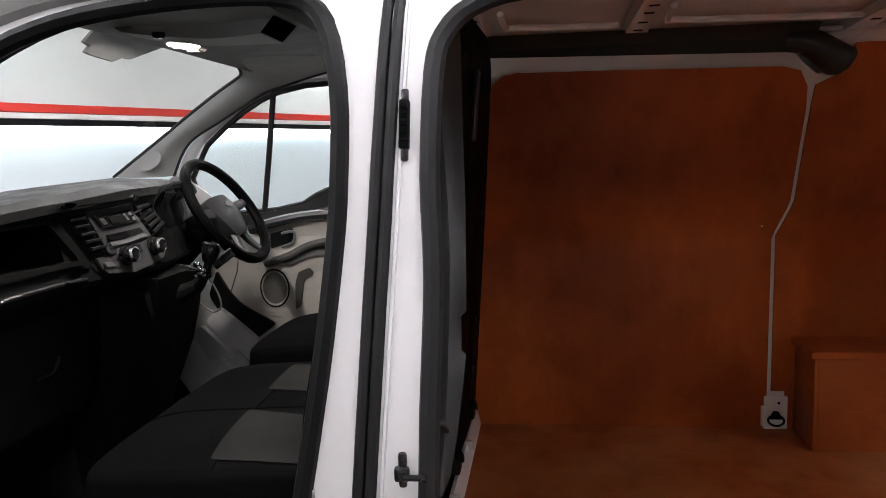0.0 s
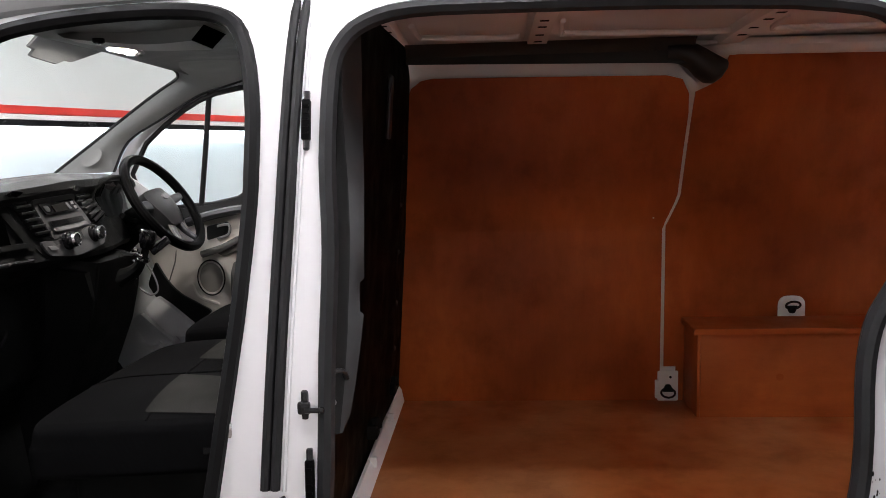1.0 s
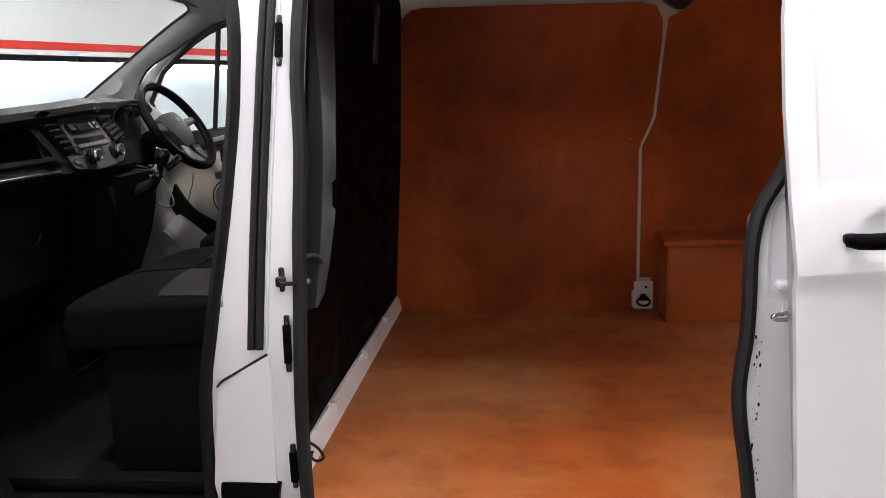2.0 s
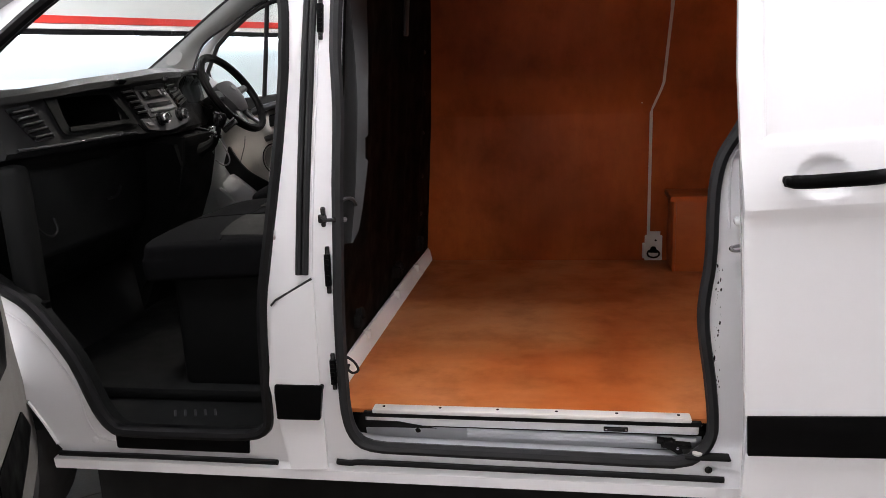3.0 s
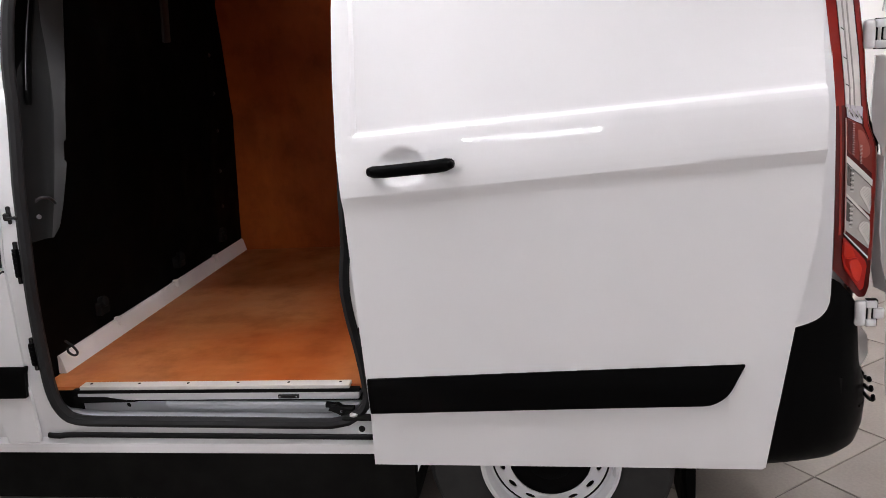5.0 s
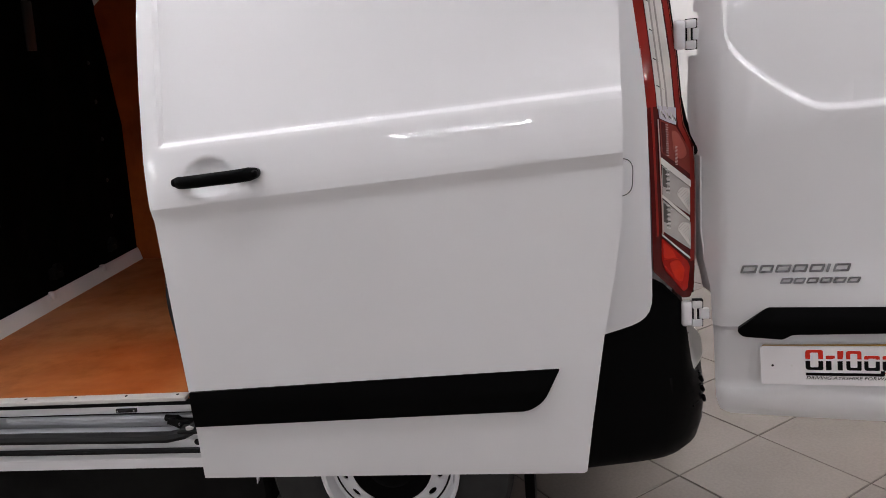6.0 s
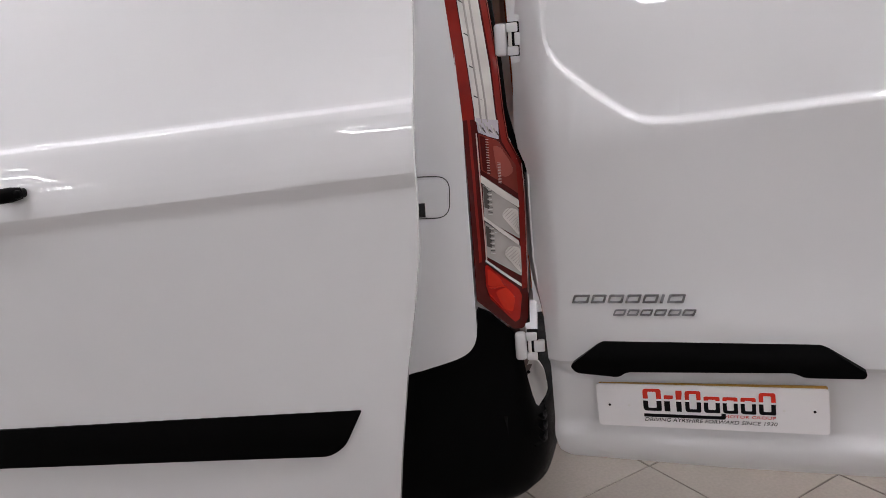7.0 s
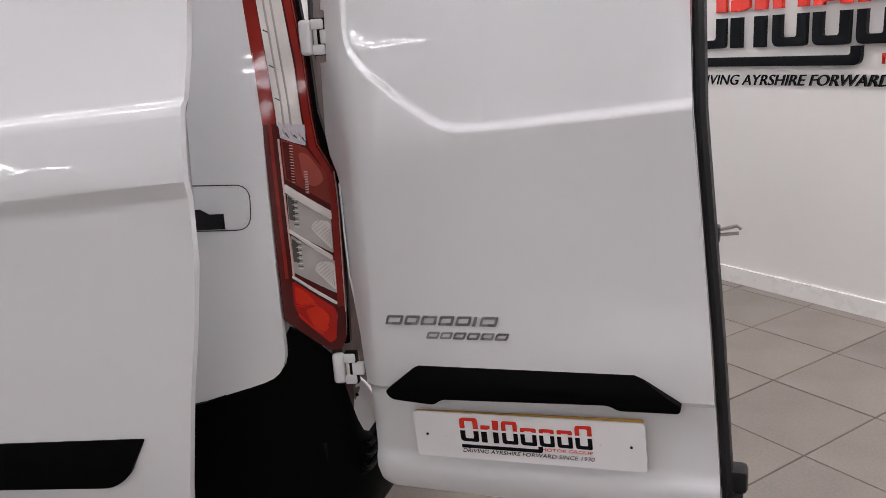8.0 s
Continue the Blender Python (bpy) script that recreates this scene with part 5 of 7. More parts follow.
dash_plate("display", [(0.718, 1.494), (0.770, 1.498), (0.786, 1.478), (0.730, 1.474)], 0.0145, 0.004, UNDER, screen, "unlit radio display", 0.002)
# pale plates at both ends stand for reflections on the glossy screen
dash_plate("display_edge", [(0.776, 1.497), (0.786, 1.498), (0.800, 1.480), (0.790, 1.479)], 0.0145, 0.004, SATIN, screen, "", 0.002)
dash_plate("display", [(0.686, 1.493), (0.703, 1.494), (0.712, 1.478), (0.697, 1.476)], 0.0145, 0.004, FASCIA, screen, "", 0.002)
for yy, zz in ((0.800, 1.496), (0.812, 1.482)):
    dash_plate("button", [(yy, zz + 0.004), (yy + 0.012, zz + 0.005), (yy + 0.015, zz - 0.004), (yy + 0.003, zz - 0.005)], 0.0145, 0.004, SATIN, radio, "", 0.002)
dash_plate("cd_slot", [(0.700, 1.450), (0.842, 1.455), (0.852, 1.441), (0.708, 1.434)], 0.0125, 0.006, GLOSSBLACK, radio, "", 0.003)
dash_plate("radio_trim", [(0.704, 1.430), (0.858, 1.438), (0.868, 1.428), (0.710, 1.420)], 0.0125, 0.006, SATIN, radio, "", 0.003)
heater = dash_plate("heater_panel", [(0.650, 1.398), (0.700, 1.396), (0.893, 1.425), (0.985, 1.400), (0.93, 1.362), (0.76, 1.345), (0.665, 1.358)], 0.010, 0.02, FASCIA, dash, "", 0.012)
for yy, zz in ((0.746, 1.390), (0.880, 1.397)):
    m = Matrix.Translation((on_dash(yy, zz, 0.010), yy, zz)) @ pose(0, 0, 0, 0, 80, 0)
    knob = part("knob", turned([(0.027, 0), (0.026, 0.008), (0.021, 0.011), (0.020, 0.026), (0.017, 0.030), (0, 0.030)], 24, m), GLOSSBLACK, heater, "black rotary knob")
    part("ring", turned([(0.0205, 0.023), (0.0215, 0.026), (0.0195, 0.032), (0.0165, 0.0325), (0.016, 0.029)], 24, m, False), CHROME, knob)
dash_plate("heater_button", [(0.790, 1.412), (0.814, 1.414), (0.820, 1.392), (0.796, 1.390)], 0.014, 0.006, GLOSSBLACK, heater, "", 0.004)
dash_plate("heater_button", [(0.665, 1.384), (0.690, 1.383), (0.700, 1.372), (0.672, 1.372)], 0.014, 0.006, SATIN, heater, "", 0.003)
# small flat speakers high on the stack
for yy, zz, w in ((0.590, 1.533, 0.024), (0.822, 1.537, 0.017)):
    dash_plate("top_vent", [(yy - w, zz), (yy - w * 0.3, zz + 0.009), (yy + w, zz + 0.004), (yy + w * 0.6, zz - 0.008), (yy - w * 0.6, zz - 0.007)], 0.006, 0.008, GLOSSBLACK, dash, "", 0.004)
# open cubby and passenger vent
bm = bmesh.new()
for q in (((-0.925, 0.235, 1.392), (-0.925, 0.63, 1.392), (-1.16, 0.63, 1.40), (-1.16, 0.235, 1.40)), ((-0.945, 0.235, 1.502), (-0.945, 0.63, 1.502), (-1.16, 0.63, 1.50), (-1.16, 0.235, 1.50)),
          ((-1.16, 0.235, 1.40), (-1.16, 0.63, 1.40), (-1.16, 0.63, 1.50), (-1.16, 0.235, 1.50)), ((-0.93, 0.235, 1.392), (-1.16, 0.235, 1.40), (-1.16, 0.235, 1.50), (-0.95, 0.235, 1.502)),
          ((-0.93, 0.63, 1.392), (-1.16, 0.63, 1.40), (-1.16, 0.63, 1.50), (-0.95, 0.63, 1.502))):
    bm.faces.new([bm.verts.new(p) for p in q])
cub = part("cubby", bm, DASHLOW, dash, "deep black open dash cubby", flat=True)
frame_out = arc_poly([(0.200, 1.512, 0.02), (0.572, 1.510, 0.02), (0.640, 1.378, 0.02), (0.240, 1.378, 0.02)], 4)
frame_in = arc_poly([(0.245, 1.492, 0.012), (0.552, 1.494, 0.012), (0.606, 1.400, 0.012), (0.272, 1.400, 0.012)], 4)
bm = sheet(frame_out, (frame_in,), lambda y, z: 0.0, 0.014, [0.02 * i for i in range(9, 35)], [1.40, 1.45, 1.50])
for v in bm.verts:
    y, z, d = v.co.x, v.co.z, v.co.y
    v.co = Vector((on_dash(y, z, 0.006) - d, y, z))
part("cubby_frame", bm, DASHLOW, cub)
dash_plate("cubby_sill", [(0.268, 1.402), (0.606, 1.400), (0.614, 1.388), (0.264, 1.388)], 0.014, 0.012, DASHLOW, cub, "", 0.004)
vent([(0.055, 1.472), (0.140, 1.482), (0.200, 1.376), (0.118, 1.370)], 5)
# trim lip and glovebox
bm = bmesh.new()
tube(bm, [(on_dash(y, 1.352, 0.003), y, 1.352) for y in grid(22, 0.02, 0.64)], 0.005, 8, False, 1.2)
part("dash_lip", bm, GREYTRIM, dash)
bm = bmesh.new()
add_box(bm, -1.045, -0.975, 0.10, 0.76, 0.99, 1.285, 0.03, 3, pose(0, 0, 0, 0, 0, 0))
glove = part("glovebox", bm, DASHLOW, dash, "black glovebox door")
bm = bmesh.new()
tube(bm, curve_pts([(-0.972, 0.10, 1.125), (-0.960, 0.125, 1.085), (-0.958, 0.165, 1.070), (-0.962, 0.195, 1.085), (-0.972, 0.200, 1.120)], 5), 0.004, 8)
part("pull", bm, DASH, glove)
bm = bmesh.new()
tube(bm, curve_pts([(-0.972, 0.50, 1.13), (-0.962, 0.55, 1.135), (-0.962, 0.58, 1.165)], 5), 0.005, 8)
part("latch", bm, DASH, glove)
bm = bmesh.new()
add_box(bm, -1.02, -0.94, 0.012, 0.10, 0.72, 1.31, 0.03, 3)
part("dash_end", bm, DASHLOW, dash)
# lower stack with the gear lever
bm = prism_y([(-1.10, 0.60), (-0.97, 0.85), (-0.875, 1.08), (-0.845, 1.20), (-0.83, 1.31), (-1.0, 1.33), (-1.15, 1.0)], 0.82, 1.12, 0.03)
stack = part("gear_console", bm, DASHLOW, dash, "black gear lever console")
for yy in (0.83, 1.11):
    bm = bmesh.new()
    tube(bm, [(-0.829, yy, 1.31), (-0.842, yy, 1.20), (-0.873, yy, 1.08)], 0.003, 6)
    part("console_rail", bm, DASH, stack)
bm = bmesh.new()
tube(bm, curve_pts([(-0.84, 0.985, 1.24), (-0.79, 0.985, 1.265), (-0.76, 0.985, 1.30), (-0.745, 0.985, 1.345)], 5), [0.032, 0.030, 0.028, 0.025, 0.024, 0.022, 0.02, 0.018, 0.016, 0.014, 0.013, 0.012, 0.012, 0.012, 0.012, 0.012], 10)
gear = part("gear_lever", bm, DASHLOW, stack)
part("gear_knob", turned([(0.0, 0.0), (0.018, 0.002), (0.024, 0.02), (0.027, 0.042), (0.020, 0.058), (0, 0.062)], 18, pose(-0.747, 0.985, 1.335, 0, 15, 0)), GLOSSBLACK, gear, "glossy black gear knob")
part("gear_collar", turned([(0.020, 0), (0.022, 0.005), (0.018, 0.012), (0.012, 0.014)], 16, pose(-0.762, 0.985, 1.296, 0, 20, 0)), CHROME, gear)
bm = bmesh.new()
tube(bm, curve_pts([(-0.815, 1.08, 1.30), (-0.784, 1.10, 1.242), (-0.768, 1.10, 1.185), (-0.795, 1.10, 1.166), (-0.832, 1.10, 1.190)], 5), 0.003, 8)
part("key_ring", bm, SATIN, stack)
bm = bmesh.new()
tube(bm, curve_pts([(-0.752, 0.958, 1.394), (-0.738, 0.957, 1.396), (-0.726, 0.962, 1.386), (-0.719, 0.968, 1.366)], 4), [0.002, 0.003, 0.0035, 0.004, 0.0045, 0.0045, 0.004, 0.004, 0.0035, 0.003, 0.003, 0.0025, 0.002], 8)
part("knob_trim", bm, CHROME, gear)
# small chrome blocks added for the glints on the collar
for x, z, w in ((-0.770, 1.335, 0.010), (-0.758, 1.318, 0.013), (-0.776, 1.300, 0.008)):
    bm = bmesh.new()
    add_box(bm, x - w, x + w, 0.950, 0.962, z - 0.006, z + 0.006, 0.004, 2)
    part("gaiter_clip", bm, CHROME, gear)
bm = bmesh.new()
add_box(bm, -0.040, 0.034, -0.004, 0.004, -0.013, 0.013, 0.003, 2, pose(-0.727, 1.05, 1.338, 0, -36, 0))
blade = part("lever_blade", bm, GLOSSBLACK, stack)
bm = bmesh.new()
add_box(bm, -0.034, 0.034, -0.006, -0.003, 0.010, 0.015, 0.001, 1, pose(-0.727, 1.05, 1.338, 0, -36, 0))
part("bright_edge", bm, SATIN, blade)
for (xa, za), (xb, zb) in (((-0.806, 1.345), (-0.745, 1.330)), ((-0.800, 1.322), (-0.750, 1.326))):
    bm = bmesh.new()
    tube(bm, [(xa, 0.90, za), ((xa + xb) / 2, 0.897, (za + zb) / 2 + 0.003), (xb, 0.90, zb)], [0.0015, 0.002, 0.0015], 6)
    part("tray_edge", bm, GREYTRIM, stack)

# instrument hood and steering wheel
# matt black plate stands for the shaded hollow of the cluster
dash_plate("instrument_panel", [(0.960, 1.513), (0.995, 1.548), (1.24, 1.545), (1.32, 1.475), (1.22, 1.425), (1.03, 1.435)], 0.004, 0.006, STEEL_HOLLOW, dash, "black shaded instrument cluster", 0.03)
bm = bmesh.new()
tube(bm, curve_pts([(-0.90, 0.985, 1.42), (-0.89, 0.945, 1.50), (-0.885, 0.985, 1.545), (-0.895, 1.10, 1.560), (-0.915, 1.25, 1.550), (-0.97, 1.40, 1.52)], 6), 0.008, 8, False, 1.3)
part("cluster_hood", bm, DASH, dash)
hub = Vector((-0.846, 1.307, 1.441))
wn = Vector((0.84, -0.04, 0.54)).normalized()
wu = Vector((0, 1, 0.03)).normalized()
wu = (wu - wn * wu.dot(wn)).normalized()
wv = wn.cross(wu)
WM = Matrix.Translation(hub) @ Matrix(((wu.x, wv.x, wn.x, 0), (wu.y, wv.y, wn.y, 0), (wu.z, wv.z, wn.z, 0), (0, 0, 0, 1)))
bm = bmesh.new()
tube(bm, [WM @ Vector((0.184 * math.cos(a), 0.184 * math.sin(a), 0.035)) for a in [i * 2 * math.pi / 48 for i in range(48)]], 0.0175, 10, True, 1.0, wn)
steer = part("steering_wheel", bm, TRIM, van, "black three-spoke steering wheel")
shield = arc_poly([(-0.088, 0.058, 0.03), (0.088, 0.058, 0.03), (0.082, -0.010, 0.03), (0.046, -0.088, 0.02), (-0.046, -0.088, 0.02), (-0.082, -0.010, 0.03)], 5)
bm = sheet(shield, (), lambda u, v: 0.030 * min(1.0, (u / 0.10) ** 2 + ((v + 0.01) / 0.11) ** 2), 0.05, [0.02 * i for i in range(-4, 5)], [0.02 * i for i in range(-4, 3)])
for v in bm.verts:
    v.co = WM @ Vector((v.co.x, v.co.z, 0.055 - v.co.y))
part("airbag", bm, GREYTRIM, steer, "satin grey airbag cover")
part("emblem", turned([(0.020, 0.0535), (0.018, 0.058), (0, 0.059)], 20, WM @ Matrix.Translation((0, 0.018, 0)) @ Matrix.Diagonal((1.3, 0.7, 1, 1))), SATIN, steer, "plain oval emblem")
for a in (5, 175, 250, 290):
    bm = bmesh.new()
    c, s = math.cos(radians(a)), math.sin(radians(a))
    tube(bm, [WM @ Vector((0.06 * c, 0.06 * s, 0.022)), WM @ Vector((0.12 * c, 0.12 * s, 0.020)), WM @ Vector((0.180 * c, 0.180 * s, 0.033))], [0.026, 0.018, 0.014], 8, False, 0.5, wn)
    part("spoke", bm, GREYTRIM, steer)
bm = bmesh.new()
tube(bm, [hub - wn * 0.02, hub - wn * 0.14, hub - wn * 0.24 - Vector((0, 0, 0.02))], [0.05, 0.062, 0.065], 12)
part("column_shroud", bm, DASHLOW, steer)
for sgn in (-1, 1):
    bm = bmesh.new()
    a = hub - wn * 0.07
    tube(bm, [a, a + wu * 0.08 * sgn + wn * 0.01, a + wu * 0.165 * sgn + wn * 0.03 + wv * 0.02], [0.009, 0.008, 0.010], 8)
    part("stalk", bm, TRIM, steer)

# windscreen, pillars, cab roof


def screen_point(y, t):
    bow = 0.14 * (1 - ((y - 0.93) / 0.85) ** 2)
    return Vector((-1.42 + 0.80 * t - bow * (1 - 0.5 * t), y, 1.555 + 0.56 * t))


bm = bmesh.new()
rows = []
for j in range(7):
    t = 0.74 * j / 6
    ya, yb = 0.06 + 0.12 * j / 6, 1.80 - 0.12 * j / 6
    rows.append([bm.verts.new(screen_point(ya + (yb - ya) * i / 14, t)) for i in range(15)])
for a, b in zip(rows, rows[1:]):
    for i in range(14):
        bm.faces.new((a[i], a[i + 1], b[i + 1], b[i]))
ws = part("windscreen", bm, GLASS, van, "clear laminated windscreen")
ws.visible_shadow = False
# driver's side front pillar trim, running into the roof lining
def loft(a, b, n, bulge, out=Vector((0.3, -1, -0.2))):
    """A skin between two edge curves, swelling towards the cab."""
    bm = bmesh.new()
    prev = None
    A, B = curve_pts(a, 5), curve_pts(b, 5)
    for p, q in zip(A, B):
        row = [bm.verts.new(p.lerp(q, k / n) + out * bulge * math.sin(math.pi * k / n)) for k in range(n + 1)]
        if prev:
            for k in range(n):
                bm.faces.new((prev[k], prev[k + 1], row[k + 1], row[k]))
        prev = row
    return bm


glass_edge = [(-1.466, 1.755, 1.569), (-1.286, 1.75, 1.691), (-1.106, 1.74, 1.814), (-0.99, 1.73, 1.887), (-0.914, 1.71, 1.926), (-0.879, 1.66, 1.939), (-0.848, 1.55, 1.951), (-0.825, 1.42, 1.955), (-0.811, 1.25, 1.964)]
door_line = [(-1.236, 1.80, 1.566), (-1.163, 1.80, 1.692), (-1.014, 1.795, 1.78), (-0.89, 1.79, 1.849), (-0.823, 1.785, 1.88), (-0.744, 1.78, 1.901), (-0.665, 1.775, 1.922), (-0.575, 1.76, 1.941), (-0.42, 1.70, 1.975)]
frame_line = [(-1.193, 1.84, 1.563), (-1.122, 1.84, 1.686), (-0.956, 1.83, 1.811), (-0.88, 1.825, 1.849), (-0.808, 1.82, 1.877), (-0.677, 1.81, 1.907), (-0.50, 1.80, 1.930)]
part("front_pillar_trim", loft(glass_edge, door_line, 8, 0.018), PILLARGREY, van, "grey plastic front pillar trim")
bm = bmesh.new()
tube(bm, curve_pts(glass_edge, 5), 0.006, 6)
part("screen_edge", bm, RUBBER, van)
bm = bmesh.new()
tube(bm, curve_pts(door_line[:-1], 5), 0.006, 6)
part("door_weatherstrip", bm, RUBBER, van)
white_in = [(x + 0.004, y + 0.008, z - 0.003) for x, y, z in door_line[:7]]
part("door_aperture", loft(white_in, frame_line, 4, 0.006), JAMB, van, "white painted door frame")
part("pillar_speaker", turned([(0.040, 0), (0.040, 0.004), (0.036, 0.006), (0.033, 0.004), (0, 0.006)], 24, pose(-1.300, 1.742, 1.628, 90, -35, 10) @ Matrix.Diagonal((1.25, 0.75, 0.35, 1))), PILLARGREY, van)
# near front pillar
bm = bmesh.new()
tube(bm, curve_pts([(-1.52, 0.05, 1.46), (-1.25, 0.055, 1.61), (-0.95, 0.085, 1.80), (-0.72, 0.13, 1.915), (-0.55, 0.16, 1.955), (-0.2, 0.18, 1.968)], 5), 0.045, 10, False, 0.7)
part("front_pillar_trim", bm, PILLARGREY, van)
# headlining, overhead shelf with visor, lamp
bm = fill_flat([(-0.80, 0.16), (-0.02, 0.16), (-0.02, 1.72), (-0.80, 1.72)], (), grid(5, -0.8, 0), grid(8, 0.16, 1.72))
for v in bm.verts:
    x, y = v.co.x, v.co.z
    v.co = Vector((x, y, 1.965 + 0.03 * (1 - ((y - 0.94) / 0.78) ** 2) - 0.03 * max(0, (-0.6 - x) / 0.2)))
bmesh.ops.solidify(bm, geom=bm.faces[:], thickness=0.01)
part("headlining", bm, HEADLINER, van, "pale grey cab headlining")
bm = bmesh.new()
prev = None
for i in range(19):
    y = 0.20 + (1.68 - 0.20) * i / 18
    e = max(0.0, abs(y - 0.94) / 0.74)
    drop = 0.022 * (1 - e ** 3)
    row = [bm.verts.new(Vector(p)) for p in ((-0.865 + 0.03 * e, y, 1.968 - 0.02 * e), (-0.85 + 0.03 * e, y, 1.950 - 0.015 * e), (-0.82, y, 1.950 - drop * 0.35), (-0.76, y, 1.968 - drop * 0.6), (-0.52, y, 1.985 - drop * 0.9), (-0.40, y, 1.992 - drop * 0.85), (-0.38, y, 1.998))]
    if prev:
        for j in range(6):
            bm.faces.new((prev[j], prev[j + 1], row[j + 1], row[j]))
    prev = row
shelf = part("overhead_shelf", bm, CONSOLE, van, "grey plastic overhead shelf")
top_edge = [(-0.881, 0.723, 1.995), (-0.733, 0.695, 1.995), (-0.587, 0.695, 1.995), (-0.415, 0.750, 1.995)]
low_edge = [(-0.759, 0.627, 1.935), (-0.716, 0.702, 1.935), (-0.611, 0.789, 1.935), (-0.468, 0.749, 1.935)]
lip_edge = [(-0.758, 0.687, 1.932), (-0.732, 0.785, 1.932), (-0.647, 0.896, 1.932), (-0.470, 0.917, 1.932)]
part("shelf_face", loft(top_edge, low_edge, 6, 0.010), CONSOLE, shelf)
part("shelf_lip", loft(low_edge, lip_edge, 2, 0.0), HEADLINER, shelf)
# flat black quad stands for the shade inside the shelf's pocket
bm = bmesh.new()
q = [Vector(p) for p in ((-0.42, 0.623, 1.918), (-0.42, 0.766, 1.998), (-0.42, 0.961, 2.002), (-0.42, 0.776, 1.915))]
bm.faces.new([bm.verts.new(p) for p in q])
bmesh.ops.solidify(bm, geom=bm.faces[:], thickness=0.006)
part("shelf_opening", bm, STEEL_HOLLOW, shelf, "black plate standing for the shelf's dark pocket", flat=True)
lampm = pose(-0.727, 0.900, 1.941, 180, 4, 10)
part("lamp_bezel", turned([(0.0, 0.0), (0.045, 0.0), (0.050, 0.004), (0.046, 0.009)], 24, lampm @ Matrix.Diagonal((1, 2.1, 1, 1)), False), SATIN, shelf)
part("reading_lamp", turned([(0.0, 0.011), (0.032, 0.010), (0.040, 0.003)], 24, lampm @ Matrix.Translation((0, 0.022, 0)) @ Matrix.Diagonal((1, 1.6, 1, 1))), CABLIGHT, shelf, "lit cab reading lamp")
part("lamp_switch", turned([(0.020, 0.006), (0.018, 0.014), (0, 0.015)], 16, lampm @ Matrix.Translation((0, -0.062, 0))), SATIN, shelf)
part("switch", turned([(0.016, 0), (0.016, 0.01), (0.010, 0.014), (0, 0.014)], 14, pose(-0.706, 0.702, 1.942, 180, 0, 0)), GLOSSBLACK, shelf)
# stepped sensor cover behind the glass
bm = sheet([(0.785, 1.990), (0.745, 1.936), (0.776, 1.931), (0.766, 1.914), (0.80, 1.910), (0.905, 1.905), (0.945, 1.919), (0.985, 1.919), (1.20, 1.990)], (), lambda a, b: 0, 0.010)
for v in bm.verts:
    v.co = Vector((-0.930 + 0.5 * (v.co.z - 1.93) - v.co.y, v.co.x, v.co.z))
part("sensor_cover", bm, COVERGREY, van, "stepped grey cover at the top of the windscreen")

# driver's door seen from inside: panel, armrest, speaker, window frame
win = [(-1.19, 1.555), (-1.11, 1.682), (-1.02, 1.752), (-0.931, 1.811), (-0.86, 1.849), (-0.786, 1.876), (-0.68, 1.896), (-0.25, 1.915), (-0.22, 1.52), (-0.62, 1.50), (-0.68, 1.475), (-0.74, 1.440), (-0.85, 1.418), (-1.02, 1.405), (-1.13, 1.45), (-1.18, 1.50)]
door_out = [(-1.24, 1.60), (-1.17, 1.685), (-1.05, 1.79), (-0.90, 1.885), (-0.76, 1.94), (-0.60, 1.965), (-0.2, 1.97), (-0.14, 1.50), (-0.14, 0.50), (-0.70, 0.48), (-1.0, 0.62), (-1.20, 0.95), (-1.26, 1.30)]


def fdoor_y(x, z):
    return 1.895 - 0.11 * max(0.0, (z - 1.40) / 0.55) ** 1.3


bm = sheet(door_out, (win,), fdoor_y, 0.03, (), [0.8, 1.1, 1.4, 1.5, 1.6, 1.7, 1.8, 1.88])
drv = part("driver_door", bm, JAMB, van, "closed driver's door with grey inner trim")
bm = sheet([(p[0], p[1]) for p in win], (), lambda x, z: fdoor_y(x, z) + 0.012, 0.004, (), [1.5, 1.6, 1.7, 1.8, 1.88])
wg = part("door_glass", bm, GLASS, drv)
wg.visible_shadow = False
bm = bmesh.new()
tube(bm, [(x, fdoor_y(x, z) - 0.002, z) for x, z in win], 0.011, 6, True)
part("window_seal", bm, RUBBER, drv)
bm = bmesh.new()
tube(bm, [(-0.905, fdoor_y(-0.9, 1.41) - 0.004, 1.410), (-0.857, fdoor_y(-0.88, 1.65) - 0.004, 1.65), (-0.805, fdoor_y(-0.85, 1.885) - 0.004, 1.895)], 0.012, 8, False, 0.7)
part("quarter_bar", bm, RUBBER, drv)
# trim panel
panel_out = [(-1.20, 1.36), (-1.02, 1.398), (-0.85, 1.410), (-0.74, 1.430), (-0.66, 1.470), (-0.60, 1.490), (-0.16, 1.49), (-0.16, 0.58), (-0.72, 0.62), (-0.92, 0.78), (-1.04, 0.98), (-1.12, 1.15)]


def trim_y(x, z):
    y = 1.868
    y -= 0.028 * max(0.0, 1 - abs(z - 1.37) / 0.06)
    y -= 0.022 * max(0.0, 1 - abs(z - 1.26 + 0.15 * (x + 0.9)) / 0.07)
    return y


bm = sheet(panel_out, (), trim_y, 0.02, grid(10, -1.2, -0.16), [0.8, 1.0, 1.15, 1.19, 1.22, 1.25, 1.28, 1.31, 1.34, 1.37, 1.40, 1.43])
trimp = part("door_trim", bm, DOORGREY, drv, "warm grey plastic door trim")
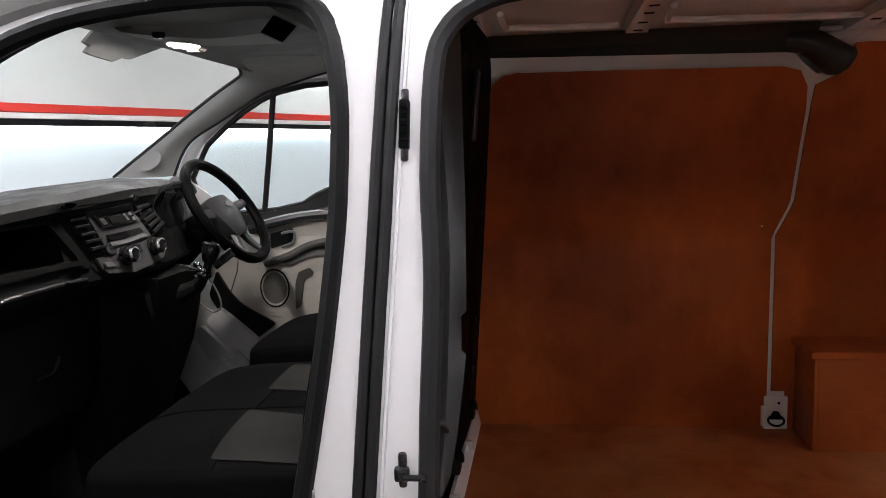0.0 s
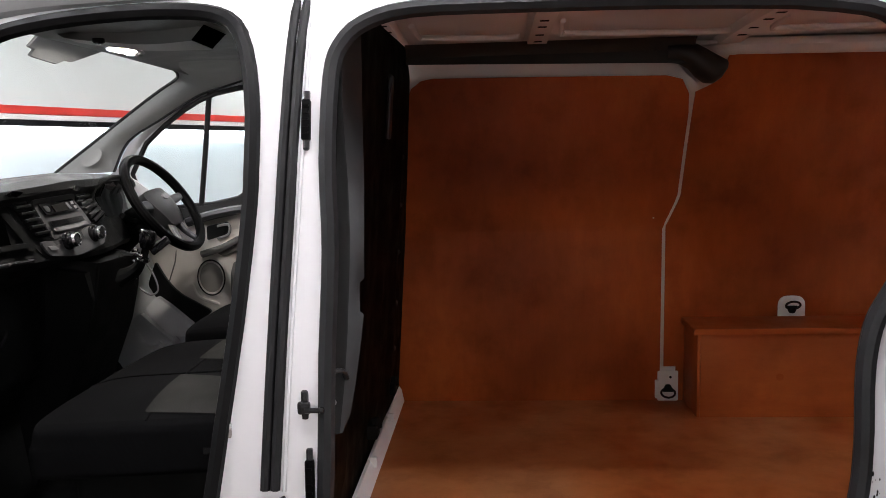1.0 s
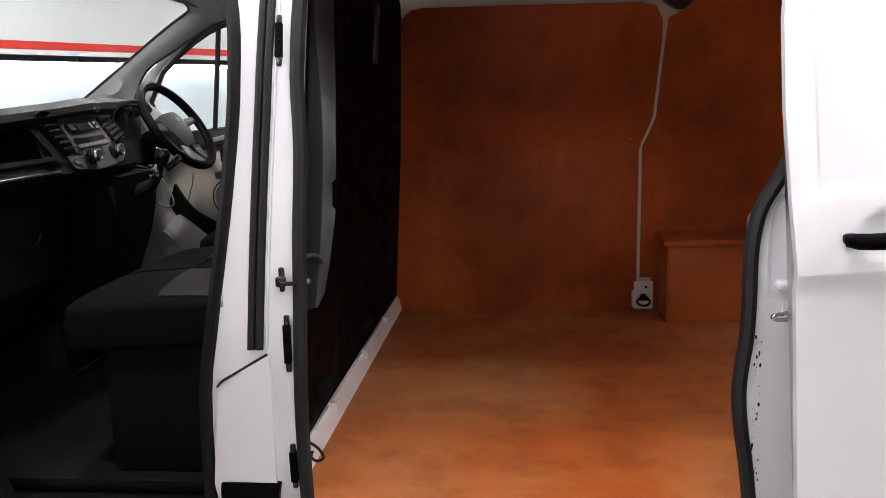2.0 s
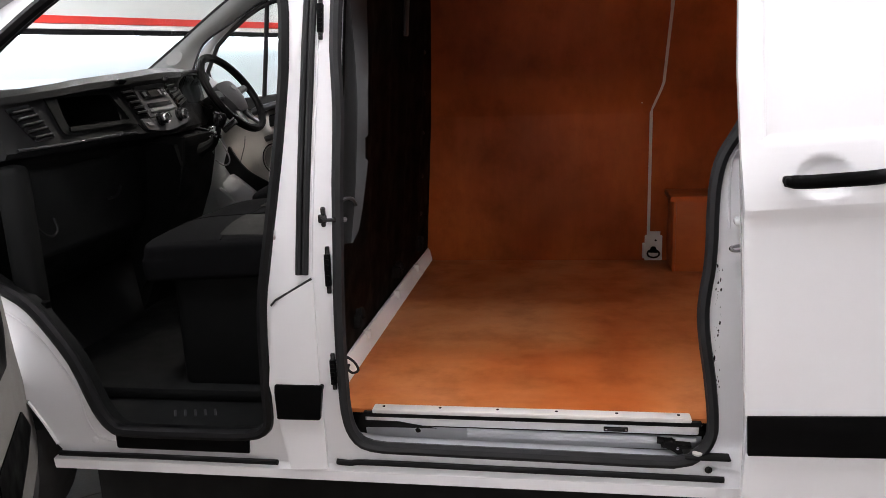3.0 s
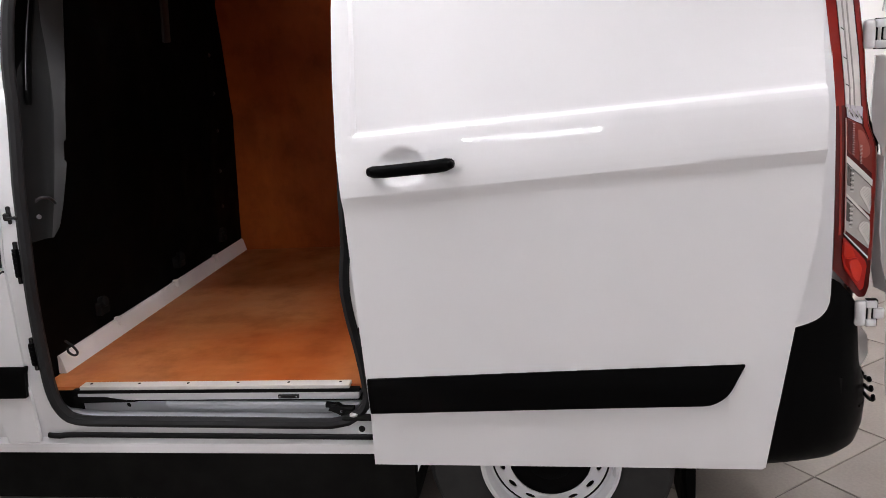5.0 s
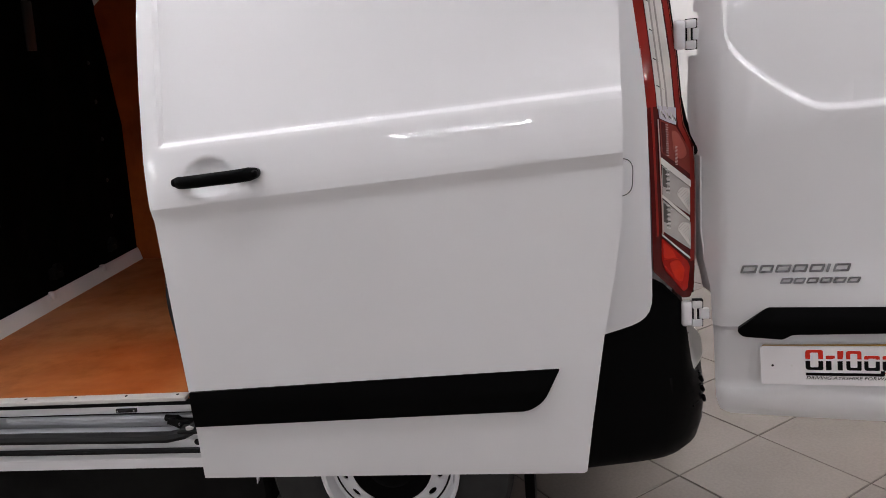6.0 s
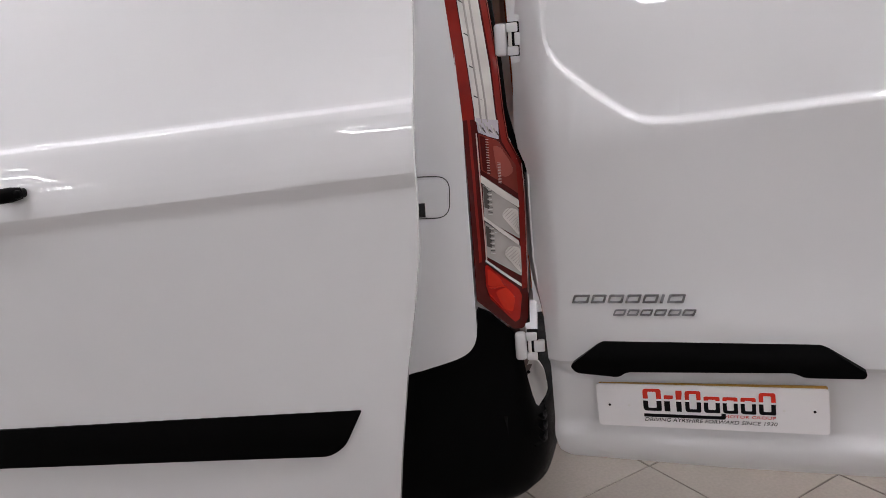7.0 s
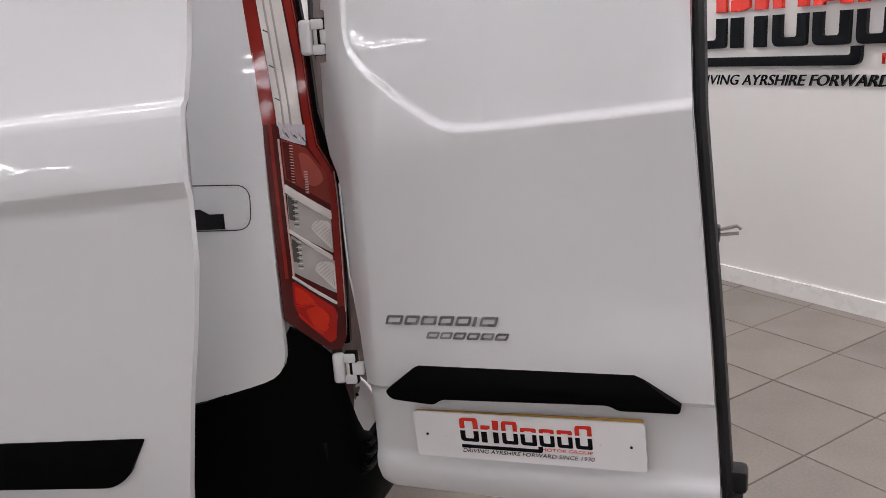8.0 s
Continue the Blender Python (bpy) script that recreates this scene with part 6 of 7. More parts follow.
bm = sheet([(-1.15, 1.375), (-0.98, 1.402), (-0.84, 1.418), (-0.73, 1.440), (-0.62, 1.492), (-0.16, 1.495), (-0.16, 1.455), (-0.60, 1.445), (-0.74, 1.395), (-0.92, 1.360), (-1.08, 1.345)], (), lambda x, z: trim_y(x, z) - 0.014, 0.02)
part("door_capping", bm, DASH, trimp, "charcoal door capping")
bm = bmesh.new()
tube(bm, curve_pts([(-0.95, 1.835, 1.345), (-0.85, 1.82, 1.372), (-0.72, 1.82, 1.395), (-0.55, 1.825, 1.405), (-0.3, 1.83, 1.41)], 5), 0.020, 8, False, 0.8)
part("armrest", bm, GREYTRIM, trimp)
bm = sheet(arc_poly([(-0.875, 1.325, 0.012), (-0.775, 1.345, 0.012), (-0.780, 1.290, 0.02), (-0.870, 1.265, 0.012)], 4), (), lambda x, z: trim_y(x, z) - 0.010, 0.012)
part("handle_pocket", bm, DASHLOW, trimp, "dark door pull pocket")
bm = bmesh.new()
tube(bm, curve_pts([(-0.90, 1.845, 1.205), (-0.80, 1.835, 1.235), (-0.68, 1.83, 1.285), (-0.45, 1.83, 1.31), (-0.2, 1.83, 1.32)], 5), 0.015, 8, False, 0.8)
part("pull_strap", bm, DOORDARK, trimp)
spk = part("speaker", turned([(0.070, 0), (0.072, 0.006), (0.066, 0.010), (0.062, 0.006), (0.058, 0.004), (0.03, 0.007), (0, 0.008)], 36, pose(-0.869, 1.866, 1.102, 90, 0, 0) @ Matrix.Diagonal((0.84, 1.07, 1, 1))), DOORGREY, trimp, "round grey speaker grille")
part("grille", turned([(0.060, 0.007), (0.03, 0.0095), (0, 0.0105)], 32, pose(-0.869, 1.866, 1.102, 90, 0, 0) @ Matrix.Diagonal((0.84, 1.07, 1, 1))), SPEAKER, spk)
bm = bmesh.new()
tube(bm, [(-0.869 + 0.059 * math.cos(a), 1.858, 1.102 + 0.076 * math.sin(a)) for a in [i * math.pi / 20 for i in range(40)]], 0.0035, 6, True)
part("speaker_ring", bm, DASHLOW, spk)
bm = sheet(arc_poly([(-0.76, 1.16, 0.03), (-0.17, 1.24, 0.02), (-0.17, 0.95, 0.02), (-0.74, 0.95, 0.04)], 5), (), lambda x, z: trim_y(x, z) - 0.008, 0.012)
part("door_bin", bm, DOORGREY, trimp)
# darker plate stands for the shade in the bin's slot
bm = sheet(arc_poly([(-0.784, 1.014, 0.01), (-0.780, 1.121, 0.01), (-0.765, 1.168, 0.01), (-0.718, 1.186, 0.01), (-0.700, 1.160, 0.02), (-0.742, 1.140, 0.02), (-0.764, 1.026, 0.01)], 4), (), lambda x, z: trim_y(x, z) - 0.018, 0.012)
part("bin_edge", bm, DOORDARK, trimp)
bm = bmesh.new()
tube(bm, curve_pts([(-0.957, 1.862, 1.075), (-0.938, 1.862, 1.027), (-0.898, 1.862, 1.001), (-0.840, 1.862, 0.985)], 5), [0.002] + [0.008] * 14 + [0.003], 8, False, 0.8)
part("trim_rib", bm, DOORGREY, trimp)
# darker plate stands for the shade under the armrest
bm = sheet(arc_poly([(-0.862, 1.228, 0.006), (-0.718, 1.282, 0.01), (-0.16, 1.31, 0.01), (-0.16, 1.25, 0.01), (-0.714, 1.233, 0.01), (-0.805, 1.192, 0.012)], 4), (), lambda x, z: trim_y(x, z) - 0.010, 0.012, [-0.8, -0.7, -0.6])
part("armrest_hollow", bm, DOORDARK, trimp)
bm = bmesh.new()
tube(bm, curve_pts([(-0.822, 1.84, 1.326), (-0.772, 1.84, 1.332), (-0.776, 1.84, 1.290), (-0.825, 1.84, 1.272)], 5), 0.006, 8)
part("inner_handle", bm, CONSOLE, trimp)
bm = bmesh.new()
tube(bm, [(-1.010, 1.866, 1.27), (-1.028, 1.866, 1.17), (-1.060, 1.866, 1.085)], 0.003, 6)
part("trim_joint", bm, DOORDARK, trimp)
# far sill and grey kick trim
bm = prism_y([(-1.12, 0.78), (-0.90, 0.56), (-0.62, 0.52), (-0.2, 0.52), (-0.2, 0.60), (-0.62, 0.60), (-0.88, 0.66), (-1.05, 0.86)], 1.70, 1.86, 0.01)
part("far_sill", bm, JAMB, van)
bm = sheet(arc_poly([(-1.110, 1.175, 0.01), (-1.150, 1.075, 0.02), (-1.085, 0.965, 0.03), (-0.973, 0.880, 0.02), (-0.870, 0.955, 0.02), (-1.015, 1.035, 0.04), (-1.066, 1.095, 0.03)], 4), (), lambda x, z: 1.852, 0.02)
part("sill_seal", bm, DASH, van, "black rubber flap along the far sill")
for pts, y in (([(-1.101, 1.030), (-1.047, 0.995), (-0.935, 0.910), (-0.90, 0.85), (-1.047, 0.870), (-1.148, 0.978)], 1.80), ([(-1.145, 0.972), (-1.178, 0.942), (-1.10, 0.840), (-0.99, 0.85)], 1.74)):
    bm = sheet(arc_poly([(*p, 0.012) for p in pts], 4), (), lambda x, z: y + 0.25 * (z - 0.95), 0.03)
    part("sill_trim", bm, JAMB, van, "pale grey plastic sill trim")

# seats
def cushion(name, x0, x1, y0, y1, z0, z1, material, parent, bev=0.045, label="", tilt=0, at=None):
    bm = bmesh.new()
    add_box(bm, x0, x1, y0, y1, z0, z1)
    bmesh.ops.subdivide_edges(bm, edges=bm.edges[:], cuts=5, use_grid_fill=True)
    cx, cy, cz = (x0 + x1) / 2, (y0 + y1) / 2, (z0 + z1) / 2
    for v in bm.verts:
        u = abs(v.co.x - cx) / (x1 - x0) * 2
        w = abs(v.co.y - cy) / (y1 - y0) * 2
        q = (v.co.z - cz) / (z1 - z0) * 2
        r = min(1.0, (u ** 8 + w ** 8)) 
        if q > 0.3:
            v.co.z -= bev * r * 0.9
        v.co.x += (cx - v.co.x) * 0.05 * max(0, q) * w ** 6
        v.co.y += (cy - v.co.y) * 0.05 * max(0, q) * u ** 6
    m = pose(cx, cy, cz, 0, tilt, 0) @ Matrix.Translation((-cx, -cy, -cz))
    bmesh.ops.transform(bm, matrix=m, verts=bm.verts[:])
    me_part = part(name, bm, material, parent, label)
    md = me_part.modifiers.new("round", "SUBSURF")
    md.levels = md.render_levels = 2
    return me_part


bench = cushion("bench_seat", -0.72, -0.16, 0.205, 1.015, 0.91, 1.069, SEAT, van, 0.03, "black cloth two-seat passenger bench", -3)
bpy.context.view_layer.update()
bench_top = bench.evaluated_get(bpy.context.evaluated_depsgraph_get())


def on_bench(x, y):
    """Height of the cushion's upholstered top."""
    found, spot, _, _ = bench_top.ray_cast(Vector((max(-0.71, min(-0.165, x)), max(0.215, y), 1.5)), Vector((0, 0, -1)))
    return spot.z if found else 1.05


for quad in (((-0.440, 0.250), (-0.450, 0.485), (-0.16, 0.385), (-0.16, 0.225)), ((-0.462, 0.640), (-0.473, 0.875), (-0.16, 0.775), (-0.16, 0.560))):
    bm = fill_flat(arc_poly([(*c, 0.012) for c in quad], 4), (), grid(14, -0.48, -0.16), grid(26, 0.22, 0.88))
    for v in bm.verts:
        v.co = Vector((v.co.x, v.co.z, on_bench(v.co.x, v.co.z) + 0.003))
    bmesh.ops.solidify(bm, geom=bm.faces[:], thickness=-0.004)
    part("seat_insert", bm, INSERT, bench, "grey cloth seat insert")
for pts in ([(-0.70, 0.505), (-0.44, 0.500), (-0.16, 0.500)], [(-0.425, 0.225), (-0.440, 0.515), (-0.450, 0.84)]):
    bm = bmesh.new()
    tube(bm, [(q[0], q[1], on_bench(q[0], q[1])) for q in curve_pts([Vector((*q, 0.0)) for q in pts], 8)], 0.003, 6)
    part("seam", bm, SEAT, bench)
cushion("bench_backrest", -0.20, -0.085, 0.215, 1.015, 1.08, 1.62, SEAT, bench, 0.04, "", 12)
bm = bmesh.new()
add_box(bm, -0.62, -0.16, 0.245, 0.985, 0.53, 0.95, 0.03, 3)
part("seat_box", bm, DASHLOW, bench)
part("seat_clip", turned([(0.010, 0), (0.010, 0.008), (0, 0.012)], 10, pose(-0.655, 0.255, 0.955, 60, -30, 0)), CHROME, bench)
bm = bmesh.new()
add_box(bm, -0.30, -0.24, 0.205, 0.235, 0.955, 0.995, 0.008)
part("belt_buckle", bm, GLOSSBLACK, bench)
drvseat = cushion("driver_seat", -0.74, -0.22, 1.17, 1.66, 0.90, 1.075, SEAT, van, 0.035, "black cloth driver's seat", -4)
cushion("driver_backrest", -0.20, -0.08, 1.17, 1.66, 1.06, 1.68, SEAT, drvseat, 0.04, "", 12)
cushion("seat_insert", -0.52, -0.24, 1.26, 1.57, 1.03, 1.082, INSERT, drvseat, 0.012, "", -4)
bm = bmesh.new()
add_box(bm, -0.62, -0.22, 1.22, 1.62, 0.53, 0.92, 0.02, 2)
part("seat_box", bm, DASHLOW, drvseat)

# ---- the van: cab door standing open ----
HINGE = Vector((-0.970, -0.065, 0))
opened = 60.0
DM = Matrix.Translation(HINGE) @ pose(0, 0, 0, 0, 0, -opened)
trim_line = [(1.02, 0.345), (0.36, 0.345), (0.14, 0.362), (0.0, 0.384), (-0.06, 0.412), (-0.085, 0.46), (-0.070, 0.525), (-0.028, 0.652), (0.028, 0.778), (0.060, 0.885), (0.087, 0.980), (0.110, 1.08), (0.120, 1.30), (1.02, 1.30)]
cab_door = part("cab_door", sheet([(x - 0.006 if x < 1 else x, z) for x, z in trim_line], (), lambda x, z: -0.075 + 0.02 * max(0, z - 1.0), 0.055, (), [0.6, 0.9, 1.1]), WHITE, van, "opened white cab door with grey inner trim")
cab_door.matrix_basis = DM
# trim in the speaker grey, darker than DOORGREY for the shade on this door
bm = sheet(trim_line, (), lambda x, z: -0.019, 0.019, (), [0.5, 0.7, 0.9, 1.1])
ct = part("door_trim", bm, SPEAKER, cab_door, "warm grey plastic door trim")
# flat dark plates stand for the shade in the bin and the speaker recess
bm = sheet(arc_poly([(0.108, 0.622, 0.01), (0.008, 0.528, 0.01), (0.145, 0.480, 0.02), (0.32, 0.450, 0.02), (0.52, 0.470, 0.03), (0.52, 0.62, 0.03)], 4), (), lambda x, z: 0.0015, 0.004)
part("door_pocket", bm, STEEL_HOLLOW, ct, "dark plate standing for the door bin's shaded opening")
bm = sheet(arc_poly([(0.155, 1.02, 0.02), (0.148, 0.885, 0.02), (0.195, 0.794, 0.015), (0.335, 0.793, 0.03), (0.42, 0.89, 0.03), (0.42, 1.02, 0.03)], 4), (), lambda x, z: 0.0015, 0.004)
part("speaker_recess", bm, STEEL_HOLLOW, ct)
bm = bmesh.new()
add_box(bm, 0.425, 0.475, -0.002, 0.006, 0.772, 0.798, 0.004)
part("door_reflector", bm, RED_LENS, ct, "small red door reflector")
for z in (0.60, 1.08):
    bm = bmesh.new()
    add_box(bm, -1.06, -1.00, -0.060, -0.03, z - 0.03, z + 0.03, 0.006)
    part("door_hinge", bm, WHITE, van)


# ---- the van: tail ----
# rear corner post and body end
bm = bmesh.new()
post = [(2.30, 0.09), (2.36, 0.075), (2.41, 0.10), (2.432, 0.140), (2.436, 0.20), (2.42, 0.24), (2.35, 0.24)]
prev = None
for z in (0.50, 0.80, 1.0, 1.3, 1.6, 1.85, 1.97):
    off = side_y(2.36, z) - side_y(2.36, 0.9)
    row = [bm.verts.new((x, y + off, z)) for x, y in post]
    if prev:
        for j in range(len(row)):
            bm.faces.new((prev[j], prev[(j + 1) % len(row)], row[(j + 1) % len(row)], row[j]))
    prev = row
part("rear_post", bm, WHITE, van)
bm = bmesh.new()
zs = [0.62 + (1.95 - 0.62) * i / 14 for i in range(15)]
tube(bm, [(2.424, 0.238 + side_y(2.36, z) - side_y(2.36, 0.9), z) for z in zs], 0.014, 8)
part("rear_door_seal", bm, RUBBER, van)
part("rear_sill", box(2.30, 2.50, 0.20, 1.80, 0.50, 0.575, 0.008), JAMB, van)
bm = bmesh.new()
add_box(bm, 2.36, 2.46, 1.72, 1.90, 0.50, 1.97, 0.03, 3)
part("rear_post_far", bm, WHITE, van)
bm = sheet(arc_poly([(0.955, 0.46, 0.03), (1.80, 0.46, 0.03), (1.78, 1.55, 0.03), (1.68, 1.92, 0.05), (0.955, 1.92, 0.02)], 4), (), lambda y, z: -0.06 * max(0, z - 1.1), 0.04)
for v in bm.verts:
    v.co = Vector((2.49 + v.co.y, v.co.x, v.co.z))
shut = part("rear_door", bm, WHITE, van, "closed white rear door lined with plywood")
bm = sheet(arc_poly([(1.00, 0.60, 0.03), (1.74, 0.60, 0.03), (1.70, 1.50, 0.03), (1.62, 1.80, 0.05), (1.00, 1.80, 0.03)], 4), (), lambda y, z: -0.06 * max(0, z - 1.1), 0.009)
for v in bm.verts:
    v.co = Vector((2.479 + v.co.y, v.co.x, v.co.z))
part("door_lining", bm, PLY_WALL, shut, "stained plywood door lining")
part("rear_header", box(2.30, 2.45, 0.24, 1.72, 1.90, 1.99, 0.02), WHITE, van)

# jamb between bumper and lamp, seen past the open door: an upright coloured as the shaded gap and a cream pocket at its
# foot
bm = bmesh.new()
prev = None
for z, dx in ((0.56, 0.0), (0.66, 0.002), (0.80, 0.0), (1.00, -0.004), (1.30, -0.018), (1.60, -0.045), (1.88, -0.080)):
    oy = side_y(2.36, z) - side_y(2.36, 0.9)
    row = [bm.verts.new((x + dx, y + oy, z)) for x, y in ((2.440, 0.150), (2.462, 0.158), (2.470, 0.200), (2.470, 0.370), (2.440, 0.380))]
    if prev:
        for j in range(4):
            bm.faces.new((prev[j], prev[j + 1], row[j + 1], row[j]))
    prev = row
part("rear_jamb", bm, JAMB_GAP_SHADE, van, "rear door jamb coloured as the shaded gap behind the lamp")
bm = sheet(arc_poly([(2.490, 0.690, 0.01), (2.520, 0.650, 0.02), (2.528, 0.585, 0.01), (2.520, 0.560, 0.01), (2.484, 0.516, 0.014), (2.459, 0.548, 0.02), (2.451, 0.595, 0.02)], 5), (),
           lambda x, z: 0.172 + 0.030 * max(0.0, 1 - ((x - 2.498 - 0.25 * (0.60 - z)) / 0.040) ** 2) * max(0.0, 1 - ((z - 0.605) / 0.09) ** 2), 0.012, grid(14, 2.451, 2.530), grid(14, 0.516, 0.690))
pocket = part("jamb_pocket", bm, PRIMER, van, "cream painted pocket at the foot of the jamb")
# strip browner and darker than the pocket's paint, its shade put into the colour
bm = sheet(arc_poly([(2.441, 0.750, 0.004), (2.494, 0.750, 0.004), (2.491, 0.660, 0.01), (2.454, 0.580, 0.006), (2.441, 0.578, 0.004)], 3), (), lambda x, z: 0.192, 0.006)
part("jamb_strip", bm, JAMB_SHADE_GREY, van, "brown-grey jamb strip below the hinge, coloured as in shade")
part("drain_hole", turned([(0.005, 0), (0.004, 0.001), (0, 0.001)], 10, pose(2.478, 0.1915, 0.634, 90, 0, 0)), UNDER, pocket)
for r, zc in ((0.065, 0.545), (0.085, 0.525), (0.105, 0.505)):
    bm = bmesh.new()
    tube(bm, [(2.505 + 0.012 * math.sin(a), 0.170 - r * math.cos(a) * 0.9, zc - 0.35 * r * math.sin(a)) for a in [i * math.pi / 10 for i in range(11)]], 0.006, 8)
    part("step_rib", bm, TRIM, van)

# fuel flap outline and door-rail recess on the rear quarter
def flap_pt(x, z, out=0.0015):
    return (x, side_y(x, z) - out, z)


bm = bmesh.new()
loop = arc_poly([(2.155, 1.214, 0.01), (2.322, 1.208, 0.035), (2.316, 1.108, 0.035), (2.150, 1.112, 0.01)], 6)
tube(bm, [flap_pt(x, z, 0.0) for x, z in loop], 0.0013, 6, True)
part("flap_joint", bm, GREYTRIM, van, "dark joint line of a rounded flap")
bm = sheet(arc_poly([(2.160, 1.209, 0.01), (2.317, 1.203, 0.033), (2.311, 1.113, 0.033), (2.155, 1.117, 0.01)], 6), (), lambda x, z: side_y(x, z) - 0.003, 0.006, (2.2, 2.25, 2.3), ())
flap = part("rail_flap", bm, WHITE, van, "white rounded flap on the rear quarter")
bm = sheet([(2.10, 1.160), (2.205, 1.160), (2.225, 1.148), (2.258, 1.148), (2.258, 1.114), (2.10, 1.114)], (), lambda x, z: side_y(x, z) - 0.005, 0.004)
part("rail_slot", bm, GLOSSBLACK, flap, "black slot of the door's middle rail")

# tail lamp: a tall lens that wraps the corner
def lamp_y(x, z):
    t = max(0.0, (x - 2.345) / 0.15)
    return 0.043 + 0.085 * t ** 1.35 + (side_y(2.36, z) - side_y(2.36, 0.95))


def lamp_l(z):
    return interp(z, ((0.78, 2.372), (0.90, 2.366), (1.03, 2.367), (1.13, 2.365), (1.20, 2.364), (1.296, 2.362), (1.377, 2.359), (1.469, 2.350), (1.577, 2.339), (1.86, 2.310)))


def lamp_r(z):
    return interp(z, ((0.79, 2.486), (0.888, 2.494), (1.087, 2.498), (1.15, 2.499), (1.218, 2.495), (1.27, 2.467), (1.35, 2.458), (1.461, 2.452), (1.594, 2.436), (1.86, 2.405)))


def lamp_piece(name, pts, out, thick, material, parent, label="", r=0.004):
    bm = sheet(arc_poly([(*p, r) for p in pts], 3), (), lambda x, z: lamp_y(x, z) - out, thick, [2.36, 2.375, 2.39, 2.405, 2.42, 2.435, 2.45, 2.465, 2.48], [0.9, 1.0, 1.1, 1.2, 1.3, 1.4, 1.5, 1.6, 1.7])
    return part(name, bm, material, parent, label)


left = [(lamp_l(z), z) for z in (0.895, 0.95, 1.1, 1.25, 1.33, 1.45, 1.6, 1.75)]
right = [(lamp_r(z), z) for z in (1.80, 1.62, 1.45, 1.35, 1.29, 1.27, 1.245, 1.218, 1.10, 0.95, 0.82)]
lamp = lamp_piece("tail_lamp", left + [(2.330, 1.82), (2.36, 1.85), (2.40, 1.84)] + right + [(2.476, 0.795), (2.452, 0.800)], 0.004, 0.03, DEEP_RED, van, "tall red and clear tail lamp", 0.006)


def lamp_band(name, z0, z1, a, b, side, material, out=0.006, n=12, label=""):
    """A strip along the lamp's left or right frame, a to b from its edge."""
    edge = (lambda z, d: lamp_l(z) + d) if side == "l" else (lambda z, d: lamp_r(z) - d)
    zz = [z0 + (z1 - z0) * i / n for i in range(n + 1)]
    pts = [(edge(z, a), z) for z in zz] + [(edge(z, b), z) for z in reversed(zz)]
    return part(name, sheet(pts, (), lambda x, z: lamp_y(x, z) - out, 0.004, [2.35, 2.38, 2.41, 2.44, 2.46, 2.48], ()), material, lamp, label)


lamp_band("frame_band", 1.335, 1.80, 0.0015, 0.0275, "l", FRAME_RED, 0.0055)
lamp_band("frame_band", 0.99, 1.335, 0.0120, 0.0185, "l", FRAME_RED, 0.0052)
lamp_band("frame_band", 0.90, 1.80, 0.0040, 0.0170, "r", FRAME_RED, 0.006, 24)
lamp_band("frame_line", 0.885, 1.215, 0.0008, 0.0026, "r", PINKLINE, 0.007, 8)
lamp_band("frame_line", 1.235, 1.80, 0.0005, 0.0020, "r", BOWL_RED, 0.007, 12)
# upper clear lens with its two grey lines and short dashes
tl = [(lamp_l(z) + 0.030, z) for z in (1.330, 1.36, 1.45, 1.6, 1.78)]
tr = [(lamp_r(z) - 0.021, z) for z in (1.78, 1.6, 1.45, 1.34, 1.30)]
clear = lamp_piece("clear_lens", tl + tr, 0.007, 0.006, CLEAR_LENS, lamp, "clear upper lens with fine lines", 0.003)
for off in (0.0435, 0.0570):
    bm = bmesh.new()
    zz = [1.325 + 0.46 * i / 10 for i in range(11)]
    tube(bm, [(lamp_l(z) + off, lamp_y(lamp_l(z) + off, z) - 0.0072, z) for z in zz], 0.0028, 6, False, 0.5)
    part("lens_line", bm, CHAMBER, clear)
for z in (1.39, 1.46, 1.535, 1.61, 1.69):
    for off, dz in ((0.0335, 0.0), (0.0480, -0.010), (0.0610, -0.021)):
        bm = bmesh.new()
        x = lamp_l(z) + off
        tube(bm, [(x, lamp_y(x, z) - 0.0075, z + dz), (x + 0.009, lamp_y(x + 0.009, z) - 0.0075, z + dz - 0.006)], 0.0014, 6)
        part("lens_dash", bm, CHROME if off > 0.04 else GREYTRIM, clear)
# faceted crystal at the foot of the clear lens
crystal = lamp_piece("crystal", [(2.393, 1.338), (2.412, 1.333), (2.444, 1.326), (2.443, 1.281), (2.420, 1.291), (2.396, 1.304)], 0.0085, 0.005, CRYSTAL, lamp, "pale faceted crystal at the foot of the lens", 0.002)
for i in range(9):
    x, z = 2.396 + 0.0052 * i, 1.330 - 0.0022 * i
    bm = bmesh.new()
    a, b = (x, z - 0.006 * (i % 3)), (x + 0.007, z - 0.024 + 0.004 * (i % 2))
    tube(bm, [(a[0], lamp_y(*a) - 0.0095, a[1]), (b[0], lamp_y(*b) - 0.0095, b[1])], [0.0022, 0.0008], 4, False, 0.6)
    part("crystal_facet", bm, (REFLECTOR, CHAMBER, SMOKE_GREY)[i % 3], crystal, flat=True)
# smoky red lens with ladder ribs and a paler bowl
mid = lamp_piece("red_lens", [(2.396, 1.302), (2.442, 1.277), (2.466, 1.236), (2.480, 1.212), (2.482, 1.142), (2.440, 1.180), (2.398, 1.214)], 0.007, 0.006, SMOKE_RED, lamp, "smoky red middle lens")
lamp_piece("red_bowl", [(2.428, 1.270), (2.446, 1.262), (2.468, 1.222), (2.474, 1.196), (2.452, 1.186), (2.434, 1.206)], 0.0085, 0.004, BOWL_RED, mid, "", 0.012)
